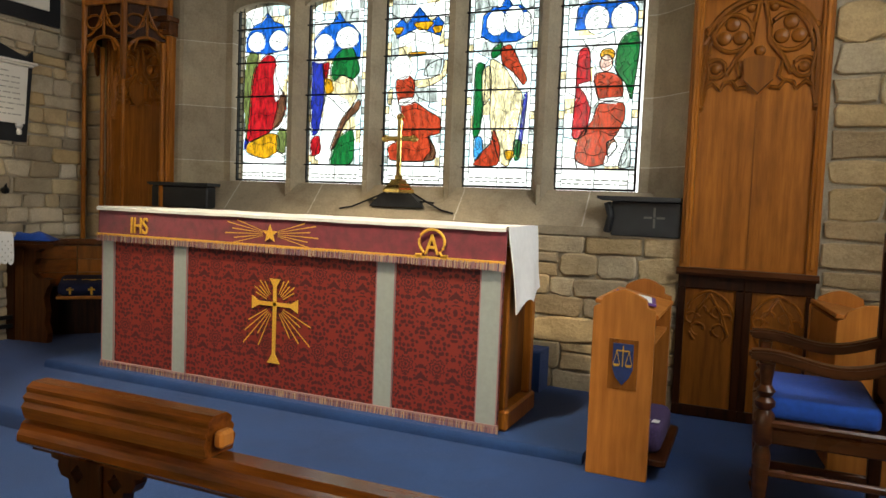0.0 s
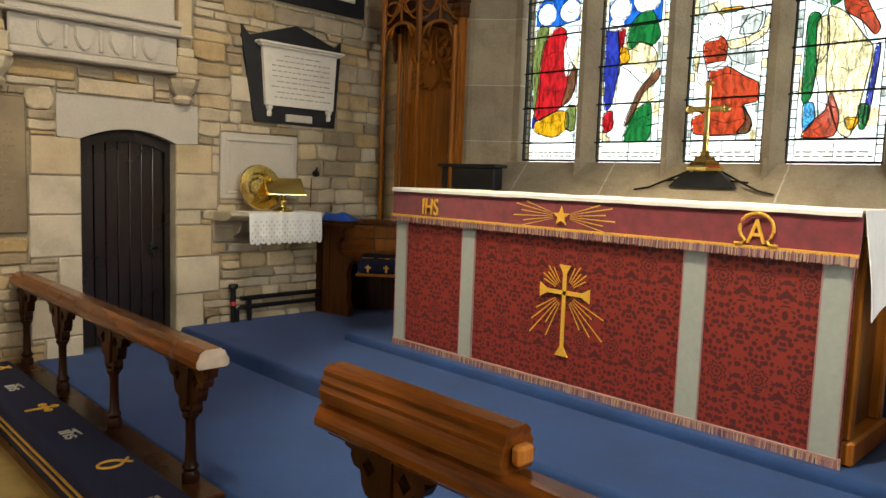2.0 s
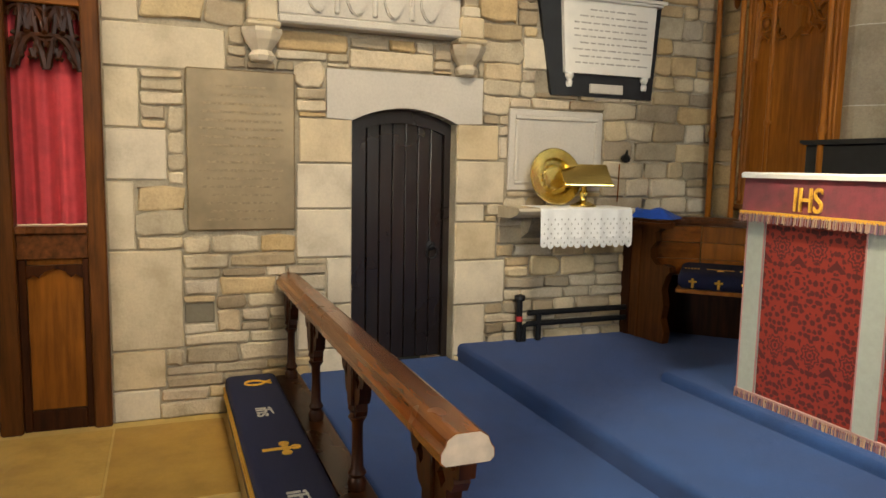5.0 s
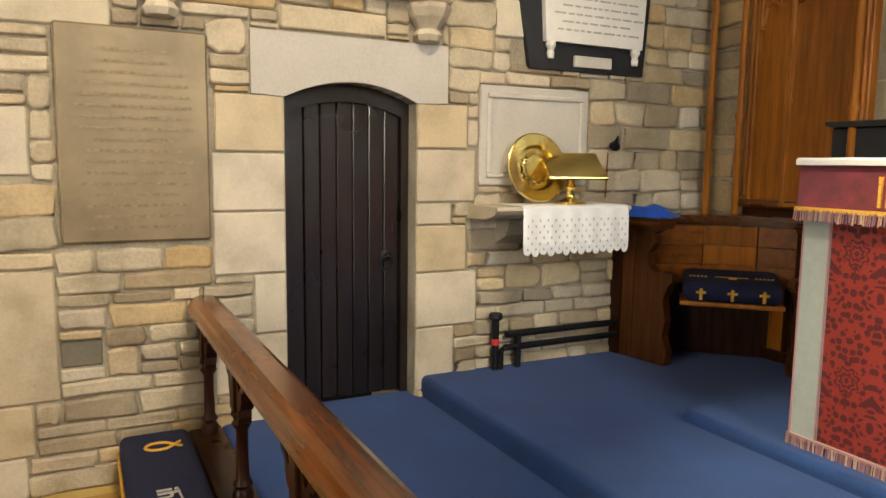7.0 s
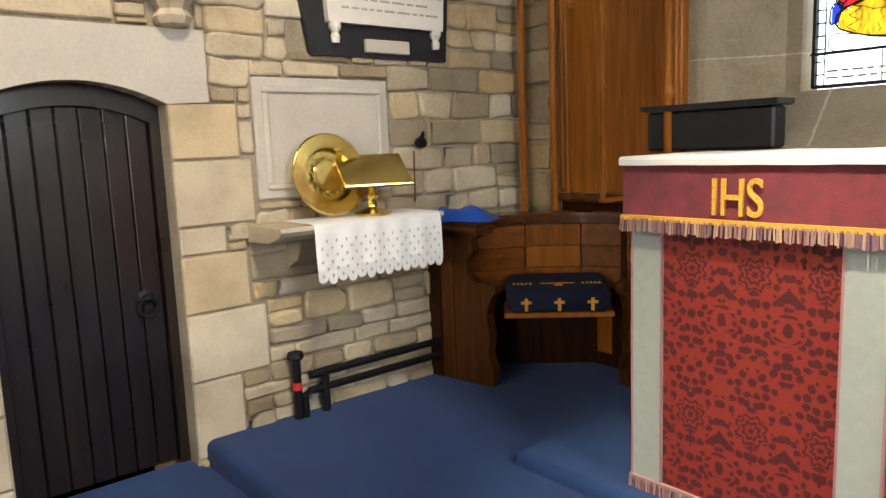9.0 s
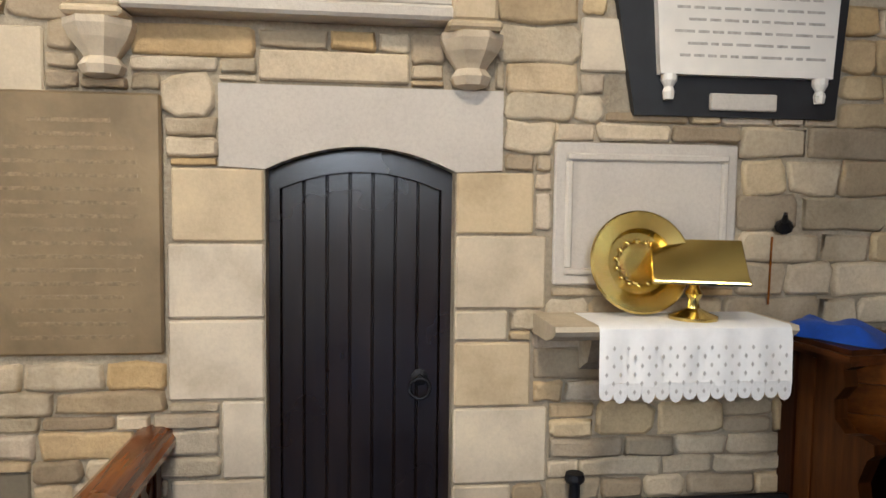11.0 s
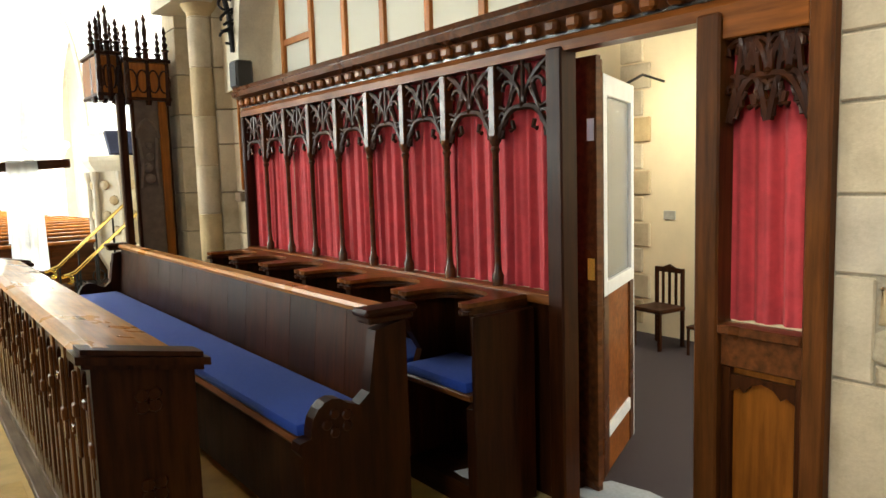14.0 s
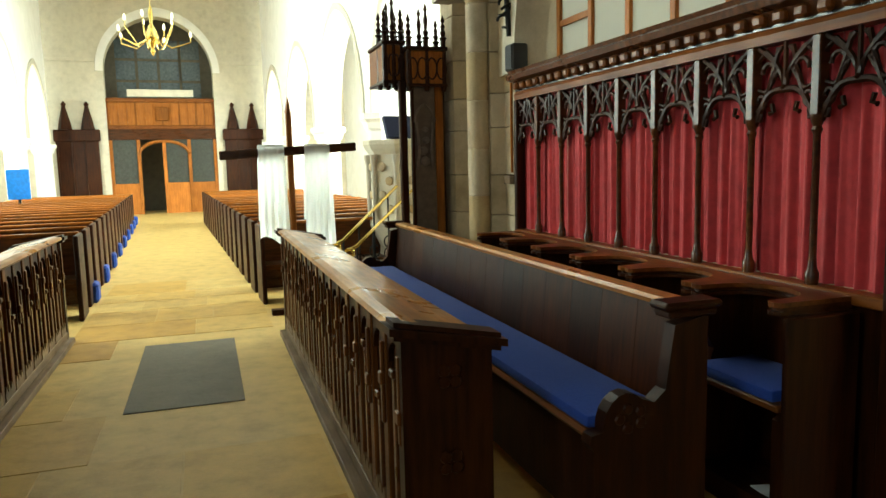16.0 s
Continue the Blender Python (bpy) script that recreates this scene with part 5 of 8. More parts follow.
for z0, z1, o in ((0.965, 0.982, 0.0), (0.982, 1.0, 0.018), (1.0, 1.016, 0.004)):
    bm = bmesh.new()
    inner = [(-0.44 + 0.88 * i / 14, 0.16 + 0.13 * math.sin(math.pi * i / 14) - o) for i in range(15)]
    prism(bm, inner + [(0.5, 0.17), (0.5, 0.3), (0.3, 0.40), (-0.3, 0.40), (-0.5, 0.3), (-0.5, 0.17)], "z", z0, z1)
    seat_part("back_capping", bm, DARKOAK_X, "moulded curved capping")
for k in range(3):
    for i in range(3):
        x0, x1 = -0.39 + 0.26 * i, -0.13 + 0.26 * i
        f = lambda x: 0.17 + 0.12 * math.sin(math.pi * (x + 0.44) / 0.88)
        bm = bmesh.new()
        prism(bm, [(x0 + 0.003, f(x0)), (x1 - 0.003, f(x1)), (x1 - 0.003, f(x1) + 0.02), (x0 + 0.003, f(x0) + 0.02)], "z", 0.662 + 0.101 * k, 0.76 + 0.101 * k)
        seat_part("back_board", bm, MIDOAK if i == 1 else MIDOAK_Y)
bm = boxes((-0.235, 0.235, -0.05, 0.20, 0.595, 0.618), bev=0.004)
seat_part("seat_board", bm, PALEOAK)
# dark oak puts the shade of the knee hole into this board's colour
bm = boxes((-0.40, 0.40, 0.34, 0.37, L2, 0.64))
seat_part("inner_back", bm, DARKOAK)
kc = thing("seat_cushion", "navy needlework cushion with gold crosses on the corner seat", "cushion")
bm = bmesh.new()
box(bm, -0.225, 0.225, -0.075, 0.20, 0.619, 0.735, bev=0.04, seg=3)
for v in bm.verts:
    if v.co.z > 0.66:
        v.co.z += 0.16 * (v.co.y - 0.06)
bmesh.ops.transform(bm, matrix=SEAT, verts=bm.verts[:])
part("cushion", bm, NAVY, kc, "", True)


def little_cross(bm, x, z, y, s):
    box(bm, x - s * 0.14, x + s * 0.14, y - 0.003, y, z - s * 0.6, z + s * 0.5)
    box(bm, x - s * 0.45, x + s * 0.45, y - 0.003, y, z + s * 0.02, z + s * 0.26)


for k in range(3):
    bm = bmesh.new()
    little_cross(bm, -0.14 + 0.14 * k, 0.662, -0.0755, 0.05)
    bmesh.ops.transform(bm, matrix=SEAT, verts=bm.verts[:])
    part("stitched_cross", bm, GILT, kc)
bm = bmesh.new()
prism(bm, [(-0.015, -0.01), (0.02, -0.01), (0.02, 0.03), (0.075, 0.03), (0.075, 0.045), (-0.075, 0.045), (-0.075, 0.03), (-0.015, 0.03)], "z", 0.728, 0.732)
bmesh.ops.transform(bm, matrix=SEAT, verts=bm.verts[:])
part("stitched_motif", bm, GILT, kc)
for s in (-1, 1):
    bm = bmesh.new()
    for q in range(5):
        box(bm, s * 0.15 - 0.045 + 0.018 * q, s * 0.15 - 0.035 + 0.018 * q, 0.02, 0.045, 0.729, 0.733)
    bmesh.ops.transform(bm, matrix=SEAT, verts=bm.verts[:])
    part("stitched_motif", bm, GILT, kc)
bc = thing("folded_cloth", "folded royal blue cloth lying on the corner seat", "cloth")
bm = bmesh.new()
rows = []
for j in range(11):
    row = []
    for i in range(17):
        u, v = i / 16, j / 10
        e = min(u, 1 - u, v, 1 - v) * 6
        row.append(bm.verts.new((-0.62 + 0.34 * u + 0.04 * v, 0.10 + 0.20 * v - 0.03 * u + 0.02 * math.sin(5 * u), 1.008 + (0.046 + 0.014 * math.sin(2.5 * u + 0.4)) * min(1, e) * (0.8 + 0.4 * noise.noise((u * 4, v * 3, 5))))))
    rows.append(row)
for r0, r1 in zip(rows, rows[1:]):
    for i in range(16):
        bm.faces.new((r0[i], r0[i + 1], r1[i + 1], r1[i]))
bmesh.ops.transform(bm, matrix=SEAT, verts=bm.verts[:])
part("cloth", bm, BLUECLOTH, bc, "", True)

# ---- carved oak panels on both sides of the window ----


def tracery_carving(bm, cx, zb, w, y, h):
    """Relief under a round arch: two trefoil roundels, mouchettes, a shield and a cusped lower edge."""
    k = w / 0.5

    def loop(pts, r):
        tube(bm, [(cx + u * k, y, zb + v * k) for u, v in pts], r, 6)

    def knob(u, v, r, d=0.022):
        lathe(bm, [(r * k, -0.004), (r * 0.85 * k, d * 0.6), (r * 0.4 * k, d), (0.002, d * 1.05)], 10, (cx + u * k, y + 0.006, zb + v * k), pose(0, 0, 0, 90))
    arc = [(0.25 * math.cos(radians(a)), 0.19 + 0.26 * math.sin(radians(a))) for a in range(0, 181, 10)]
    loop([(0.255, -0.06)] + arc + [(-0.255, -0.06)], 0.016)
    loop([(u * 0.9, 0.19 + (v - 0.19) * 0.9) for u, v in arc], 0.010)
    for s in (-1, 1):
        loop([(s * 0.125 + 0.088 * math.cos(radians(a)), 0.285 + 0.088 * math.sin(radians(a))) for a in range(0, 361, 24)], 0.013)
        for q in range(3):
            a = radians(90 + 120 * q)
            knob(s * 0.125 + 0.042 * math.cos(a), 0.285 + 0.042 * math.sin(a), 0.036)
        loop([(s * 0.19 + 0.045 * math.cos(radians(a)), 0.12 + 0.045 * math.sin(radians(a))) for a in range(0, 361, 30)], 0.011)
        knob(s * 0.19, 0.12, 0.026)
        loop([(s * 0.012, 0.43), (s * 0.03, 0.33), (s * 0.04, 0.24), (s * 0.10, 0.17), (s * 0.14, 0.09)], 0.013)
        loop([(s * 0.24, 0.20), (s * 0.225, 0.10), (s * 0.235, 0.02), (s * 0.25, -0.06)], 0.012)
        loop([(s * 0.245, 0.02), (s * 0.20, 0.055), (s * 0.165, 0.02), (s * 0.15, 0.05), (s * 0.115, 0.06), (s * 0.09, 0.025), (s * 0.05, 0.03)], 0.012)
        loop([(s * 0.10, 0.15), (s * 0.085, 0.08), (s * 0.115, 0.05)], 0.010)
        knob(s * 0.252, -0.065, 0.016, 0.03)
        knob(s * 0.05, 0.40, 0.022)
        knob(s * 0.235, 0.31, 0.016)
    prism(bm, [(cx - 0.07 * k, zb + 0.16 * k), (cx, zb + 0.175 * k), (cx + 0.07 * k, zb + 0.16 * k), (cx + 0.062 * k, zb + 0.06 * k), (cx, zb + 0.0 * k), (cx - 0.062 * k, zb + 0.06 * k)], "y", y - 0.03, y + 0.01)
    knob(0, 0.20, 0.026)


def reredos_panel(x0, x1, label, dado=True, canopy=False):
    t = thing("carved_panel", label, "wall panel")
    y = YE - 0.03
    part("board", boxes((x0 + 0.05, x1 - 0.05, y, YE - 0.008, 1.10, 2.55)), MIDOAK, t)
    for a, b in ((x0, x0 + 0.055), (x1 - 0.055, x1)):
        part("stile", boxes((a, b, y - 0.035, YE - 0.006, 1.09, 2.6), (a + 0.015, b - 0.015, y - 0.05, y - 0.03, 1.12, 2.6), bev=0.006), MIDOAK, t)
    part("join_strip", boxes(((x0 + x1) / 2 - 0.004, (x0 + x1) / 2 + 0.004, y - 0.004, y, 1.1, 2.0)), MIDOAK, t)
    bm = bmesh.new()
    tracery_carving(bm, (x0 + x1) / 2, 2.04, (x1 - x0) - 0.12, y - 0.008, 0.45)
    part("carving", bm, MIDOAK, t, "carved tracery with a shield", True)
    bm = bmesh.new()
    prism(bm, [(y + 0.02, 1.06), (y - 0.06, 1.06), (y - 0.07, 1.075), (y - 0.05, 1.10), (y + 0.02, 1.10)], "x", x0 - 0.01, x1 + 0.01)
    part("ledge", bm, DARKOAK_X, t)
    bm = boxes((x0 - 0.02, x1 + 0.02, y - 0.07, YE - 0.006, 2.56, 2.66), (x0 - 0.03, x1 + 0.03, y - 0.10, YE - 0.006, 2.66, 2.70), bev=0.006)
    n = 14
    for i in range(n):
        x = x0 + (x1 - x0) * (i + 0.5) / n
        box(bm, x - 0.012, x + 0.012, y - 0.085, y - 0.065, 2.60, 2.63)
    part("cornice", bm, DARKOAK_X, t)
    if dado:
        part("dado_board", boxes((x0, x1, y + 0.005, YE - 0.008, L2, 1.06)), MIDOAK, t)
        w = (x1 - x0) / 2
        for k in range(2):
            a = x0 + w * k
            bm = bmesh.new()
            out = [(a + 0.0, L2), (a + w, L2), (a + w, 1.06), (a, 1.06)]
            inn = [(a + 0.04, L2 + 0.06), (a + w - 0.04, L2 + 0.06)] + pointed(a + 0.04, a + w - 0.04, 0.86, 0.98, 5)[::-1]
            for p, q in ((L2, L2 + 0.06), (0.985, 1.06)):
                box(bm, a, a + w, y - 0.015, y + 0.006, p, q, bev=0.004)
            for p, q in ((a, a + 0.04), (a + w - 0.04, a + w)):
                box(bm, p, q, y - 0.015, y + 0.006, L2 + 0.06, 0.985, bev=0.004)
            part("dado_frame", bm, DARKOAK, t)
            bm = bmesh.new()
            c = a + w / 2
            tube(bm, [(x, y, z) for x, z in pointed(a + 0.045, a + w - 0.045, 0.82, 0.975, 8)], 0.009, 6)
            for sx in (-1, 1):
                for ox, oz, r in ((0.055, 0.76, 0.035), (0.09, 0.82, 0.03), (0.04, 0.86, 0.03)):
                    tube(bm, [(c + sx * ox + r * math.cos(radians(q)), y, oz + r * math.sin(radians(q))) for q in range(0, 290, 30)], 0.008, 6)
                tube(bm, [(c, y, 0.96), (c + sx * 0.06, y, 0.86), (c + sx * 0.10, y, 0.74), (c + sx * 0.07, y, 0.70)], 0.009, 6)
            part("dado_carving", bm, MIDOAK, t, "", True)
    return t


reredos_panel(-1.14, -0.46, "tall oak panel with carved tracery beside the window")
pn = reredos_panel(-5.50, -4.84, "tall oak panel with carved tracery under a canopy", dado=True)
for x in (-5.70, -5.50, -4.88):
    bm = bmesh.new()
    lathe(bm, [(0.018, L2), (0.018, 1.5), (0.026, 1.52), (0.026, 1.54), (0.017, 1.56), (0.017, 2.5)], 10, (x, YE - 0.10, 0))
    part("slender_shaft", bm, MIDOAK, pn, "", True)
bm = bmesh.new()
lathe(bm, [(0.011, 1.10), (0.011, 1.55), (0.017, 1.56), (0.017, 1.575), (0.011, 1.585), (0.011, 2.21)], 10, (-5.06, YE - 0.30, 0))
box(bm, -5.075, -5.045, YE - 0.31, YE - 0.03, 1.085, 1.10)
part("slender_shaft", bm, MIDOAK, pn, "thin shaft under the canopy", True)
CAN = [(-5.60, YE - 0.06), (-5.46, YE - 0.30), (-5.06, YE - 0.30), (-4.86, YE - 0.06)]    # plan of the canopy
for (xa, ya), (xb, yb) in zip(CAN, CAN[1:]):
    w_, ang = math.hypot(xb - xa, yb - ya), math.atan2(yb - ya, xb - xa)
    M = Matrix.Translation((xa, ya, 0)) @ Matrix.Rotation(ang, 4, "Z")
    bm = bmesh.new()
    for e in (-1, 1):
        c_ = w_ / 2
        tube(bm, [(c_ + e * (c_ - 0.01) * (1 - t ** 1.6), 0, 2.36 + 0.17 * t + 0.04 * math.sin(math.pi * t)) for t in [q / 8 for q in range(9)]], 0.013, 6)
        tube(bm, [(c_ + e * c_ * 0.85 * (1 - t), 0, 2.54 + 0.20 * t * t) for t in [q / 6 for q in range(7)]], 0.009, 6)
        tube(bm, [(c_ + e * c_ * 0.5 + 0.2 * w_ * math.cos(t), 0, 2.64 + 0.05 * math.sin(t)) for t in [q * 0.63 for q in range(11)]], 0.009, 6)
        tube(bm, [(c_ + e * c_ * 0.92, 0, 2.44), (c_ + e * c_ * 0.66, 0, 2.46), (c_ + e * c_ * 0.60, 0, 2.42), (c_ + e * c_ * 0.42, 0, 2.50)], 0.010, 6)
    tube(bm, [(w_ / 2, 0, 2.53), (w_ / 2, 0, 2.78)], 0.010, 6)
    box(bm, 0, w_, -0.012, 0.012, 2.76, 2.84, bev=0.004)
    box(bm, 0, w_, -0.02, 0.02, 2.84, 2.88, bev=0.006)
    bmesh.ops.transform(bm, matrix=M, verts=bm.verts[:])
    part("canopy_tracery", bm, MIDOAK, pn, "pierced tracery of the canopy", True)
    # dark backing added for the shade seen through the pierced tracery
    bm = boxes((0.0, w_, 0.02, 0.032, 2.52, 2.84))
    bmesh.ops.transform(bm, matrix=M, verts=bm.verts[:])
    part("canopy_lining", bm, DARKOAK, pn)
for q, (xa, ya) in enumerate(CAN):
    bm = bmesh.new()
    lathe(bm, [(0.004, 2.20), (0.014, 2.22), (0.02, 2.25), (0.013, 2.27), (0.024, 2.30), (0.024, 2.88)] if q == 2 else [(0.004, 2.29), (0.016, 2.31), (0.02, 2.34), (0.022, 2.36), (0.022, 2.88)], 8, (xa, ya, 0))
    part("pendant", bm, MIDOAK, pn, "turned pendant post", True)
bm = bmesh.new()
prism(bm, [(x, y) for x, y in CAN] + [(-4.86, YE - 0.01), (-5.60, YE - 0.01)], "z", 2.88, 2.92)
part("canopy_roof", bm, DARKOAK, pn)

for x0, x1, lab in ((-5.0, -4.42, "black slate bracket shelf under the window"), (-1.60, -1.145, "black slate bracket with a painted cross")):
    sl = thing("slate_bracket", lab, "bracket shelf")
    bm = bmesh.new()
    prism(bm, [(x0, 1.475), (x1, 1.475), (x1, 1.455), (x1 - 0.01, 1.45), (x0 + 0.03, 1.45), (x0, 1.46)], "y", YE - 0.12, YE + 0.02)
    part("shelf", bm, SLATE, sl)
    if x0 > -3:
        part("back_plate", boxes((x0 + 0.07, x1, YE - 0.03, YE + 0.0, 1.25, 1.45), bev=0.006), SLATE, sl)
        bm = bmesh.new()
        for dx, dz, ww, hh in ((0, 0.03, 0.012, 0.055), (0, -0.03, 0.012, 0.055), (-0.035, 0, 0.045, 0.012), (0.035, 0, 0.045, 0.012)):
            box(bm, -1.29 + dx - ww / 2, -1.29 + dx + ww / 2, YE - 0.0325, YE - 0.0305, 1.36 + dz - hh / 2, 1.36 + dz + hh / 2)
        part("painted_cross", bm, plain_mat("grey paint", (0.12, 0.115, 0.10), 0.7), sl)
        bm = bmesh.new()
        tube(bm, [(-1.55, YE - 0.06, 1.44), (-1.53, YE - 0.05, 1.36), (-1.55, YE - 0.04, 1.27)], 0.02, 8)
        part("scroll", bm, SLATE, sl)
    else:
        part("back_plate", boxes((x0 + 0.02, x1 - 0.02, YE - 0.10, YE + 0.0, 1.29, 1.45), bev=0.01), SLATE, sl)

# ---- prayer desk with a blue shield ----


def prayer_desk(m, label, shield=True):
    """Local frame: the end panel faces -y, the kneeler lies at +x."""
    t = thing("prayer_desk", label, "prayer desk")
    hgt = 0.735
    for y in (0.0, 0.60):
        bm = bmesh.new()
        top = [(0.0, hgt - 0.045), (0.012, hgt - 0.035), (0.03, hgt - 0.03), (0.04, hgt)] + [(0.04 + 0.19 * i / 8, hgt + 0.035 * math.sin(math.pi * i / 8)) for i in range(1, 8)] + [(0.235, hgt), (0.24, hgt - 0.03), (0.275, hgt - 0.04)]
        prism(bm, [(0, 0), *top, (0.275, 0)], "y", y, y + 0.028)
        bmesh.ops.bevel(bm, geom=[e for e in bm.edges if e.calc_length() > 0.02], offset=0.003, segments=1, affect="EDGES")
        part("end_panel", bm, PALEOAK, t)
    part("front_board", boxes((0.005, 0.025, 0.028, 0.60, 0.06, hgt - 0.05)), PALEOAK, t)
    bm = bmesh.new()
    box(bm, 0.0, 0.29, 0.028, 0.60, -0.009, 0.009, bev=0.003)
    bmesh.ops.transform(bm, matrix=pose(0.0, 0, hgt - 0.02, 0, 10, 0), verts=bm.verts[:])
    part("book_slope", bm, PALEOAK, t)
    part("shelf", boxes((0.02, 0.26, 0.028, 0.60, hgt - 0.20, hgt - 0.185)), PALEOAK, t)
    part("kneeler_board", boxes((0.12, 0.35, 0.03, 0.598, 0.062, 0.087), bev=0.004), DARKOAK_Y, t)
    if shield:
        bm = boxes((0.08, 0.21, -0.003, 0.0, 0.365, 0.57))
        part("sunk_field", bm, MIDOAK, t)
        bm = bmesh.new()
        prism(bm, [(0.10, 0.553), (0.19, 0.553), (0.19, 0.45), (0.175, 0.415), (0.145, 0.385), (0.115, 0.415), (0.10, 0.45)], "y", -0.003, -0.008)
        part("shield", bm, plain_mat("dark blue enamel", (0.012, 0.03, 0.12), 0.4, 0, 0.2, 30, 0.05), t, "blue shield with gold scales")
        bm = bmesh.new()
        box(bm, 0.143, 0.147, -0.011, -0.008, 0.46, 0.545)
        box(bm, 0.115, 0.175, -0.011, -0.008, 0.522, 0.527)
        for x in (0.118, 0.172):
            tube(bm, [(x, -0.01, 0.524), (x - 0.014, -0.01, 0.47)], 0.0012, 5)
            tube(bm, [(x, -0.01, 0.524), (x + 0.014, -0.01, 0.47)], 0.0012, 5)
            prism(bm, [(x - 0.016, 0.47), (x + 0.016, 0.47), (x + 0.010, 0.46), (x - 0.010, 0.46)], "y", -0.011, -0.008)
        part("scales", bm, GILT, t)
    t.matrix_basis = m
    return t


pd1 = prayer_desk(pose(-1.37, 3.24, L2, 0, 0, 0) @ Matrix.Diagonal((0.92, 1, 1.03, 1)), "honey oak prayer desk with a blue shield on its end")
pb = thing("prayer_book", "thin purple and white book on the prayer desk", "book")
bm = boxes((-0.09, 0.09, -0.13, 0.13, 0, 0.012), bev=0.002)
part("cover", bm, plain_mat("purple book cover", (0.10, 0.04, 0.20), 0.5), pb)
part("leaf", boxes((-0.07, 0.07, -0.11, 0.11, 0.0125, 0.014)), WHITECLOTH, pb)
pb.matrix_basis = pose(-1.24, 3.51, L2 + 0.757 - 0.03, 0, 10, 8)
hs = thing("kneeling_hassock", "purple needlework hassock behind the prayer desk", "hassock")
bm = bmesh.new()
box(bm, -1.235, -1.075, 3.33, 3.73, L2 + 0.09, L2 + 0.22, bev=0.04, seg=3)
part("cushion", bm, plain_mat("purple needlework", (0.06, 0.035, 0.10), 0.95, 0, 0.3, 90, 0.5), hs, "", True)
bm = bmesh.new()
for k in range(3):
    prism(bm, [(-1.205 + 0.04 * k, 3.37), (-1.175 + 0.04 * k, 3.37), (-1.17 + 0.04 * k, 3.41), (-1.20 + 0.04 * k, 3.42)], "z", L2 + 0.22, L2 + 0.222)
part("stitched_flower", bm, WHITECLOTH, hs)
prayer_desk(pose(-0.43, 3.62, L2, 0, 0, 6), "honey oak prayer desk against the south side", shield=False)

# ---- armchair ----
ch = thing("armchair", "dark oak armchair with wavy arms and turned front legs", "chair")
CX0, CX1, CY0, CY1, CB = -0.745, -0.27, 2.88, 3.36, L2
for y in (CY0, CY1):
    bm = bmesh.new()
    up = [(CX0 - 0.015 + (CX1 - CX0 + 0.015) * i / 14, CB + 0.645 + 0.022 * math.sin(2.0 * math.pi * i / 14 + 0.9) + 0.03 * (i / 14) ** 2) for i in range(15)]
    prism(bm, up + [(x, z - 0.04 + 0.012 * (k in (0, 14))) for k, (x, z) in enumerate(up[::-1])], "y", y - 0.006, y + 0.052)
    bmesh.ops.bevel(bm, geom=bm.edges[:], offset=0.008, segments=2, affect="EDGES")
    part("arm", bm, DARKOAK_X, ch)
    bm = bmesh.new()
    lathe(bm, [(0.022, CB), (0.03, CB + 0.03), (0.018, CB + 0.05), (0.03, CB + 0.065), (0.03, CB + 0.085), (0.019, CB + 0.10), (0.026, CB + 0.20), (0.03, CB + 0.30), (0.022, CB + 0.335), (0.034, CB + 0.35), (0.034, CB + 0.445), (0.022, CB + 0.46), (0.034, CB + 0.475), (0.034, CB + 0.49), (0.020, CB + 0.505), (0.032, CB + 0.525), (0.018, CB + 0.545), (0.026, CB + 0.62)], 14, (CX0 + 0.045, y + 0.023, 0))
    part("front_leg", bm, DARKOAK_X, ch, "turned front leg rising to the arm", True)
    part("back_leg", boxes((CX1 - 0.045, CX1, y, y + 0.045, CB, CB + 0.72), bev=0.006), DARKOAK, ch)
    part("seat_rail", boxes((CX0 + 0.05, CX1 - 0.03, y + 0.008, y + 0.035, CB + 0.345, CB + 0.40), bev=0.006), DARKOAK_X, ch)
    part("side_stretcher", boxes((CX0 + 0.05, CX1 - 0.03, y + 0.010, y + 0.034, CB + 0.10, CB + 0.135), bev=0.006), DARKOAK_X, ch)
    part("side_stretcher", boxes((CX0 + 0.05, CX1 - 0.03, y + 0.010, y + 0.034, CB + 0.23, CB + 0.255), bev=0.006), DARKOAK_X, ch)
part("seat_board", boxes((CX0 + 0.01, CX1, CY0 + 0.0, CY1 + 0.045, CB + 0.40, CB + 0.428), bev=0.008), DARKOAK_X, ch)
part("front_rail", boxes((CX0 + 0.03, CX0 + 0.06, CY0 + 0.04, CY1 + 0.01, CB + 0.345, CB + 0.40), bev=0.006), DARKOAK, ch)
part("front_stretcher", boxes((CX0 + 0.03, CX0 + 0.06, CY0 + 0.04, CY1 + 0.01, CB + 0.10, CB + 0.15), bev=0.008), DARKOAK, ch)
bm = boxes((CX1 - 0.035, CX1, CY0 + 0.045, CY1, CB + 0.46, CB + 1.0), bev=0.008)
for y in (CY0, CY1):
    box(bm, CX1 - 0.045, CX1, y, y + 0.045, CB + 0.70, CB + 1.08, bev=0.008)
box(bm, CX1 - 0.05, CX1 + 0.004, CY0 + 0.03, CY1 + 0.015, CB + 1.0, CB + 1.06, bev=0.01)
part("backrest", bm, DARKOAK, ch, "panelled backrest")
cu = thing("chair_cushion", "royal blue square cushion on the armchair", "cushion")
bm = bmesh.new()
box(bm, CX0 + 0.055, CX1 - 0.08, CY0 + 0.02, CY1 + 0.02, CB + 0.43, CB + 0.505, bev=0.02, seg=3)
part("cushion", bm, BLUECLOTH, cu, "", True)

# ---- communion rails ----
RY = 1.66


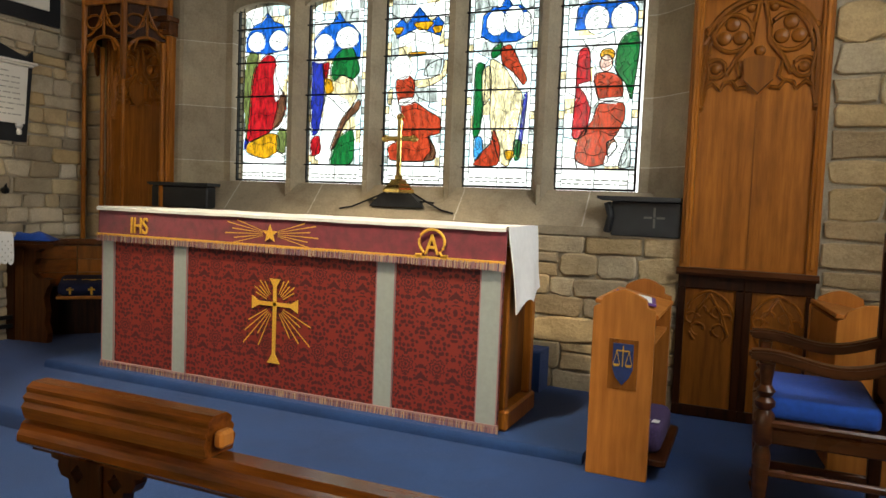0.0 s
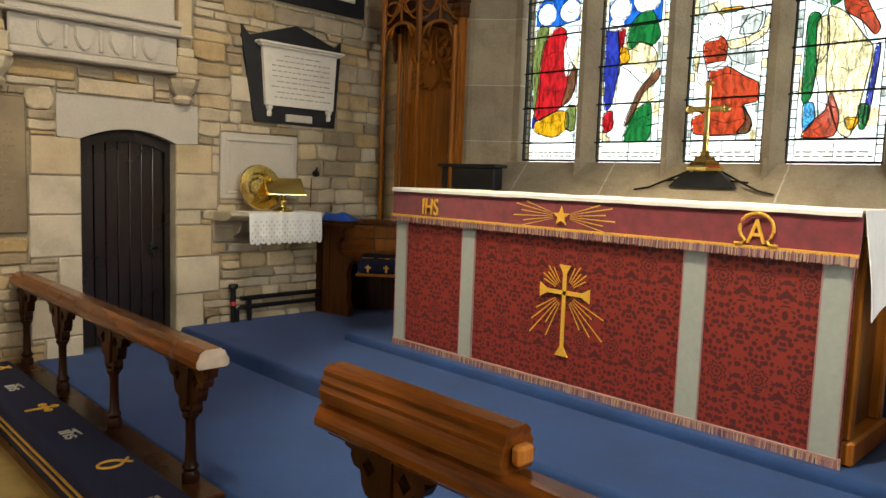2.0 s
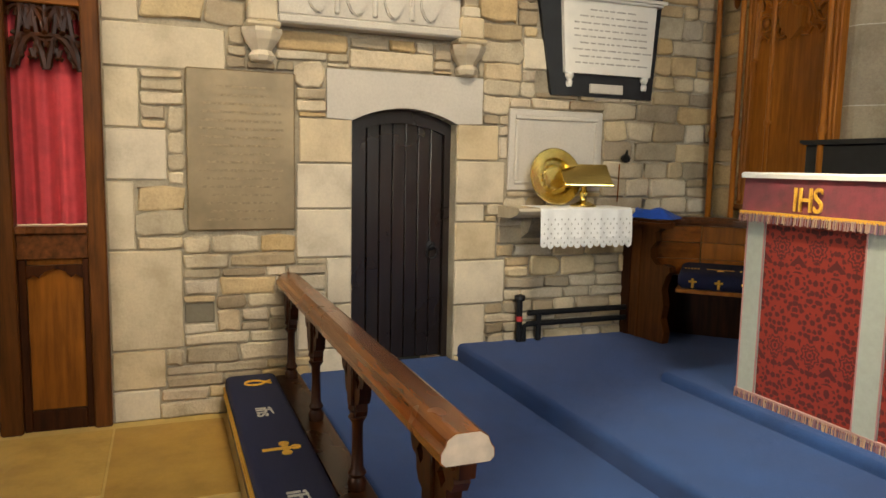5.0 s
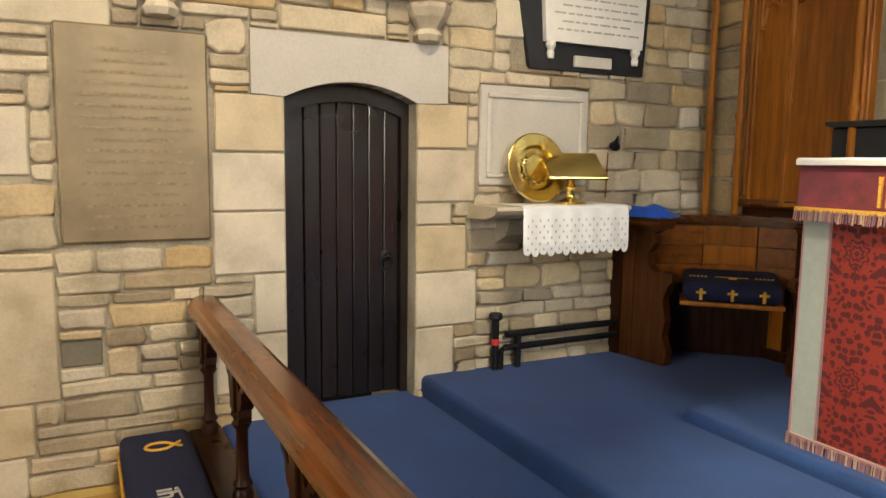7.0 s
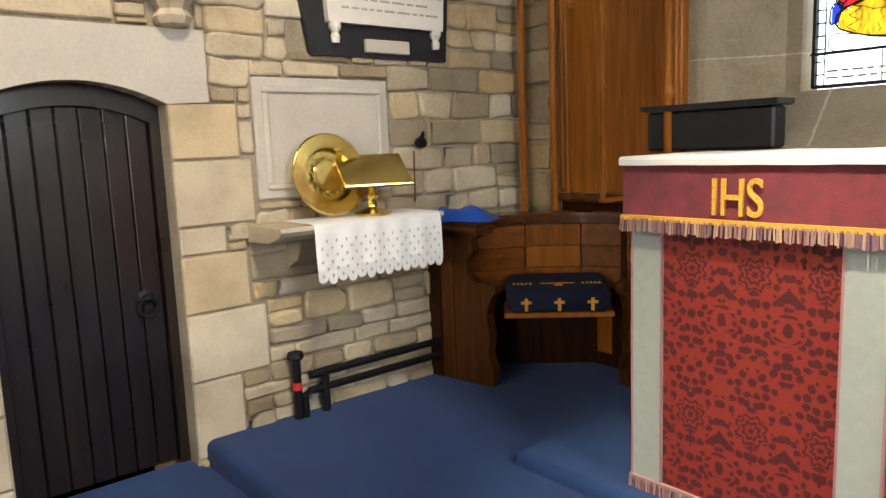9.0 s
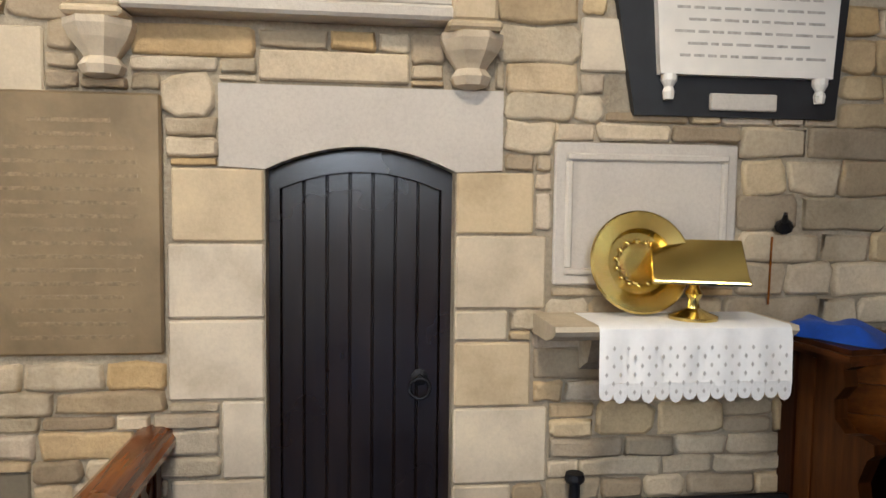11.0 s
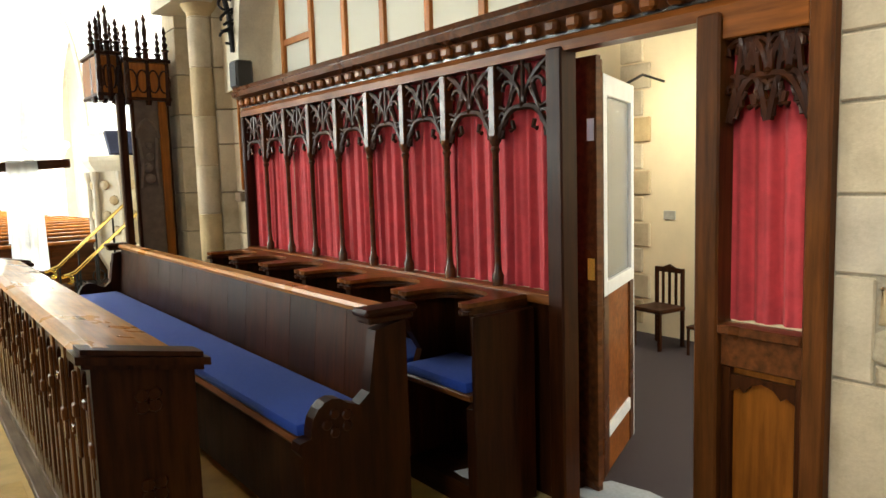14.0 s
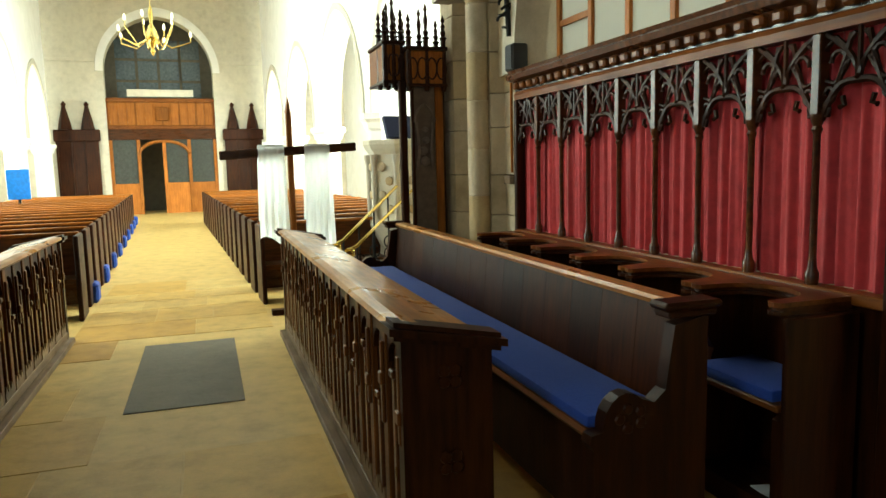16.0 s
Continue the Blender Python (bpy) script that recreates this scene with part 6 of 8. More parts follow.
def rail_profile():
    return [(RY - 0.055, 0.655), (RY - 0.065, 0.665), (RY - 0.065, 0.685), (RY - 0.055, 0.70), (RY - 0.05, 0.715), (RY - 0.03, 0.728), (RY + 0.03, 0.728), (RY + 0.05, 0.715), (RY + 0.055, 0.70), (RY + 0.065, 0.685), (RY + 0.065, 0.665), (RY + 0.055, 0.655)]


def bracket_post(x, t):
    bm = bmesh.new()
    lathe(bm, [(0.032, L1 - 0.01), (0.034, 0.21), (0.024, 0.225), (0.033, 0.24), (0.022, 0.26), (0.019, 0.36), (0.02, 0.42), (0.033, 0.44), (0.022, 0.455), (0.034, 0.47), (0.03, 0.49)], 12, (x, RY, 0))
    box(bm, x - 0.03, x + 0.03, RY - 0.03, RY + 0.03, 0.485, 0.655, bev=0.004)
    part("post", bm, DARKOAK, t, "turned post", True)
    for s in (-1, 1):
        bm = bmesh.new()
        edge = [(0.03, 0.445), (0.05, 0.455), (0.06, 0.475), (0.055, 0.50), (0.085, 0.51), (0.10, 0.535), (0.105, 0.57), (0.135, 0.575), (0.15, 0.60), (0.145, 0.615), (0.175, 0.62), (0.18, 0.655), (0.072, 0.655)]
        hole = [(0.072 + 0.022 * math.sin(2 * math.pi * q / 12) * (1 + 0.25 * math.cos(8 * math.pi * q / 12)), 0.588 + 0.024 * math.cos(2 * math.pi * q / 12) * (1 + 0.25 * math.cos(8 * math.pi * q / 12))) for q in range(13)]
        pts = [(x + s * a_, b_) for a_, b_ in edge + hole + [(0.0705, 0.655), (0.03, 0.655)]]
        prism(bm, pts, "y", RY - 0.02, RY + 0.02)
        part("bracket", bm, DARKOAK, t, "pierced shaped bracket")


def rail(x0, x1, posts, label, pale_end):
    t = thing("communion_rail", label, "railing", "communion rails")
    bm = bmesh.new()
    prism(bm, rail_profile(), "x", x0, x1)
    hand = part("handrail", bm, RAILOAK, t, "polished moulded handrail")
    bm = bmesh.new()
    prism(bm, [(RY - 0.03, 0.635), (RY + 0.03, 0.635), (RY + 0.03, 0.655), (RY - 0.03, 0.655)], "x", x0 + 0.02, x1 - 0.02)
    part("under_rail", bm, DARKOAK_X, t)
    for x in posts:
        bracket_post(x, t)
    part("sole_plate", boxes((x0, x1, RY - 0.075, RY + 0.055, 0.0, L1 + 0.004), bev=0.006), DARKOAK_X, t)
    if pale_end:
        bm = bmesh.new()
        prism(bm, [(RY + (y - RY) * 0.95, 0.69 + (z - 0.69) * 0.95) for y, z in rail_profile()], "x", pale_end, pale_end + 0.003)
        part("worn_end", bm, plain_mat("pale end grain", (0.55, 0.44, 0.33), 0.6), hand, "pale worn end grain")
    return t


rail(XN, -3.385, (-5.70, -5.05, -4.33, -3.56), "dark oak communion rail on turned posts", -3.385)
r2 = rail(-2.66, 0.24, (-2.40, -1.5, -0.6), "dark oak communion rail with a sliding bar on top", 0)
bm = bmesh.new()
prof = [(RY - 0.07, 0.729), (RY - 0.08, 0.75), (RY - 0.085, 0.765), (RY - 0.07, 0.778), (RY - 0.078, 0.792), (RY - 0.06, 0.804), (RY - 0.062, 0.818), (RY - 0.035, 0.832), (RY + 0.035, 0.832), (RY + 0.062, 0.818), (RY + 0.06, 0.804), (RY + 0.078, 0.792), (RY + 0.07, 0.778), (RY + 0.085, 0.765), (RY + 0.08, 0.75), (RY + 0.07, 0.729)]
prism(bm, [(RY + (y - RY) * 0.70, z) for y, z in prof], "x", -2.65, -1.985)
part("sliding_bar", bm, RAILOAK, r2, "moulded sliding bar")
bm = bmesh.new()
box(bm, -1.985, -1.955, RY - 0.028, RY + 0.024, 0.75, 0.795, bev=0.008)
part("tenon", bm, PALEOAK, r2, "worn end of the bar")

# ---- kneeler along the rail ----
kn = thing("rail_kneeler", "long navy needlework kneeler with gold emblems beside the rail", "kneeler")
bm = bmesh.new()
box(bm, -5.70, -3.25, 1.325, 1.575, 0.05, 0.222, bev=0.03, seg=3)
pad = part("cushion", bm, NAVY, kn, "", True)
part("plinth", boxes((-5.68, -3.27, 1.335, 1.57, 0.0, 0.05)), DARKOAK_X, kn)
bm = bmesh.new()
tube(bm, [(-5.70, 1.322, 0.12), (-3.25, 1.322, 0.12)], 0.006, 6)
tube(bm, [(-5.70, 1.322, 0.155), (-3.25, 1.322, 0.155)], 0.006, 6)
part("piping", bm, GILT, pad, "gold braid edging")
zt = 0.2235
SILVER = plain_mat("silver stitching", (0.45, 0.42, 0.36), 0.7, 0, 0.3, 90, 0.4)
emblem = 0
x = -5.52
while x < -3.3:
    bm = bmesh.new()
    c = Vector((x, 1.45, zt))
    kind = emblem % 4
    if kind == 0:         # fish, its tail to the rail
        tube(bm, [c + Vector((0.035 * math.sin(t), -0.045 * math.cos(t), 0)) for t in [radians(-150 + 300 * i / 18) for i in range(19)]], 0.006, 6)
        tube(bm, [c + Vector((-0.02, 0.037, 0)), c + Vector((0.025, 0.078, 0))], 0.006, 6)
        tube(bm, [c + Vector((0.02, 0.037, 0)), c + Vector((-0.025, 0.078, 0))], 0.006, 6)
        m_, nm = GILT, "stitched_fish"
    elif kind in (1, 3):  # monogram
        ob = lettering("ihs", 0, 0, 0.10, 0, pad, SILVER, "stitched_monogram", depth=0.002, font_scale=1.1)
        ob.matrix_world = pose(c.x, c.y - 0.04, zt, 0, 0, 0) @ Matrix.Diagonal((1.1, 1, 1, 1))
        tube(bm, [c + Vector((-0.05, 0.022, 0)), c + Vector((0.03, 0.028, 0))], 0.004, 6)
        m_, nm = SILVER, "stitched_stroke"
    else:                 # cross, its head to the rail
        box(bm, c.x - 0.010, c.x + 0.010, c.y - 0.07, c.y + 0.06, zt - 0.002, zt + 0.002)
        box(bm, c.x - 0.05, c.x + 0.05, c.y + 0.005, c.y + 0.028, zt - 0.0015, zt + 0.0025)
        for q in ((0, 0.055), (0.045, 0.016), (-0.045, 0.016)):
            lathe(bm, [(0.02, -0.002), (0.02, 0.003)], 10, (c.x + q[0], c.y + q[1], zt))
        m_, nm = GILT, "stitched_cross"
    part(nm, bm, m_, pad)
    emblem += 1
    x += 0.43

# ---- north screen with its curtains and doorway ----
screen = setting(thing("screen_north", "dark oak traceried screen with red curtains", "screen"), "dark oak traceried screen with red curtains behind it", "screen")
SZ, HZ = 0.99, 2.06            # sill and head of the bays
Y_DW, Y_DE = -0.325, 0.325     # doorway
Y_W = -3.90
BAY = (-0.41 - Y_W) / 9


def mullion(y, w=0.05):
    bm = bmesh.new()
    box(bm, XN - 0.03, XN + 0.028, y - w / 2, y + w / 2, 1.72, HZ, bev=0.006)
    lathe(bm, [(0.028, SZ), (0.03, SZ + 0.05), (0.02, SZ + 0.07), (0.016, SZ + 0.12), (0.016, 1.64), (0.024, 1.66), (0.018, 1.675), (0.028, 1.70), (0.03, 1.725)], 10, (XN + 0.005, y, 0))
    part("mullion", bm, DARKOAK_X, screen, "turned mullion shaft", True)


def bay_tracery(y0, y1):
    """Pierced ogee head: two curling ribs, cusps and daggers."""
    bm = bmesh.new()
    c, h = (y0 + y1) / 2, (y1 - y0) / 2

    def rib(pts, r=0.011):
        tube(bm, [(XN, y, z) for y, z in pts], r, 6)
    for s in (-1, 1):
        rib([(c + s * h * (1 - t) ** 0.8, 1.70 + 0.15 * t + 0.05 * math.sin(math.pi * t)) for t in [i / 8 for i in range(9)]], 0.016)
        rib([(c + s * h * (0.02 + 0.9 * t * t), 1.86 + 0.19 * t) for t in [i / 7 for i in range(8)]], 0.014)
        rib([(c + s * h * (0.98 - 0.75 * t), 1.76 + 0.28 * t * t) for t in [i / 7 for i in range(8)]], 0.013)
        rib([(c + s * (h * 0.55 + 0.04 * math.cos(t)), 1.93 + 0.045 * math.sin(t)) for t in [i * 0.63 for i in range(8)]], 0.012)
        rib([(c + s * (h * 0.78 + 0.025 * math.cos(t)), 1.80 + 0.03 * math.sin(t)) for t in [i * 0.63 for i in range(8)]], 0.011)
        rib([(c + s * (h * 0.42), 1.79), (c + s * h * 0.36, 1.755), (c + s * h * 0.5, 1.745)], 0.012)
        rib([(c + s * h * 0.95, 1.99), (c + s * h * 0.62, 2.03), (c + s * h * 0.35, 1.99), (c + s * h * 0.12, 2.04)], 0.011)
        rib([(c + s * h * 0.9, 1.86), (c + s * h * 0.66, 1.845), (c + s * h * 0.45, 1.88), (c + s * h * 0.2, 1.95)], 0.010)
        rib([(c + s * h * 0.97, 1.72), (c + s * h * 0.80, 1.715), (c + s * h * 0.78, 1.75)], 0.010)
    rib([(c, 1.84), (c, HZ)], 0.012)
    lathe(bm, [(0.004, -0.02), (0.018, 0), (0.004, 0.02)], 8, (XN + 0.005, c, 1.86))
    part("tracery", bm, DARKOAK, screen, "pierced tracery head", True)


def curtain(y0, y1, z0, z1, seed):
    bm = bmesh.new()
    n = 64
    rows = []
    rng = random.Random(seed)
    ph = [rng.uniform(0, 6) for _ in range(3)]
    for z in (z1, (z0 * 0.4 + z1 * 0.6), z0 + 0.06, z0):
        row = []
        for i in range(n + 1):
            y = y0 + (y1 - y0) * i / n
            a = 0.015 * math.sin(62 * y + ph[0] + 1.2 * math.sin(9 * y)) + 0.008 * math.sin(121 * y + ph[1] + z) + 0.004 * math.sin(23 * y + ph[2])
            row.append(bm.verts.new((XN - 0.055 + a * (0.6 + 0.4 * (z1 - z) / (z1 - z0)), y + 0.003 * math.sin(6 * z), z)))
        rows.append(row)
    for r0, r1 in zip(rows, rows[1:]):
        for i in range(n):
            bm.faces.new((r0[i], r1[i], r1[i + 1], r0[i + 1]))
    part("curtain", bm, CURTAIN, screen, "pleated red curtain", True)


ys = [Y_W + BAY * i for i in range(10)]
for i, y in enumerate(ys[1:-1]):
    mullion(y)
for i, (a, b) in enumerate(zip(ys, ys[1:])):
    bay_tracery(a + 0.015, b - 0.015)
    curtain(a - 0.012, b + 0.012, SZ, HZ, i)
part("west_post", boxes((XN - 0.05, XN + 0.03, Y_W - 0.03, Y_W + 0.03, 0, HZ), bev=0.008), DARKOAK, screen)
part("door_post", boxes((XN - 0.06, XN + 0.045, -0.42, Y_DW, 0, HZ + 0.02), bev=0.008), DARKOAK, screen)
part("door_post", boxes((XN - 0.06, XN + 0.045, Y_DE, 0.42, 0, HZ + 0.02), bev=0.008), POSTOAK, screen)
part("east_post", boxes((XN - 0.06, XN + 0.04, 0.72, 0.80, 0, HZ + 0.02), bev=0.008), POSTOAK, screen)
part("sill_rail", boxes((XN - 0.05, XN + 0.04, Y_W, -0.41, SZ - 0.05, SZ), bev=0.006), MIDOAK_Y, screen)
part("dado", boxes((XN - 0.05, XN - 0.01, Y_W, -0.41, 0, SZ - 0.05)), DARKOAK, screen)
curtain(0.40, 0.74, SZ, HZ - 0.04, 31)
bay_tracery(0.435, 0.715)
bay_tracery(0.435, 0.572)
bay_tracery(0.578, 0.715)
part("panel_sill", boxes((XN - 0.05, XN + 0.045, 0.42, 0.72, 0.95, 0.985), (XN - 0.04, XN + 0.02, 0.42, 0.72, 0.83, 0.95), bev=0.005), DARKOAK_X, screen)
part("panel_head", boxes((XN - 0.05, XN + 0.03, 0.42, 0.72, 1.985, HZ + 0.02), bev=0.005), MIDOAK_Y, screen)
part("lower_panel", boxes((XN - 0.04, XN - 0.015, 0.42, 0.72, 0.0, 0.83)), MIDOAK, screen)
part("panel_stile", boxes((XN - 0.03, XN + 0.01, 0.42, 0.455, 0.0, 0.83), (XN - 0.03, XN + 0.01, 0.69, 0.72, 0.0, 0.83), (XN - 0.03, XN + 0.01, 0.455, 0.69, 0.0, 0.1), bev=0.004), DARKOAK, screen)
bm = bmesh.new()
prism(bm, [(0.455, 0.80), (0.69, 0.80), (0.69, 0.735), (0.66, 0.755), (0.64, 0.74), (0.615, 0.77), (0.572, 0.785), (0.53, 0.77), (0.505, 0.74), (0.485, 0.755), (0.455, 0.735)], "x", XN - 0.02, XN + 0.005)
part("cusped_edge", bm, DARKOAK, screen)
# head beam with its carved bosses
bm = bmesh.new()
prism(bm, [(XN - 0.06, 2.06), (XN + 0.03, 2.06), (XN + 0.035, 2.10), (XN + 0.02, 2.125), (XN - 0.06, 2.125)], "y", Y_W, 0.80)
part("head_beam", bm, MIDOAK_Y, screen)
bm = bmesh.new()
prism(bm, [(XN - 0.06, 2.125), (XN + 0.01, 2.125), (XN + 0.035, 2.20), (XN + 0.09, 2.215), (XN + 0.10, 2.25), (XN + 0.075, 2.265), (XN + 0.085, 2.29), (XN - 0.06, 2.295)], "y", Y_W - 0.02, 0.82)
part("cornice", bm, DARKOAK_X, screen, "moulded cornice")
n = 38
for i in range(n):
    y = Y_W + (0.80 - Y_W) * (i + 0.5) / n
    bm = bmesh.new()
    box(bm, XN + 0.012, XN + 0.062, y - 0.035, y + 0.035, 2.138, 2.196, bev=0.014)
    part("carved_boss", bm, MIDOAK_Y, screen, "carved square boss")
# door's black oak reused: the shade between the bosses as a near-black strip
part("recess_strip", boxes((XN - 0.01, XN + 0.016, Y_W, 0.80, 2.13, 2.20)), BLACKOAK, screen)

# open glazed door leaf
leaf = setting(thing("door_2", "half-glazed door standing open into the chapel", "door"), "half-glazed white and oak door standing open into the chapel", "door")
WHITEPAINT = plain_mat("white gloss paint", (0.78, 0.80, 0.84), 0.3, 0, 0.05, 8, 0.03)
bm = boxes((0, 0.07, -0.022, 0.022, 0.93, 2.0), (0.60, 0.66, -0.022, 0.022, 0.93, 2.0), (0.07, 0.60, -0.022, 0.022, 1.90, 2.0), (0.07, 0.60, -0.022, 0.022, 0.93, 1.0), bev=0.004)
upper = part("upper_frame", bm, WHITEPAINT, leaf, "white painted glazing frame")
part("lower_stile", boxes((0.0, 0.09, -0.022, 0.022, 0.02, 0.928), (0.56, 0.645, -0.022, 0.022, 0.02, 0.928), bev=0.004), DARKOAK_X, leaf)
part("edge_lipping", boxes((0.646, 0.66, -0.022, 0.022, 0.02, 0.928)), WHITEPAINT, leaf, "white painted edge")
part("lower_panel", boxes((0.09, 0.56, -0.012, 0.012, 0.27, 0.93)), MIDOAK_Y, leaf)
part("kick_rail", boxes((0.09, 0.56, -0.024, 0.024, 0.20, 0.27), bev=0.004), WHITEPAINT, leaf, "pale kick rail")
part("kick_board", boxes((0.09, 0.56, -0.016, 0.016, 0.02, 0.20)), MIDOAK_Y, leaf)
# clear pane: the bright reflection on it is put into a pale grey base
fm = bpy.data.materials.new("pale door glass")
fm.use_nodes = True
fm.node_tree.nodes["Principled BSDF"].inputs["Base Color"].default_value = (0.62, 0.66, 0.70, 1)
fm.node_tree.nodes["Principled BSDF"].inputs["Roughness"].default_value = 0.25
fm.node_tree.nodes["Principled BSDF"].inputs["Transmission Weight"].default_value = 0.75
part("pane", boxes((0.07, 0.60, -0.003, 0.003, 1.0, 1.90)), fm, upper, "glass pane with its reflection in the pale colour")
part("edge_strip", boxes((-0.012, 0.0, -0.022, 0.022, 0.02, 2.0)), DARKOAK_X, leaf)
leaf.matrix_basis = pose(-6.10, -0.425, 0.0, 0, 0, 205.5)
part("jamb_lining", boxes((XN - 0.32, XN - 0.20, -0.475, -0.40, 0, HZ), bev=0.004), DARKOAK_X, screen, "oak door lining")
part("jamb_edge", boxes((XN - 0.215, XN - 0.18, -0.452, -0.322, 0.0, HZ), bev=0.003), DARKOAK_X, screen, "oak hinge stile")
part("white_strip", boxes((XN - 0.215, XN - 0.20, -0.53, -0.456, 0.93, HZ), bev=0.002), WHITEPAINT, screen, "white painted strip")
part("dark_infill", boxes((XN - 0.215, XN - 0.20, -0.53, -0.456, 0.0, 0.93), bev=0.002), DARKOAK, screen)
mt = thing("door_mat", "pale blue grey mat inside the chapel doorway", "mat")
bm = bmesh.new()
prism(bm, [(-5.86, -0.40), (-5.86, 0.30), (-6.02, 0.24), (-6.12, 0.05), (-6.14, -0.16), (-6.10, -0.36), (-6.0, -0.40)], "z", 0.012, 0.026)
part("mat", bm, plain_mat("pale blue grey wool", (0.42, 0.46, 0.52), 0.9, 0, 0.12, 60, 0.4), mt)
for z, pm in ((1.04, GILT), (1.68, WHITEPAINT)):
    part("hinge_plate", boxes((XN - 0.1805, XN - 0.176, -0.375, -0.335, z, z + 0.1)), pm, screen, "small hinge plate")

# glazed oak partition in the arch over the screen
gz = setting(thing("window_2", "pale glazed oak partition filling the arch above the screen", "window"), "pale glazed oak partition filling the arch above the screen", "window")
GX = XN - 0.30
n = 9
for i in range(n + 1):
    y = -3.7 + 4.5 * i / n
    part("oak_post", boxes((GX - 0.03, GX + 0.03, y - 0.028, y + 0.028, 2.2, 4.6), bev=0.004), PALEOAK, gz)
for z in (2.62, 3.5):
    part("oak_rail", boxes((GX - 0.025, GX + 0.025, -3.7 if z > 3 else -3.7, -3.2 if z < 3 else 0.8, z, z + 0.05), bev=0.004), PALEOAK, gz)
m = bpy.data.materials.new("frosted glass")
m.use_nodes = True
nt = m.node_tree
nt.nodes.clear()
out, tl, tp, mx = nt.nodes.new("ShaderNodeOutputMaterial"), nt.nodes.new("ShaderNodeBsdfTranslucent"), nt.nodes.new("ShaderNodeBsdfDiffuse"), nt.nodes.new("ShaderNodeMixShader")
tl.inputs[0].default_value, tp.inputs[0].default_value = (0.92, 0.94, 0.92, 1), (0.8, 0.82, 0.8, 1)
mx.inputs[0].default_value = 0.3
nt.links.new(tl.outputs[0], mx.inputs[1])
nt.links.new(tp.outputs[0], mx.inputs[2])
nt.links.new(mx.outputs[0], out.inputs[0])
FROST = m
for i in range(n):
    y = -3.7 + 4.5 * i / n
    part("pane", boxes((GX - 0.004, GX + 0.004, y + 0.03, y + 0.47, 2.2, 4.6)), FROST, gz)

# ---- chapel beyond the screen ----
setting(part("wall_chapel_north", boxes((-9.1, -8.9, -4.6, 3.2, -0.1, 5.2)), CREAM), "cream plastered chapel wall", "wall")
for nm, yy, z0_ in (("wall_chapel_east", 3.0, -6.8), ("wall_chapel_west", -4.7, -7.0)):
    xl = -8.2 if yy > 0 else -8.7
    rows_ = ((-8.9, xl, -0.1, 5.2), (z0_, XN - 0.55, -0.1, 5.2), (xl, z0_, -0.1, 1.3), (xl, z0_, 3.5, 5.2))
    setting(part(nm, boxes(*[(a_, b_, yy, yy + 0.2, c_, d_) for a_, b_, c_, d_ in rows_]), CREAM), "cream plastered chapel wall with a window opening", "wall")
setting(part("floor_chapel", boxes((-10.5, XN - 0.04, -4.5, 0.80, 0.0, 0.012)), CHAPELCARPET), "mauve carpet of the side chapel", "carpet")
bm = bmesh.new()
for j in range(16):
    z = 0.1 + 0.24 * j
    box(bm, -8.9, -8.87, -2.52, -2.27 + 0.08 * (j % 2), z, z + 0.225, bev=0.01)
part("quoin", bm, DRESSED, wall_n, "stone quoins of the chapel wall")
lamp = thing("globe_lamp", "white glass globe wall lamp in the chapel", "lamp")
bm = bmesh.new()
lathe(bm, [(0.10 * math.sin(math.pi * i / 12) + 0.001, -0.10 * math.cos(math.pi * i / 12)) for i in range(13)], 20, (-8.3, -2.06, 2.12))
part("globe", bm, emit_mat("lit opal glass", (1.0, 0.86, 0.62), 3.0), lamp, "", True)
bm = bmesh.new()
tube(bm, [(-8.9, -2.06, 2.30), (-8.6, -2.06, 2.34), (-8.3, -2.06, 2.22)], 0.012, 6)
part("arm", bm, IRON, lamp)


def chapel_chair(m, first=None):
    t = thing("dining_chair", "dark wooden chair with a slatted back in the chapel", "chair", "chapel chairs")
    for x in (-0.2, 0.2):
        for y in (-0.2, 0.2):
            part("leg", boxes((x - 0.02, x + 0.02, y - 0.02, y + 0.02, 0.0, 0.46 if y < 0 else 0.95), bev=0.004), DARKOAK, t)
    part("seat", boxes((-0.23, 0.23, -0.23, 0.23, 0.45, 0.50), bev=0.012), DARKOAK, t)
    bm = bmesh.new()
    prism(bm, [(-0.22, 0.90), (-0.22, 0.96), (-0.1, 0.96), (0, 1.0), (0.1, 0.96), (0.22, 0.96), (0.22, 0.90)], "y", 0.185, 0.215)
    part("crest_rail", bm, DARKOAK, t)
    for x in (-0.1, 0, 0.1):
        part("slat", boxes((x - 0.02, x + 0.02, 0.193, 0.207, 0.5, 0.92), bev=0.003), DARKOAK, t)
    t.matrix_basis = m
    return t


c0 = chapel_chair(pose(-8.55, -1.86, 0.012, 0, 0, 84) @ Matrix.Scale(0.70, 4))
for q, (x, y) in enumerate(((-8.55, -1.40), (-8.5, -2.32))):
    copy_thing(c0, pose(x, y, 0.012, 0, 0, 86 + 8 * q) @ Matrix.Scale(0.70, 4))
sw = thing("wall_socket", "grey socket plate on the cream wall", "socket")
part("plate", boxes((-8.90, -8.885, -2.05, -1.93, 1.08, 1.16), bev=0.003), plain_mat("grey plastic", (0.4, 0.38, 0.34), 0.5), sw)

# ---- choir stalls ----


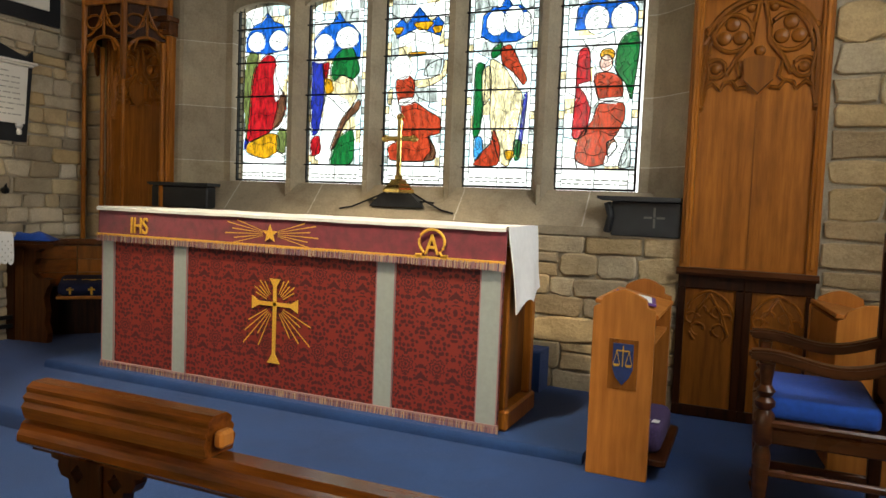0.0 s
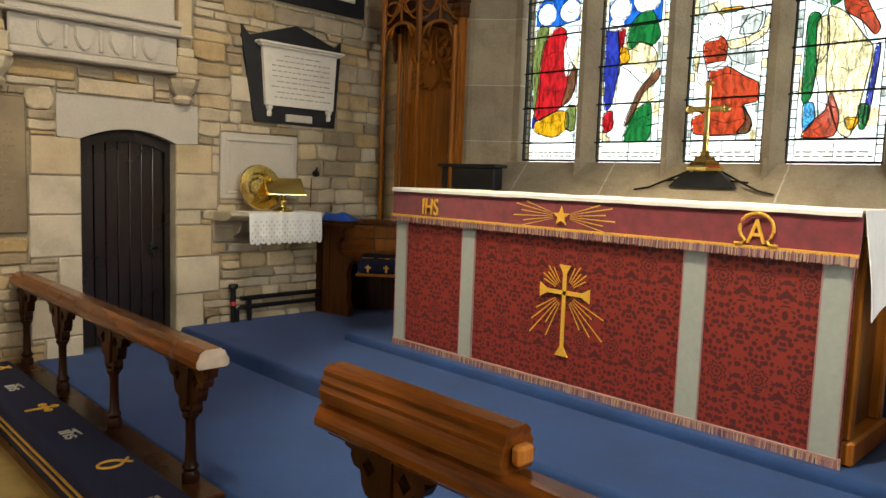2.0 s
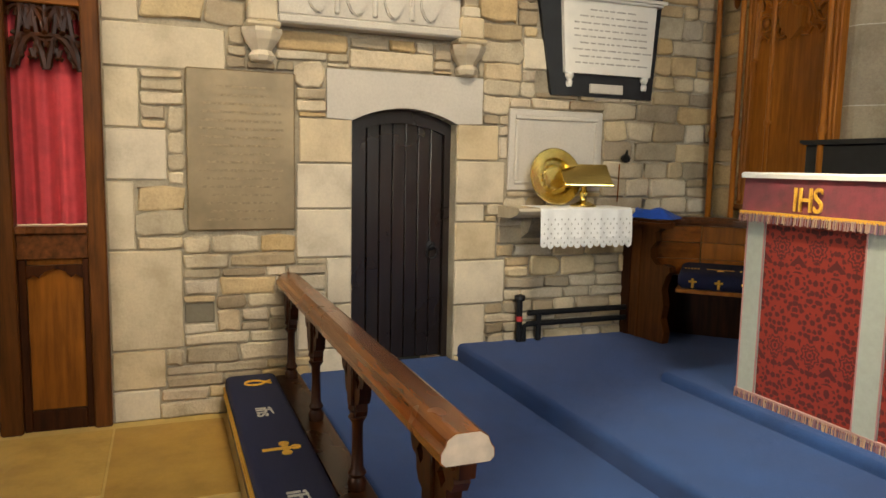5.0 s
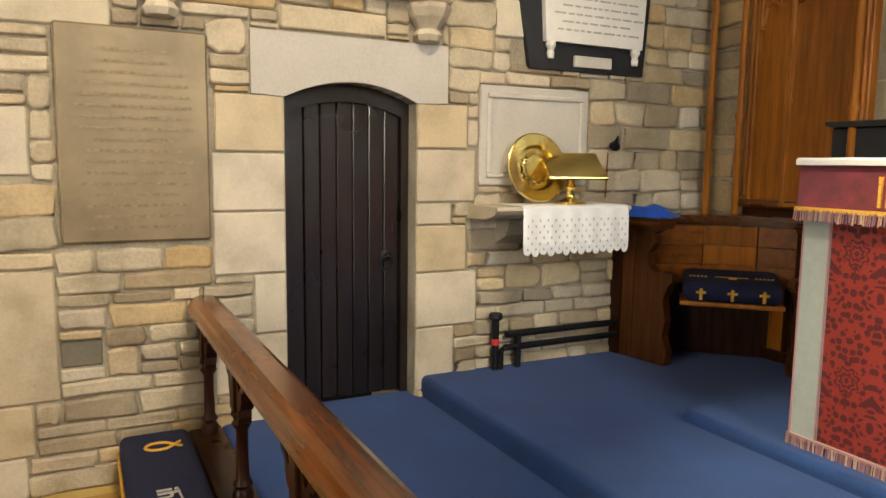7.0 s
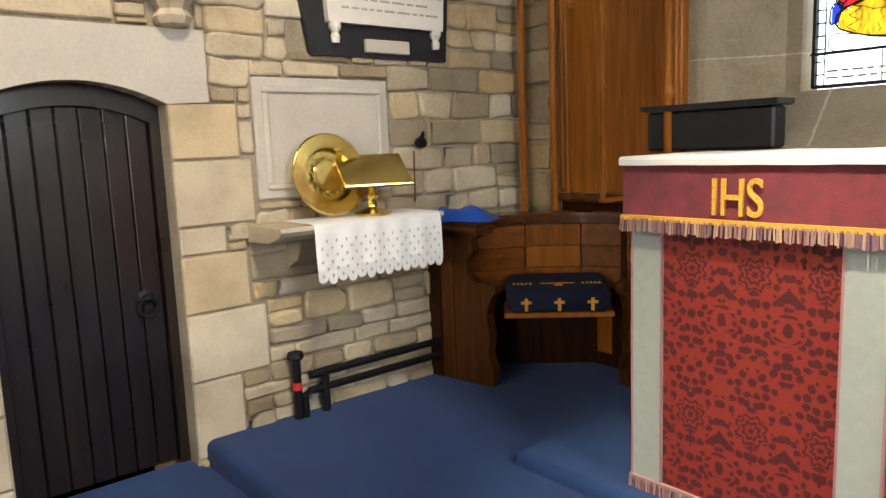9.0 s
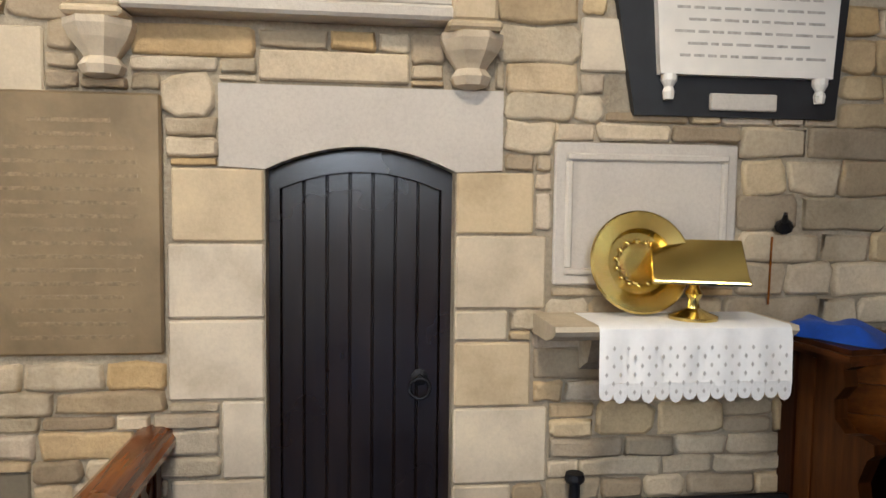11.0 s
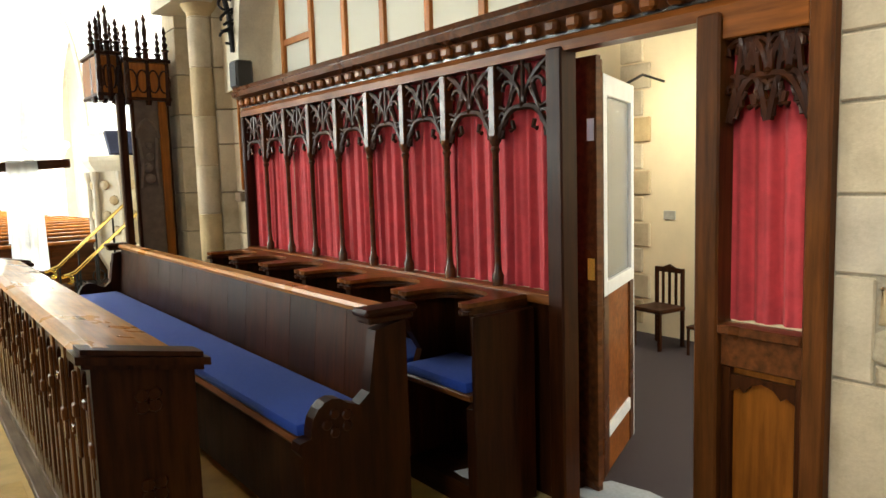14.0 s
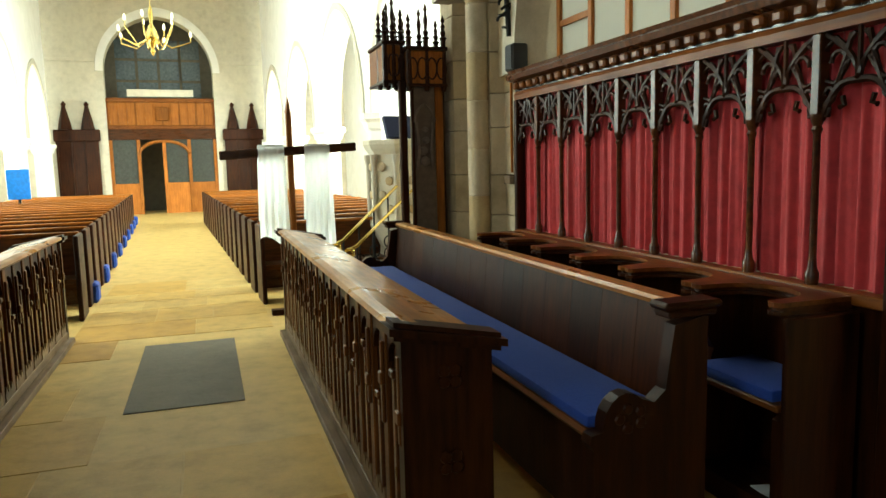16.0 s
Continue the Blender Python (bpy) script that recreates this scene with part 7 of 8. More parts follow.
def desk(x_aisle, side, y0, y1, label):
    """Choir desk with a pierced arcaded front. side: +1 when the aisle is at +x."""
    t = thing("choir_desk", label, "choir desk", "choir desks")
    s = side
    xf = x_aisle

    def X(a):
        return xf - s * a
    def bx(bm, a, b, *r, **k):
        box(bm, min(X(a), X(b)), max(X(a), X(b)), *r, **k)
    bm = bmesh.new()
    bx(bm, -0.07, 0.36, y0 - 0.0, y1, 0, 0.05, bev=0.004)
    bx(bm, -0.02, 0.35, y0 + 0.02, y1 - 0.02, 0.05, 0.12, bev=0.004)
    part("plinth", bm, SKIRT, t, "pale scuffed stepped plinth")
    bm = bmesh.new()
    prism(bm, [(X(-0.04), 0.955), (X(-0.055), 0.97), (X(-0.04), 0.985), (X(0.0), 0.995), (X(0.28), 0.935), (X(0.30), 0.915), (X(0.28), 0.90), (X(0.0), 0.945)], "y", y0 + 0.03, y1 - 0.03)
    part("book_slope", bm, WORNOAK, t, "worn honey-coloured sloping book board")
    bm = bmesh.new()
    bx(bm, 0.02, 0.05, y0 + 0.05, y1 - 0.05, 0.12, 0.94)
    part("back_board", bm, DARKOAK, t)
    n = int((y1 - y0 - 0.1) / 0.26)
    for i in range(n + 1):
        y = y0 + 0.05 + (y1 - y0 - 0.1) * i / n
        bm = bmesh.new()
        bx(bm, -0.012, 0.02, y - 0.035, y + 0.035, 0.12, 0.94, bev=0.005)
        bx(bm, -0.026, -0.01, y - 0.016, y + 0.016, 0.52, 0.86, bev=0.005)
        bx(bm, -0.034, -0.01, y - 0.024, y + 0.024, 0.60 + 0.08 * (i % 2), 0.655 + 0.08 * (i % 2), bev=0.006)
        part("stile", bm, POSTOAK, t, "moulded stile with a carved boss")
        if i < n:
            w = (y1 - y0 - 0.1) / n
            bm = bmesh.new()
            pts = pointed(y + 0.04, y + w - 0.04, 0.78, 0.88, 5)
            prism(bm, [(y + w - 0.033, 0.78), (y + w - 0.033, 0.94), (y + 0.033, 0.94), (y + 0.033, 0.78)] + pts, "x", X(-0.002), X(0.02))
            part("arcade_head", bm, DARKOAK, t, "pierced arched head")
            for k in range(1):
                c = y + w * 0.5
                bm = bmesh.new()
                hh = 0.58 + 0.16 * ((i + k) % 2)
                bx(bm, -0.010, 0.02, c - 0.02, c + 0.02, 0.14, hh, bev=0.005)
                bx(bm, -0.020, 0.02, c - 0.027, c + 0.027, hh, hh + 0.035, bev=0.006)
                part("shaft", bm, DARKOAK_X, t, "slender shaft with a cap")
            bm = bmesh.new()
            yy = [y + 0.033 + (w - 0.066) * q / 6 for q in range(7)]
            prism(bm, [(y + 0.033, 0.12)] + [(v, 0.165 + (0.05 if q % 2 else 0.0)) for q, v in enumerate(yy)] + [(y + w - 0.033, 0.12)], "x", X(-0.016), X(0.02))
            part("zigzag_skirting", bm, SKIRT, t, "pale zigzag skirting")
    for y in (y0, y1 - 0.07):
        bm = bmesh.new()
        prism(bm, [(X(-0.02), 0.05), (X(0.33), 0.05), (X(0.33), 0.86), (X(-0.02), 0.935)], "y", y, y + 0.07)
        part("end_panel", bm, DARKOAK, t, "panelled desk end")
        for e, c0_, c1_ in ((0.02, 0.0, 0.022), (0.04, 0.022, 0.05), (0.02, 0.05, 0.068)):
            bm = bmesh.new()
            prism(bm, [(X(-0.03 - e), 0.935 + c0_), (X(0.34 + e), 0.862 + c0_ - e * 0.2), (X(0.34 + e), 0.862 + c1_ - e * 0.2), (X(-0.03 - e), 0.935 + c1_)], "y", y - e, y + 0.07 + e)
            part("end_capping", bm, DARKOAK, t, "moulded end capping")
        for zc in (0.45, 0.78):
            bm = bmesh.new()
            for q in range(4):
                a = radians(45 + 90 * q)
                yy = y - 0.004 if y == y0 else y + 0.074
                lathe(bm, [(0.022, -0.006), (0.026, 0), (0.012, 0.006)], 8, (X(0.16) + 0.03 * math.cos(a), yy, zc + 0.03 * math.sin(a)), pose(0, 0, 0, 90))
            part("carved_quatrefoil", bm, DARKOAK, t)
    return t


def bench(x_front, side, y0, y1, seat_z, top_z, label, cushion=True):
    """Pew with a panelled back, shaped ends and a long blue cushion; the sitter looks to the aisle."""
    t = thing("choir_pew", label, "pew", "choir pews")
    s = side

    def X(a):
        return x_front - s * a
    def bx(bm, a, b, *r, **k):
        box(bm, min(X(a), X(b)), max(X(a), X(b)), *r, **k)
    bm = bmesh.new()
    prism(bm, [(X(0.0), seat_z - 0.035), (X(-0.012), seat_z - 0.018), (X(0.0), seat_z), (X(0.36), seat_z), (X(0.36), seat_z - 0.035)], "y", y0 + 0.05, y1 - 0.05)
    part("seat_board", bm, MIDOAK_Y, t)
    bm = bmesh.new()
    bx(bm, 0.03, 0.05, y0 + 0.06, y1 - 0.06, 0.1, seat_z - 0.035)
    part("seat_front", bm, DARKOAK, t)
    n = max(3, int((y1 - y0) / 0.28))
    for i in range(n):
        a = y0 + 0.06 + (y1 - y0 - 0.12) * i / n
        b = y0 + 0.06 + (y1 - y0 - 0.12) * (i + 1) / n
        bm = bmesh.new()
        prism(bm, [(X(0.36), seat_z - 0.1), (X(0.385), seat_z - 0.1), (X(0.435), top_z - 0.03), (X(0.41), top_z - 0.03)], "y", a + 0.0015, b - 0.0015)
        part("back_board", bm, DARKOAK, t)
    bm = bmesh.new()
    prism(bm, [(X(0.385), top_z - 0.035), (X(0.375), top_z - 0.015), (X(0.39), top_z), (X(0.47), top_z), (X(0.485), top_z - 0.015), (X(0.465), top_z - 0.035)], "y", y0 + 0.03, y1 - 0.03)
    part("top_capping", bm, WORNOAK, t, "worn top rail")
    for y in (y0, y1 - 0.065):
        bm = bmesh.new()
        pts = [(X(0.0), 0.06), (X(-0.01), seat_z - 0.06), (X(-0.03), seat_z - 0.03), (X(-0.02), seat_z), (X(0.03), seat_z + 0.01)]
        pts += [(X(0.13 - 0.10 * math.cos(radians(a))), seat_z + 0.02 + 0.13 * math.sin(radians(a))) for a in range(10, 131, 20)]
        pts += [(X(0.25), seat_z + 0.10), (X(0.30), seat_z + 0.14), (X(0.34), top_z - 0.08), (X(0.49), top_z - 0.05), (X(0.49), 0.06)]
        prism(bm, pts, "y", y, y + 0.065)
        part("end_panel", bm, DARKOAK, t, "scroll-armed pew end")
        bm = bmesh.new()
        bx(bm, 0.30, 0.52, y - 0.02, y + 0.085, top_z - 0.05, top_z - 0.02, bev=0.008)
        bx(bm, 0.28, 0.54, y - 0.03, y + 0.095, top_z - 0.02, top_z + 0.012, bev=0.012)
        part("end_capping", bm, DARKOAK, t, "moulded end capping")
        bm = bmesh.new()
        bx(bm, -0.02, 0.50, y - 0.015, y + 0.08, 0.0, 0.06, bev=0.005)
        part("end_foot", bm, DARKOAK, t)
        bm = bmesh.new()
        yy = y - 0.003 if y == y0 else y + 0.066
        for q in range(5):
            a = radians(72 * q)
            lathe(bm, [(0.018, -0.006), (0.024, 0), (0.01, 0.008)], 8, (X(0.15) + 0.05 * math.cos(a), yy, seat_z + 0.05 + 0.04 * math.sin(a)), pose(0, 0, 0, 90))
        part("carved_rosette", bm, DARKOAK, t)
    if cushion:
        c = thing("pew_cushion", "long royal blue cushion on the choir pew", "cushion", "pew cushions")
        bm = bmesh.new()
        bx(bm, 0.0, 0.35, y0 + 0.07, y1 - 0.07, seat_z, seat_z + 0.055, bev=0.018, seg=2)
        part("cushion", bm, BLUECUSH, c, "", True)
    return t


desk(-3.92, 1, -5.05, -0.78, "dark oak choir desk with an arcaded front")
bench(-4.60, 1, -5.1, -0.62, 0.53, 1.0, "dark oak choir pew with scrolled ends")
platform = setting(part("platform_stalls", boxes((-5.75, -4.30, -5.05, -0.75, 0.0, 0.012)), FLAG), "stone paving under the choir stalls", "floor")

# back row of stalls with hollowed capping under the screen
st = thing("choir_stalls", "dark oak choir stalls with hollowed arm cappings", "choir stalls")
SBX = XN + 0.04
n = 6
y0, y1 = -3.86, -0.56
W_ = (y1 - y0) / n
for z0, z1, o in ((0.925, 0.942, 0.0), (0.942, 0.958, 0.018), (0.958, 0.978, 0.0)):
    for i in range(n):
        a = y0 + W_ * i
        bm = bmesh.new()
        f = SBX + 0.37 - o
        pts = [(f - 0.015, a), (f, a + 0.025), (f, a + 0.05), (f - 0.015, a + 0.072 - o * 0.6)]
        pts += [(f - 0.02 - 0.27 * math.sin(math.pi * q / 16) ** 0.55, a + 0.075 - o * 0.6 + (W_ - 0.15 + o * 1.2) * (1 - math.cos(math.pi * q / 16)) / 2) for q in range(1, 16)]
        pts += [(f - 0.015, a + W_ - 0.072 + o * 0.6), (f, a + W_ - 0.05), (f, a + W_ - 0.025), (f - 0.015, a + W_), (SBX - 0.01, a + W_), (SBX - 0.01, a)]
        prism(bm, pts, "z", z0, z1)
        # lighter oak on the top layer carries its orange-brown sheen in the colour
        part("arm_capping", bm, MIDOAK_Y if z0 > 0.95 else DARKOAK_Y, st, "hollowed polished capping")
for i in range(n + 1):
    y = y0 + W_ * i
    bm = bmesh.new()
    prism(bm, [(SBX, 0.10), (SBX + 0.36, 0.10), (SBX + 0.36, 0.50), (SBX + 0.28, 0.55), (SBX + 0.24, 0.66), (SBX + 0.30, 0.76), (SBX + 0.33, 0.86), (SBX + 0.33, 0.925), (SBX, 0.925)], "y", y - 0.025, y + 0.025)
    part("divider", bm, DARKOAK, st, "shaped stall divider")
part("end_panel", boxes((SBX, SBX + 0.37, y1 + 0.025, y1 + 0.05, 0.0, 0.925), bev=0.006), DARKOAK, st)
part("back_panel", boxes((SBX - 0.01, SBX + 0.02, y0, y1, 0.1, 0.93)), DARKOAK, st)
part("seat_board", boxes((SBX, SBX + 0.36, y0, y1, 0.53, 0.56), bev=0.006), MIDOAK_Y, st)
part("plinth", boxes((SBX, SBX + 0.34, y0, y1, 0.0, 0.12)), DARKOAK_Y, st)
for i in (4, 5):
    c = thing("stall_cushion", "royal blue cushion on the choir stall", "cushion", "stall cushions")
    bm = bmesh.new()
    box(bm, SBX + 0.02, SBX + 0.36, y0 + W_ * i + 0.03, y0 + W_ * (i + 1) - 0.03, 0.56, 0.615, bev=0.018, seg=2)
    part("cushion", bm, BLUECUSH, c, "", True)
fk = thing("folded_paper", "crumpled white paper on the stall step", "paper")
bm = bmesh.new()
for q in range(3):
    prism(bm, [(-5.54 + 0.02 * q, -0.72), (-5.46 + 0.02 * q, -0.74), (-5.45 + 0.02 * q, -0.66), (-5.53 + 0.02 * q, -0.65)], "z", 0.1205 + 0.012 * q, 0.123 + 0.012 * q)
part("sheet", bm, WHITECLOTH, fk)

desk(-1.98, -1, -5.55, -0.9, "dark oak choir desk with an arcaded front")
bench(-1.30, -1, -5.5, -0.7, 0.53, 1.0, "dark oak choir pew with scrolled ends")

# ---- chancel arch and piers ----
arch = setting(thing("wall_chancel_arch", "sandstone chancel arch on clustered piers", "arch"), "sandstone chancel arch on clustered piers", "arch")
PY0, PY1 = -5.0, -3.95


def shaft(x, y, r, z0, z1, mat_=DRESSED):
    bm = bmesh.new()
    z = z0
    while z < z1 - 0.01:
        h = min(0.42, z1 - z)
        lathe(bm, [(r - 0.006, z), (r, z + 0.006), (r, z + h - 0.006), (r - 0.006, z + h)], 16, (x, y, 0))
        z += h
    part("pier_drum", bm, mat_, arch, "", True)


for xs, s in ((-5.86, 1), (0.40, -1)):
    k = 0
    z = 0.0
    while z < 3.0:
        h = (0.36, 0.42, 0.3)[k % 3]
        bm = bmesh.new()
        prism(bm, [(xs - s * 0.7, PY1), (xs, PY1), (xs + s * 0.02, PY1 - 0.02), (xs + s * 0.02, PY1 - 0.36), (xs + s * 0.14, PY1 - 0.40), (xs + s * 0.14, PY0 + 0.12), (xs + s * 0.28, PY0 + 0.06), (xs + s * 0.28, PY0 - 0.3), (xs - s * 0.7, PY0 - 0.3)], "z", z + 0.004, z + h - 0.004)
        bmesh.ops.bevel(bm, geom=bm.edges[:], offset=0.005, segments=1, affect="EDGES")
        part("pier_block", bm, DRESSED, arch)
        z += h
        k += 1
    bm = bmesh.new()
    prism(bm, [(xs - s * 0.68, PY1 - 0.02), (xs - s * 0.015, PY1 - 0.02), (xs - s * 0.005, PY1 - 0.38), (xs + s * 0.12, PY1 - 0.42), (xs + s * 0.12, PY0 + 0.10), (xs + s * 0.26, PY0 + 0.04), (xs + s * 0.26, PY0 - 0.28), (xs - s * 0.68, PY0 - 0.28)], "z", 0.0, 3.04)
    part("pier_core", bm, MORTAR, arch, "mortar bed of the pier")
    shaft(xs + s * 0.22, PY1 - 0.50, 0.10, 0.0, 3.0)
    bm = bmesh.new()
    lathe(bm, [(0.10, 2.95), (0.14, 3.0), (0.17, 3.06), (0.17, 3.10)], 16, (xs + s * 0.20, PY1 - 0.50, 0))
    part("capital", bm, DRESSED, arch, "", True)
out_ = pointed(-5.70, 0.24, 3.05, 6.4, 14)
inn_ = pointed(-5.40, -0.06, 3.05, 6.0, 14)
bm = bmesh.new()
for i in range(len(out_) - 1):
    prism(bm, [out_[i], out_[i + 1], inn_[i + 1], inn_[i]], "y", PY0, PY1 - 0.3)
part("arch_voussoir", bm, NAVESTONE, arch, "moulded arch stones")
bm = bmesh.new()
prism(bm, [(-11, 3.05), *[(x, z) for x, z in out_], (6, 3.05), (6, 9.1), (-11, 9.1)], "y", PY0 + 0.1, PY1 - 0.4)
part("arch_wall", bm, NAVESTONE, arch)
setting(part("wall_west_chapel", boxes((-11, -6.4, PY0 + 0.1, PY1 - 0.45, -0.1, 3.05), (0.9, 6, PY0 + 0.1, PY1 - 0.4, -0.1, 3.05)), NAVESTONE), "stone wall beside the chancel arch", "wall")
# the arch that holds the screen
bm = bmesh.new()
o2, i2 = pointed(-4.2, 1.1, 2.3, 4.9, 12), pointed(-3.95, 0.82, 2.3, 4.6, 12)
for i in range(len(o2) - 1):
    prism(bm, [o2[i], o2[i + 1], i2[i + 1], i2[i]], "x", XN + 0.01, XN - 0.5)
setting(part("arch_screen", bm, NAVESTONE), "pointed stone arch over the screen", "arch")
bm = bmesh.new()
prism(bm, [(-4.4, 5.2), (-4.4, 2.3), (-4.2, 2.3)] + o2[1:13] + [(-1.55, 5.2)], "x", XN - 0.01, XN - 0.5)
prism(bm, [(-1.55, 5.2)] + o2[12:-1] + [(1.1, 2.3), (1.1, 5.2)], "x", XN - 0.01, XN - 0.5)
setting(part("wall_screen_spandrel", bm, DRESSED), "stone wall above the screen arch", "wall")
sp = thing("loudspeaker", "small black loudspeaker on the screen cornice", "loudspeaker")
part("cabinet", boxes((XN - 0.08, XN + 0.06, -4.02, -3.86, 2.30, 2.52), bev=0.012), BLACKGLOSS, sp)
part("grille", boxes((XN + 0.06, XN + 0.066, -4.005, -3.875, 2.315, 2.505), bev=0.002), IRON, sp)
fx = thing("wall_conduit", "brown cable conduit with a switch box on the pier", "cable")
bm = bmesh.new()
tube(bm, [(-5.83, -4.15, 1.46), (-5.83, -4.15, 3.0)], 0.012, 8)
part("conduit", bm, MIDOAK, fx)
part("switch_box", boxes((-5.845, -5.78, -4.22, -4.09, 1.36, 1.44), bev=0.006), plain_mat("brass brown plastic", (0.16, 0.10, 0.05), 0.4), fx)

ib = thing("iron_bracket", "dark wrought iron scroll bracket high on the pier", "bracket")
bm = bmesh.new()
tube(bm, [(-5.76, -4.02, 2.60), (-5.74, -4.02, 2.9), (-5.70, -4.04, 3.1)], 0.022, 8)
for q in range(5):
    tube(bm, [(-5.72 + 0.06 * math.cos(a + q), -4.03 + 0.03 * math.sin(q), 2.72 + 0.09 * q + 0.05 * math.sin(a)) for a in [w_ * 0.5 for w_ in range(11)]], 0.012, 6)
part("scrollwork", bm, IRON, ib, "", True)

# tall canopied stall by the pier
cn = thing("canopied_stall", "tall dark oak stall with a pinnacled canopy", "canopied stall")
part("back", boxes((-5.52, -5.46, -5.75, -5.04, 0.0, 2.32), bev=0.01), DARKOAK, cn)
part("side_stile", boxes((-5.49, -5.41, -5.06, -5.0, 0.0, 2.34), bev=0.008), MIDOAK, cn, "tall plain oak stile")
part("front_post", boxes((-5.13, -5.06, -5.07, -5.0, 0.0, 2.34), bev=0.012), DARKOAK, cn)
part("side_panel", boxes((-5.41, -5.19, -5.04, -5.01, 0.0, 2.3), bev=0.006), plain_mat("grey weathered oak", (0.12, 0.085, 0.065), 0.6), cn, "grey weathered carved panel")
part("panel_rail", boxes((-5.20, -5.17, -5.05, -4.995, 0.0, 2.3), bev=0.006), DARKOAK, cn)
bm = bmesh.new()
tube(bm, [(x, -5.0, z) for x, z in pointed(-5.40, -5.20, 1.95, 2.12, 8)], 0.012, 6)
for q in range(4):
    lathe(bm, [(0.05 - 0.006 * q, -0.01), (0.045 - 0.006 * q, 0.02), (0.02, 0.035)], 10, (-5.30 + 0.015 * math.sin(2 * q), -5.01, 1.58 + 0.10 * q), pose(0, 0, 0, -90))
tube(bm, [(-5.38, -5.0, 1.5), (-5.36, -4.99, 1.7), (-5.38, -5.0, 1.95)], 0.014, 6)
tube(bm, [(-5.22, -5.0, 1.5), (-5.24, -4.99, 1.7), (-5.22, -5.0, 1.95)], 0.014, 6)
part("panel_carving", bm, plain_mat("grey weathered carving", (0.16, 0.12, 0.10), 0.6), cn, "weathered relief carving", True)
for x0_, x1_, y0_, y1_, zb_, zt_ in ((-5.52, -5.14, -5.42, -4.97, 2.30, 2.62), (-5.13, -4.93, -5.66, -5.06, 2.34, 2.68)):
    part("canopy_box", boxes((x0_, x1_, y0_, y1_, zb_, zt_), bev=0.012), MIDOAK, cn, "panelled canopy")
    bm = bmesh.new()
    for k in range(4):
        u = x0_ + (x1_ - x0_) * (k + 0.5) / 4
        tube(bm, [(u + (x1_ - x0_) / 8 * math.cos(a), y1_ + 0.004, zb_ + 0.15 + 0.10 * math.sin(a)) for a in [w_ * 0.5 for w_ in range(14)]], 0.008, 6)
    part("canopy_tracery", bm, DARKOAK, cn, "", True)
    part("canopy_cornice", boxes((x0_ - 0.015, x1_ + 0.015, y0_, y1_ + 0.015, zt_, zt_ + 0.035), bev=0.006), DARKOAK, cn)
    part("canopy_sill", boxes((x0_ - 0.01, x1_ + 0.01, y0_, y1_ + 0.01, zb_ - 0.02, zb_ + 0.01), bev=0.006), DARKOAK, cn)
    for i, j in [(i_, j_) for i_ in range(3) for j_ in range(2)]:
        x, y = x0_ + 0.02 + (x1_ - x0_ - 0.04) * i / 2, y1_ - 0.02 - 0.22 * j
        hgt = 0.10 if i == 1 else 0.0
        bm = bmesh.new()
        lathe(bm, [(0.022, zb_ - 0.06), (0.03, zb_ - 0.02), (0.03, zb_), (0.026, zt_), (0.026, zt_ + 0.10), (0.042, zt_ + 0.115), (0.018, zt_ + 0.13), (0.03, zt_ + 0.17), (0.014, zt_ + 0.19), (0.024, zt_ + 0.225 + hgt * 0.5), (0.010, zt_ + 0.25 + hgt), (0.022, zt_ + 0.275 + hgt), (0.003, zt_ + 0.33 + hgt)], 8, (x, y, 0))
        part("pinnacle", bm, DARKOAK, cn, "crocketed pinnacle", True)

# ---- pulpit with brass handrail ----
pu = thing("pulpit", "pale carved stone pulpit with a navy book stand", "pulpit")
PX, PYY = -5.58, -7.0
bm = bmesh.new()
lathe(bm, [(0.44, 0.0), (0.44, 0.2), (0.30, 0.3), (0.28, 0.55), (0.40, 0.78), (0.42, 0.82), (0.38, 0.86), (0.38, 1.68), (0.43, 1.74), (0.46, 1.80), (0.46, 1.85)], 8, (PX, PYY, 0), pose(0, 0, 0, 0, 0, 22.5))
part("drum", bm, NAVESTONE, pu)
for q in range(8):
    a = radians(22.5 + 45 * q)
    bm = bmesh.new()
    lathe(bm, [(0.05, 0.84), (0.04, 0.90), (0.03, 0.94), (0.03, 1.55), (0.045, 1.60), (0.05, 1.68)], 8, (PX + 0.40 * math.cos(a), PYY + 0.40 * math.sin(a), 0))
    part("colonnette", bm, LINTEL, pu, "", True)
    a = radians(45 * q)
    bm = bmesh.new()
    for v in range(4):
        lathe(bm, [(0.06, -0.004), (0.05, 0.02), (0.02, 0.03)], 8, (PX + 0.352 * math.cos(a) + 0.05 * math.sin(a) * (v % 2 * 2 - 1), PYY + 0.352 * math.sin(a) - 0.05 * math.cos(a) * (v % 2 * 2 - 1), 1.02 + 0.17 * v), pose(0, 0, 0, 0, 90, 45 * q))
    part("carved_relief", bm, RUBBLE, pu, "", True)
bm = bmesh.new()
prism(bm, [(-6.78, 1.86), (-6.70, 1.88), (-6.90, 2.14), (-6.98, 2.12)], "x", -5.72, -5.36)
part("book_stand", bm, plain_mat("navy velvet", (0.010, 0.014, 0.05), 0.9, 0, 0.2, 60, 0.3), pu, "navy covered book stand")
part("stand_foot", boxes((-5.62, -5.46, -6.95, -6.80, 1.85, 1.95), bev=0.01), DARKOAK, pu)
hr = thing("brass_handrail", "brass handrails of the pulpit steps", "handrail")
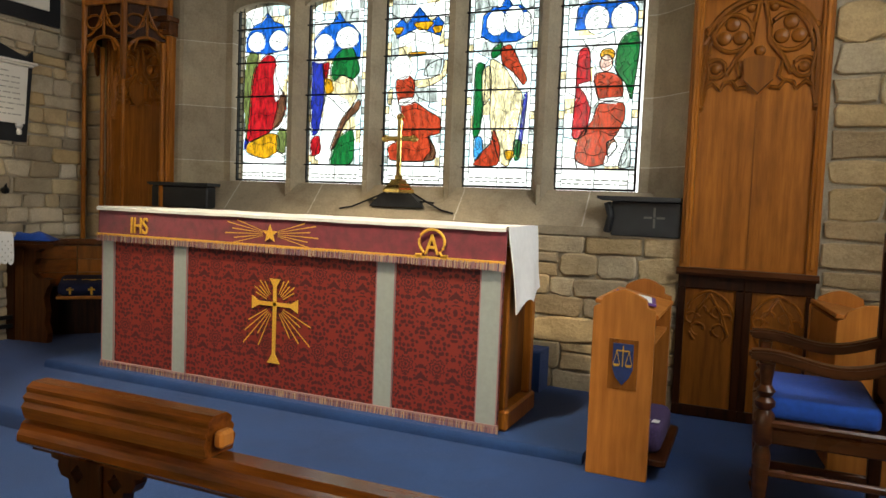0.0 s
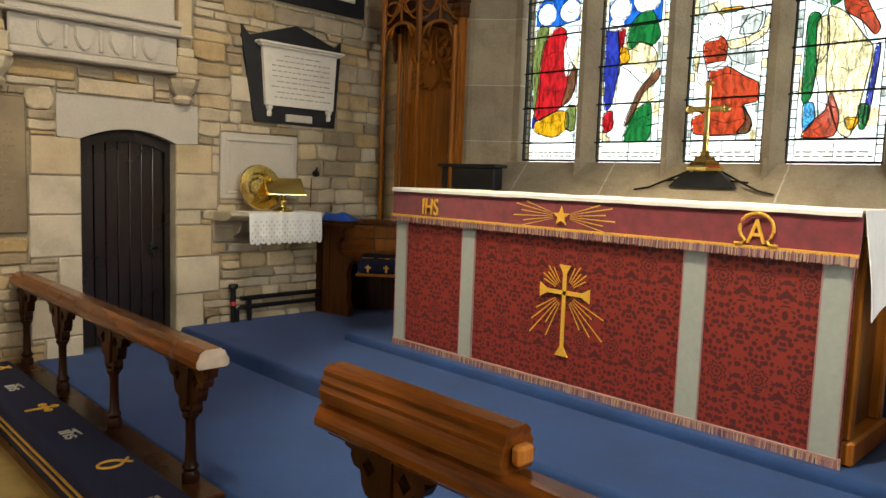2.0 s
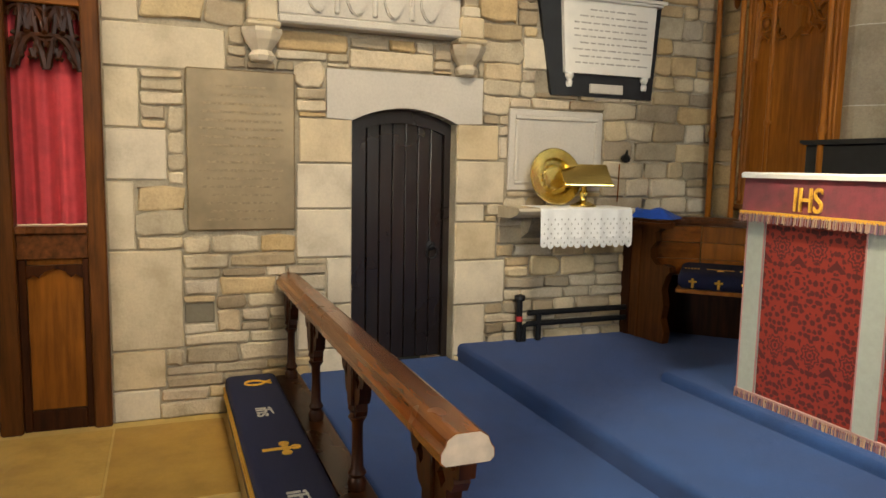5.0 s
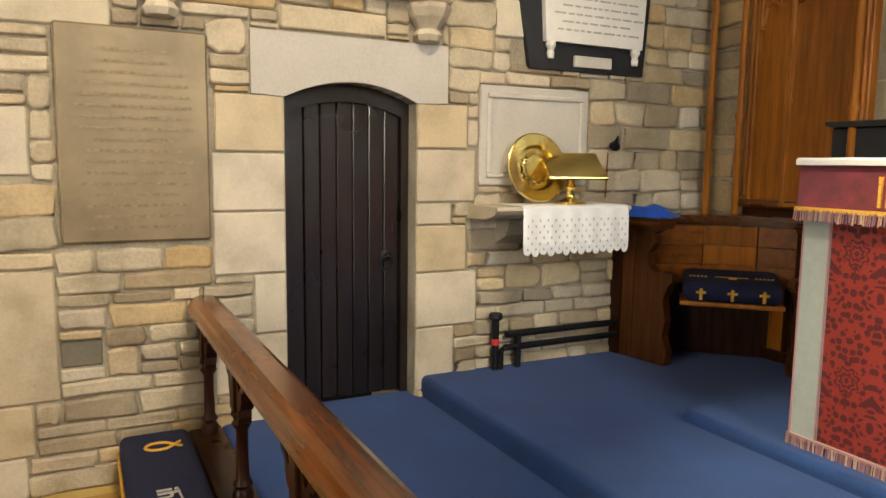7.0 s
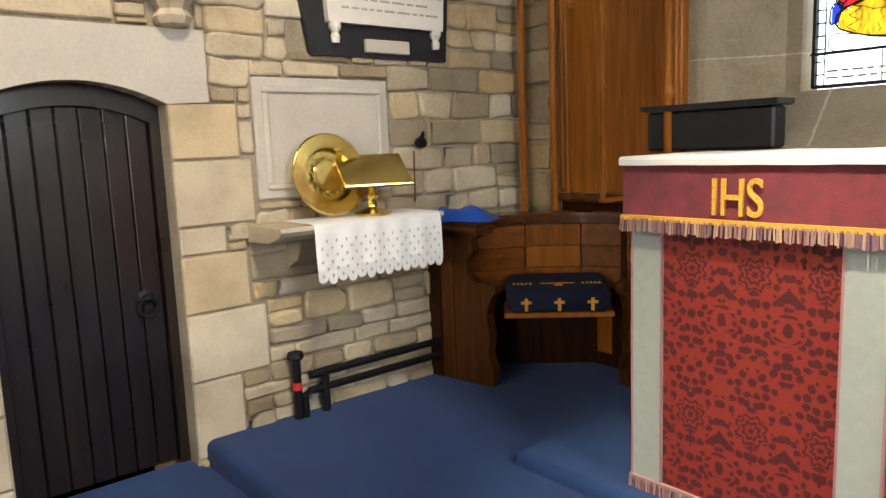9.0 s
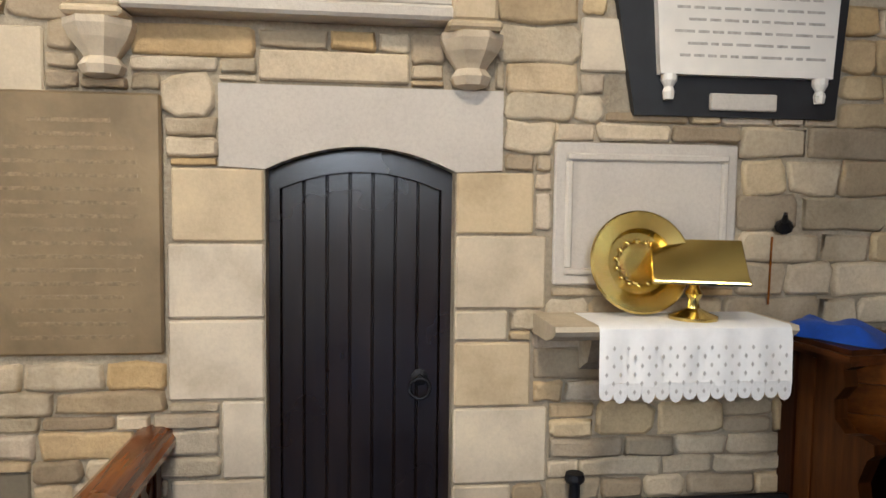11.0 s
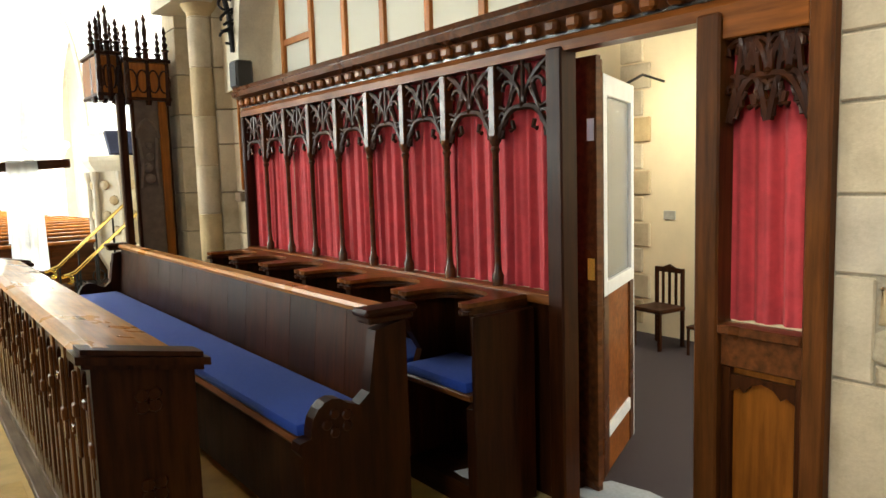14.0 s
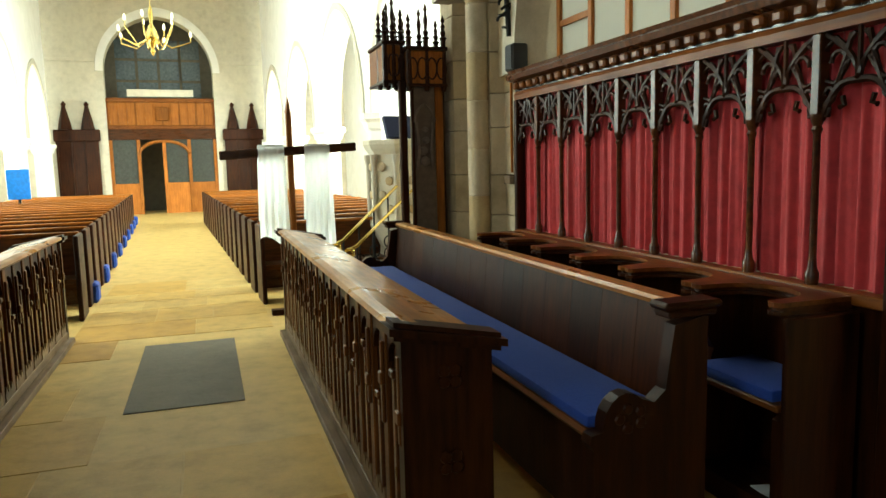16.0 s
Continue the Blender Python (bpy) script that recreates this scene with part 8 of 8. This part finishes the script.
for p, q in (((-4.594, -6.0, 0.707), (-5.423, -6.6, 1.30)), ((-4.738, -6.0, 0.635), (-5.611, -6.6, 1.245))):
    p, q = Vector(p), Vector(q)
    bm = bmesh.new()
    curl = [p + Vector((0.03 - 0.05 * math.sin(radians(a)), 0, -0.03 - 0.05 * math.cos(radians(a)))) for a in range(20, 231, 30)]
    tube(bm, [curl[0] + Vector((0.01, 0.0, 0.03))] + curl[1:] + [p + (q - p) * 0.06, p + (q - p) * 0.5, q], 0.018, 8)
    part("rail", bm, GOLD, hr, "polished brass rail", True)
    for k in range(4):
        c = p + (q - p) * (0.08 + 0.25 * k)
        bm = bmesh.new()
        tube(bm, [(c.x, c.y, 0.0), (c.x, c.y, c.z)], 0.010, 6)
        for e in (0.35, 0.55):
            tube(bm, [(c.x + 0.06 * math.cos(a), c.y, c.z * e + 0.07 * math.sin(a)) for a in [w_ * 0.6 for w_ in range(12)]], 0.008, 5)
        part("iron_baluster", bm, IRON, hr, "scrolled black iron baluster")

# ---- draped cross in the nave ----
dc = thing("wooden_cross", "rough wooden standing cross in the nave", "cross")
# upright in paler oak than the bar: the light on it is in the colour
bm = boxes((-4.16, -4.10, -6.035, -5.975, 0.05, 2.12), bev=0.008)
lathe(bm, [(0.04, 2.11), (0.026, 2.18), (0.002, 2.28)], 6, (-4.13, -6.005, 0))
part("upright", bm, PALEOAK, dc, "pointed upright, pale for its lit side")
bm = boxes((-0.70, 0.70, -0.03, 0.03, -0.045, 0.045), bev=0.008)
bmesh.ops.transform(bm, matrix=pose(-4.12, -5.98, 1.72, 0, 3.0, 0), verts=bm.verts[:])
part("cross_bar", bm, DARKOAK_X, dc)
part("foot", boxes((-4.4, -3.86, -6.06, -5.95, 0.0, 0.06), (-4.18, -4.08, -6.25, -5.75, 0.0, 0.05), bev=0.006), DARKOAK, dc)
dr = thing("white_drape", "white cloth draped over the arms of the cross", "cloth")
for cx, zb in ((-3.93, 0.80), (-4.40, 0.78)):
    bm = bmesh.new()
    rows = []
    for side_y, zz in [(-5.90, zb), (-5.90, 1.2), (-5.91, 1.6), (-5.93, 1.77), (-5.98, 1.79), (-6.03, 1.77), (-6.05, 1.5), (-6.06, 1.0)]:
        row = []
        for i in range(17):
            u = i / 16 - 0.5
            wdt = 0.26 + 0.05 * (1.77 - zz)
            row.append(bm.verts.new((cx + u * wdt, side_y + 0.018 * math.sin(26 * u + 2 * zz) * (1.8 - zz + 0.15), zz + (0.05 * math.sin(5 * u) if zz < 1 else 0))))
        rows.append(row)
    for r0, r1 in zip(rows, rows[1:]):
        for i in range(16):
            bm.faces.new((r0[i], r0[i + 1], r1[i + 1], r1[i]))
    part("cloth_fall", bm, FROST, dr, "", True)

# ---- nave ----


def nv(ob):
    """Sets a thing built round the nave's own axis into place."""
    ob.matrix_basis = NAVE @ ob.matrix_basis
    return ob


def nave_pew(first=True):
    t = thing("nave_pew", "dark oak nave pew with plain panelled ends", "pew", "nave pews")
    part("seat", boxes((0.05, 2.75, -0.02, 0.34, 0.42, 0.45)), DARKOAK_X, t)
    part("backrest", boxes((0.05, 2.75, -0.08, -0.05, 0.12, 0.88)), DARKOAK_X, t)
    part("top_rail", boxes((0.03, 2.77, -0.10, -0.03, 0.88, 0.915), bev=0.008), MIDOAK, t)
    for x in (0.0, 2.75):
        part("end_panel", boxes((x, x + 0.05, -0.12, 0.36, 0.0, 0.90), bev=0.01), DARKOAK, t)
    return t


p0 = nave_pew()
for i in range(17):
    for sx in (-1, 1):
        y = -1.35 - 0.82 * i
        m = NAVE @ (pose(0.92, y, 0) if sx > 0 else pose(-0.92 - 2.8, y, 0))
        if i == 0 and sx == 1:
            p0.matrix_basis = m
        else:
            copy_thing(p0, m)
h0 = thing("hassock", "small blue hassock at a pew end", "hassock", "hassocks")
part("cushion", boxes((0.70, 0.88, -0.15, 0.15, 0.0, 0.24), bev=0.03), BLUECUSH, h0)
for i in range(9):
    m = NAVE @ pose(0.16, -2.2 - 1.64 * i, 0)
    if i == 0:
        h0.matrix_basis = m
    else:
        copy_thing(h0, m)


def arcade(x, s):
    t = setting(thing("wall_arcade", "pale nave arcade with pointed arches", "wall"), "pale nave arcade with pointed arches", "wall")
    cols = [-0.6, -5.2, -9.8, -14.4, -19.0]
    for y in cols[1:-1] + [cols[0], cols[-1]]:
        bm = bmesh.new()
        lathe(bm, [(0.38, 0.0), (0.38, 0.25), (0.30, 0.32), (0.28, 0.36), (0.28, 2.15), (0.33, 2.20), (0.36, 2.30), (0.42, 2.36), (0.42, 2.46)], 8, (x, y, 0), pose(0, 0, 0, 0, 0, 22.5))
        part("column", bm, WHITEWALL, t)
    for a, b in zip(cols[1:], cols):
        pts = pointed(a + 0.32, b - 0.32, 2.46, 4.7, 9)
        bm = bmesh.new()
        prism(bm, [(b, 2.46), (b, 9.0), (a, 9.0), (a, 2.46)] + pts, "x", x - 0.25, x + 0.25)
        part("arch_bay", bm, WHITEWALL, t)
        bm = bmesh.new()
        o, i_ = pointed(a + 0.22, b - 0.22, 2.46, 4.85, 9), pointed(a + 0.32, b - 0.32, 2.46, 4.7, 9)
        for q in range(len(o) - 1):
            prism(bm, [o[q], o[q + 1], i_[q + 1], i_[q]], "x", x - s * 0.25, x - s * 0.29)
        part("hood_mould", bm, NAVESTONE, t)
    t.matrix_basis = NAVE
    return t


arcade(-3.65, -1)
arcade(3.65, 1)
bm = boxes((-7.0, -6.6, -21, 1.0, -0.1, 9), (6.6, 7.0, -21, 1.0, -0.1, 9))
nv(setting(part("wall_nave_aisles", bm, WHITEWALL), "limewashed outer walls of the aisles", "wall"))
WY = -20.4
ww = setting(thing("wall_west", "stone west wall with a tall arch and a wooden gallery", "wall"), "pale stone west wall with a tall tower arch", "wall")
wa = pointed(-1.80, 1.80, 5.0, 6.9, 12)
bm = bmesh.new()
prism(bm, [(-7, -0.1), (-1.80, -0.1), (-1.80, 5.0), (-7, 5.0)], "y", WY, WY - 0.6)
prism(bm, [(1.80, -0.1), (7, -0.1), (7, 5.0), (1.80, 5.0)], "y", WY, WY - 0.6)
prism(bm, [(-7, 5.0)] + wa + [(7, 5.0), (7, 9), (-7, 9)], "y", WY, WY - 0.6)
part("stone_wall", bm, NAVESTONE, ww)
bm = bmesh.new()
wo = pointed(-2.05, 2.05, 5.0, 7.2, 12)
for q in range(len(wo) - 1):
    prism(bm, [wo[q], wo[q + 1], wa[q + 1], wa[q]], "y", WY, WY + 0.06)
part("hood_mould", bm, WHITEWALL, ww)
part("string_course", boxes((-4, -2.05, WY, WY + 0.08, 5.3, 5.42), (2.05, 4, WY, WY + 0.08, 5.3, 5.42)), NAVESTONE, ww)
ww.matrix_basis = NAVE
tw = setting(thing("window_3", "dim leaded tower window behind the gallery", "window"), "dim leaded tower window behind the gallery", "window")
part("dark_wall", boxes((-3, 3, WY - 2.6, WY - 2.5, -0.1, 9)), LEDGER, tw)
for i in range(4):
    for j in range(3):
        part("pane", boxes((-1.5 + 0.78 * i, -0.82 + 0.78 * i, WY - 2.49, WY - 2.47, 4.2 + 0.8 * j, 4.9 + 0.8 * j)), plain_mat("dim grey glass", (0.16, 0.19, 0.2), 0.2), tw)
tw.matrix_basis = NAVE
gl = thing("wooden_gallery", "honey oak gallery front and glazed vestibule screen", "gallery")
part("gallery_front", boxes((-1.80, 1.80, WY - 0.25, WY - 0.15, 3.15, 3.95)), PALEOAK, gl)
part("top_rail", boxes((-1.80, 1.80, WY - 0.28, WY - 0.05, 3.95, 4.1), (-1.80, 1.80, WY - 0.28, WY - 0.08, 3.02, 3.15), bev=0.02), MIDOAK_Y, gl)
for i in range(13):
    x = -1.74 + 0.29 * i
    part("panel_stile", boxes((x - 0.03, x + 0.03, WY - 0.15, WY - 0.11, 3.15, 3.95)), MIDOAK, gl)
part("carved_crest", boxes((-0.22, 0.22, WY - 0.12, WY - 0.08, 3.3, 3.8), bev=0.03), MIDOAK, gl)
part("loudspeaker_strip", boxes((-1.1, 1.1, WY - 0.2, WY - 0.1, 4.15, 4.4), bev=0.01), NAVESTONE, gl)
part("beam", boxes((-1.80, 1.80, WY - 0.3, WY - 0.1, 2.65, 3.02)), DARKOAK_X, gl)
for x in (-1.75, -0.85, 0.0, 0.85, 1.75):
    part("door_post", boxes((x - 0.06, x + 0.06, WY - 0.3, WY - 0.15, 0, 2.65), bev=0.01), PALEOAK, gl)
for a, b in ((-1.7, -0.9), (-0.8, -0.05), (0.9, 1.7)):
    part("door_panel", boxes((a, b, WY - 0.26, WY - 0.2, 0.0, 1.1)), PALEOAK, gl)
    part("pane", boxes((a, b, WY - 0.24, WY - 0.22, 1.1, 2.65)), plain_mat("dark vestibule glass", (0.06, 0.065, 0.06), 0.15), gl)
bm = bmesh.new()
tube(bm, [(x, WY - 0.16, z) for x, z in pointed(-0.85, 0.85, 2.1, 2.6, 8)], 0.06, 6)
part("door_arch", bm, PALEOAK, gl)
gl.matrix_basis = NAVE
for sx in (-1, 1):
    t = thing("memorial_board", "dark oak panelled board with pinnacles by the arch", "panelling", "west boards")
    part("board", boxes((-0.65, 0.65, WY, WY + 0.12, 0, 2.6)), DARKOAK, t)
    for k in range(4):
        part("stile", boxes((-0.65 + 0.42 * k, -0.59 + 0.42 * k, WY + 0.12, WY + 0.16, 0, 2.6)), DARKOAK, t)
    part("cornice", boxes((-0.72, 0.72, WY, WY + 0.2, 2.6, 3.0), bev=0.03), DARKOAK, t)
    for k in (-0.35, 0.35):
        bm = bmesh.new()
        lathe(bm, [(0.22, 3.0), (0.18, 3.25), (0.06, 3.75), (0.05, 3.8), (0.09, 3.85), (0.02, 3.95)], 6, (k, WY + 0.1, 0))
        part("pinnacle", bm, DARKOAK, t)
    t.matrix_basis = NAVE @ pose(sx * 2.75, 0, 0)
bb = thing("notice_board", "bright blue notice board by a column", "notice board")
part("panel", boxes((-0.22, 0.22, -0.02, 0.02, 1.0, 1.65), bev=0.005), plain_mat("bright blue board", (0.01, 0.16, 0.55), 0.5), bb)
part("post", boxes((-0.03, 0.03, -0.02, 0.02, 0.0, 1.0)), IRON, bb)
bb.matrix_basis = NAVE @ pose(3.0, -10.5, 0)

# brass chandelier
cd = thing("chandelier", "brass chandelier with candle lamps in the nave", "chandelier")
bm = bmesh.new()
lathe(bm, [(0.02, 0.75), (0.05, 0.6), (0.03, 0.4), (0.10, 0.25), (0.14, 0.12), (0.08, 0.0), (0.03, -0.1), (0.05, -0.16), (0.005, -0.25)], 12)
tube(bm, [(0, 0, 0.7), (0, 0, 3.2)], 0.012, 6)
part("stem", bm, GOLD, cd, "", True)
WARM = emit_mat("lit candle lamp", (1.0, 0.82, 0.55), 6.0)
for k in range(10):
    a = 2 * math.pi * k / 10
    r = 0.75 if k % 2 else 0.5
    zz = 0.15 if k % 2 else 0.45
    bm = bmesh.new()
    tube(bm, [(0.08 * math.cos(a), 0.08 * math.sin(a), 0.1), (r * 0.5 * math.cos(a), r * 0.5 * math.sin(a), -0.08), (r * math.cos(a), r * math.sin(a), zz - 0.1), (r * math.cos(a), r * math.sin(a), zz)], 0.014, 6)
    part("arm", bm, GOLD, cd, "", True)
    bm = bmesh.new()
    lathe(bm, [(0.012, 0), (0.025, 0.04), (0.022, 0.09), (0.004, 0.13)], 8, (r * math.cos(a), r * math.sin(a), zz))
    part("candle_lamp", bm, WARM, cd, "lit candle lamp", True)
cd.matrix_basis = NAVE @ pose(0.1, -9.0, 4.15)

# ---- paving: ledger and flags of the aisle ----
setting(part("ledger_stone", boxes((-3.44, -2.68, -5.1, -3.22, 0.0, 0.006), bev=0.002), LEDGER), "dark worn ledger stone in the aisle", "paving")

# ---- rubble of the walls, stone by stone ----


def rubble(u0, u1, z0, z1, holes, rng, place, parent, material, rows=(0.05, 0.135), lens=(0.12, 0.36)):
    made = 0
    z = z0
    while z < z1 - 0.02:
        h = min(rng.uniform(*rows) * (1.25 if rng.random() < 0.2 else 1), z1 - z)
        if z1 - z - h < 0.04:
            h = z1 - z
        cuts = sorted({u0, u1, *[min(max(e, u0), u1) for hh in holes for e in hh[:2] if hh[2] < z + h and hh[3] > z]})
        for a, b in zip(cuts, cuts[1:]):
            if b - a < 0.02:
                continue
            c = (a + b) / 2
            free = [(z, z + h)]
            for hh in holes:
                if hh[0] < c < hh[1]:
                    nxt = []
                    for p, q in free:
                        if hh[2] >= q or hh[3] <= p:
                            nxt.append((p, q))
                        else:
                            if hh[2] > p:
                                nxt.append((p, hh[2]))
                            if hh[3] < q:
                                nxt.append((hh[3], q))
                    free = nxt
            for p, q in free:
                if q - p < 0.022:
                    continue
                u = a
                while u < b - 0.005:
                    w = rng.uniform(*lens) * (0.75 + 2.2 * (q - p))
                    if b - u - w < 0.08:
                        w = b - u
                    # two thin stones may share one course
                    bits = [(p, q)]
                    if q - p > 0.11 and rng.random() < 0.3:
                        s_ = p + (q - p) * rng.uniform(0.35, 0.65)
                        bits = [(p, s_), (s_, q)]
                    for zz0, zz1 in bits:
                        stone(u, u + w, zz0, zz1, rng, place, parent, material)
                        made += 1
                    u += w
        z += h
    return made


def stone(u0, u1, v0, v1, rng, place, parent, material):
    """One rubble stone: uneven outline, pillowed face standing a little proud."""
    g = rng.uniform(0.003, 0.0075)
    u0, u1, v0, v1 = u0 + g, u1 - g, v0 + g * 0.8, v1 - g * 0.8
    w, h = u1 - u0, v1 - v0
    if w < 0.015 or h < 0.012:
        return
    r = min(w, h) * rng.uniform(0.05, 0.2)
    j = min(w, h) * 0.09
    base = [(u0 + r, v0), (u0 + w * 0.5, v0), (u1 - r, v0), (u1, v0 + r), (u1, v1 - r), (u1 - r, v1), (u0 + w * 0.5, v1), (u0 + r, v1), (u0, v1 - r), (u0, v0 + r)]
    rim = [(a + rng.uniform(-j, j), b + rng.uniform(-j, j)) for a, b in base]
    cx, cy = (u0 + u1) / 2, (v0 + v1) / 2
    d = rng.uniform(0.006, 0.022)
    k = min(0.011, min(w, h) * 0.16)
    tilt = rng.uniform(-0.05, 0.05)
    bm = bmesh.new()
    back = [bm.verts.new(place(a, b, -0.02)) for a, b in rim]
    mid_ = [bm.verts.new(place(a, b, d * 0.55)) for a, b in rim]
    front = []
    for a, b in rim:
        sx, sy = max(0.1, 1 - 2 * k / w), max(0.1, 1 - 2 * k / h)
        front.append(bm.verts.new(place(cx + (a - cx) * sx, cy + (b - cy) * sy, d + tilt * (a - cx) + rng.uniform(-0.0015, 0.0015))))
    n = len(rim)
    for lo, hi in ((back, mid_), (mid_, front)):
        for i in range(n):
            bm.faces.new((lo[i], lo[(i + 1) % n], hi[(i + 1) % n], hi[i]))
    bm.faces.new(front)
    bmesh.ops.recalc_face_normals(bm, faces=bm.faces[:])
    ob = part("stone", bm, material, parent)
    for f in ob.data.polygons:
        f.use_smooth = f.index < 2 * n


rngw = random.Random(11)
on_north = lambda u, v, d: (XN + d, u, v)
on_east = lambda u, v, d: (u, YE - d, v)
rubble(0.80, 2.72, 0.0, 2.75, SEEN, rngw, on_north, wall_n, RUBBLE)
rubble(2.72, 4.42, 0.24, 2.95, SEEN, rngw, on_north, wall_n, RUBBLE)
rubble(-2.6, -1.13, L2, 1.24, [(-1.62, -1.13, 1.24, 1.5)], rngw, on_east, wall_e, RUBBLE_E, rows=(0.09, 0.17), lens=(0.14, 0.40))
rubble(-0.44, 0.30, L2, 3.0, [], rngw, on_east, wall_e, RUBBLE_E, rows=(0.10, 0.18), lens=(0.16, 0.42))
rubble(-5.77, -5.51, 1.0, 3.0, [], rngw, on_east, wall_e, RUBBLE_E, rows=(0.08, 0.16))

# flags of the choir aisle and crossing
rngf = random.Random(23)
floor_ob = bpy.data.objects["floor"]


def lay_flags(xa, xb, ya, yb, gap=(0, 0, 0, 0)):
    """Random-length flags in courses; gap: a rectangle left free."""
    y = ya
    while y < yb - 0.02:
        h = min(rngf.uniform(0.55, 0.95), yb - y)
        x = xa
        while x < xb - 0.02:
            w = rngf.uniform(0.55, 0.9)
            if xb - x - w < 0.3:
                w = xb - x
            if not (x + w > gap[0] and x < gap[1] and y + h > gap[2] and y < gap[3]):
                part("flagstone", boxes((x + 0.005, x + w - 0.005, y + 0.005, y + h - 0.005, -0.02, 0.004), bev=0.0015), FLAG, floor_ob)
            x += w
        y += h


lay_flags(-3.83, -2.0, -9.0, 1.32, (-3.46, -2.66, -5.12, -3.2))
lay_flags(-5.70, -3.84, -0.70, 1.32)
lay_flags(-1.99, 0.28, -0.60, 1.32)
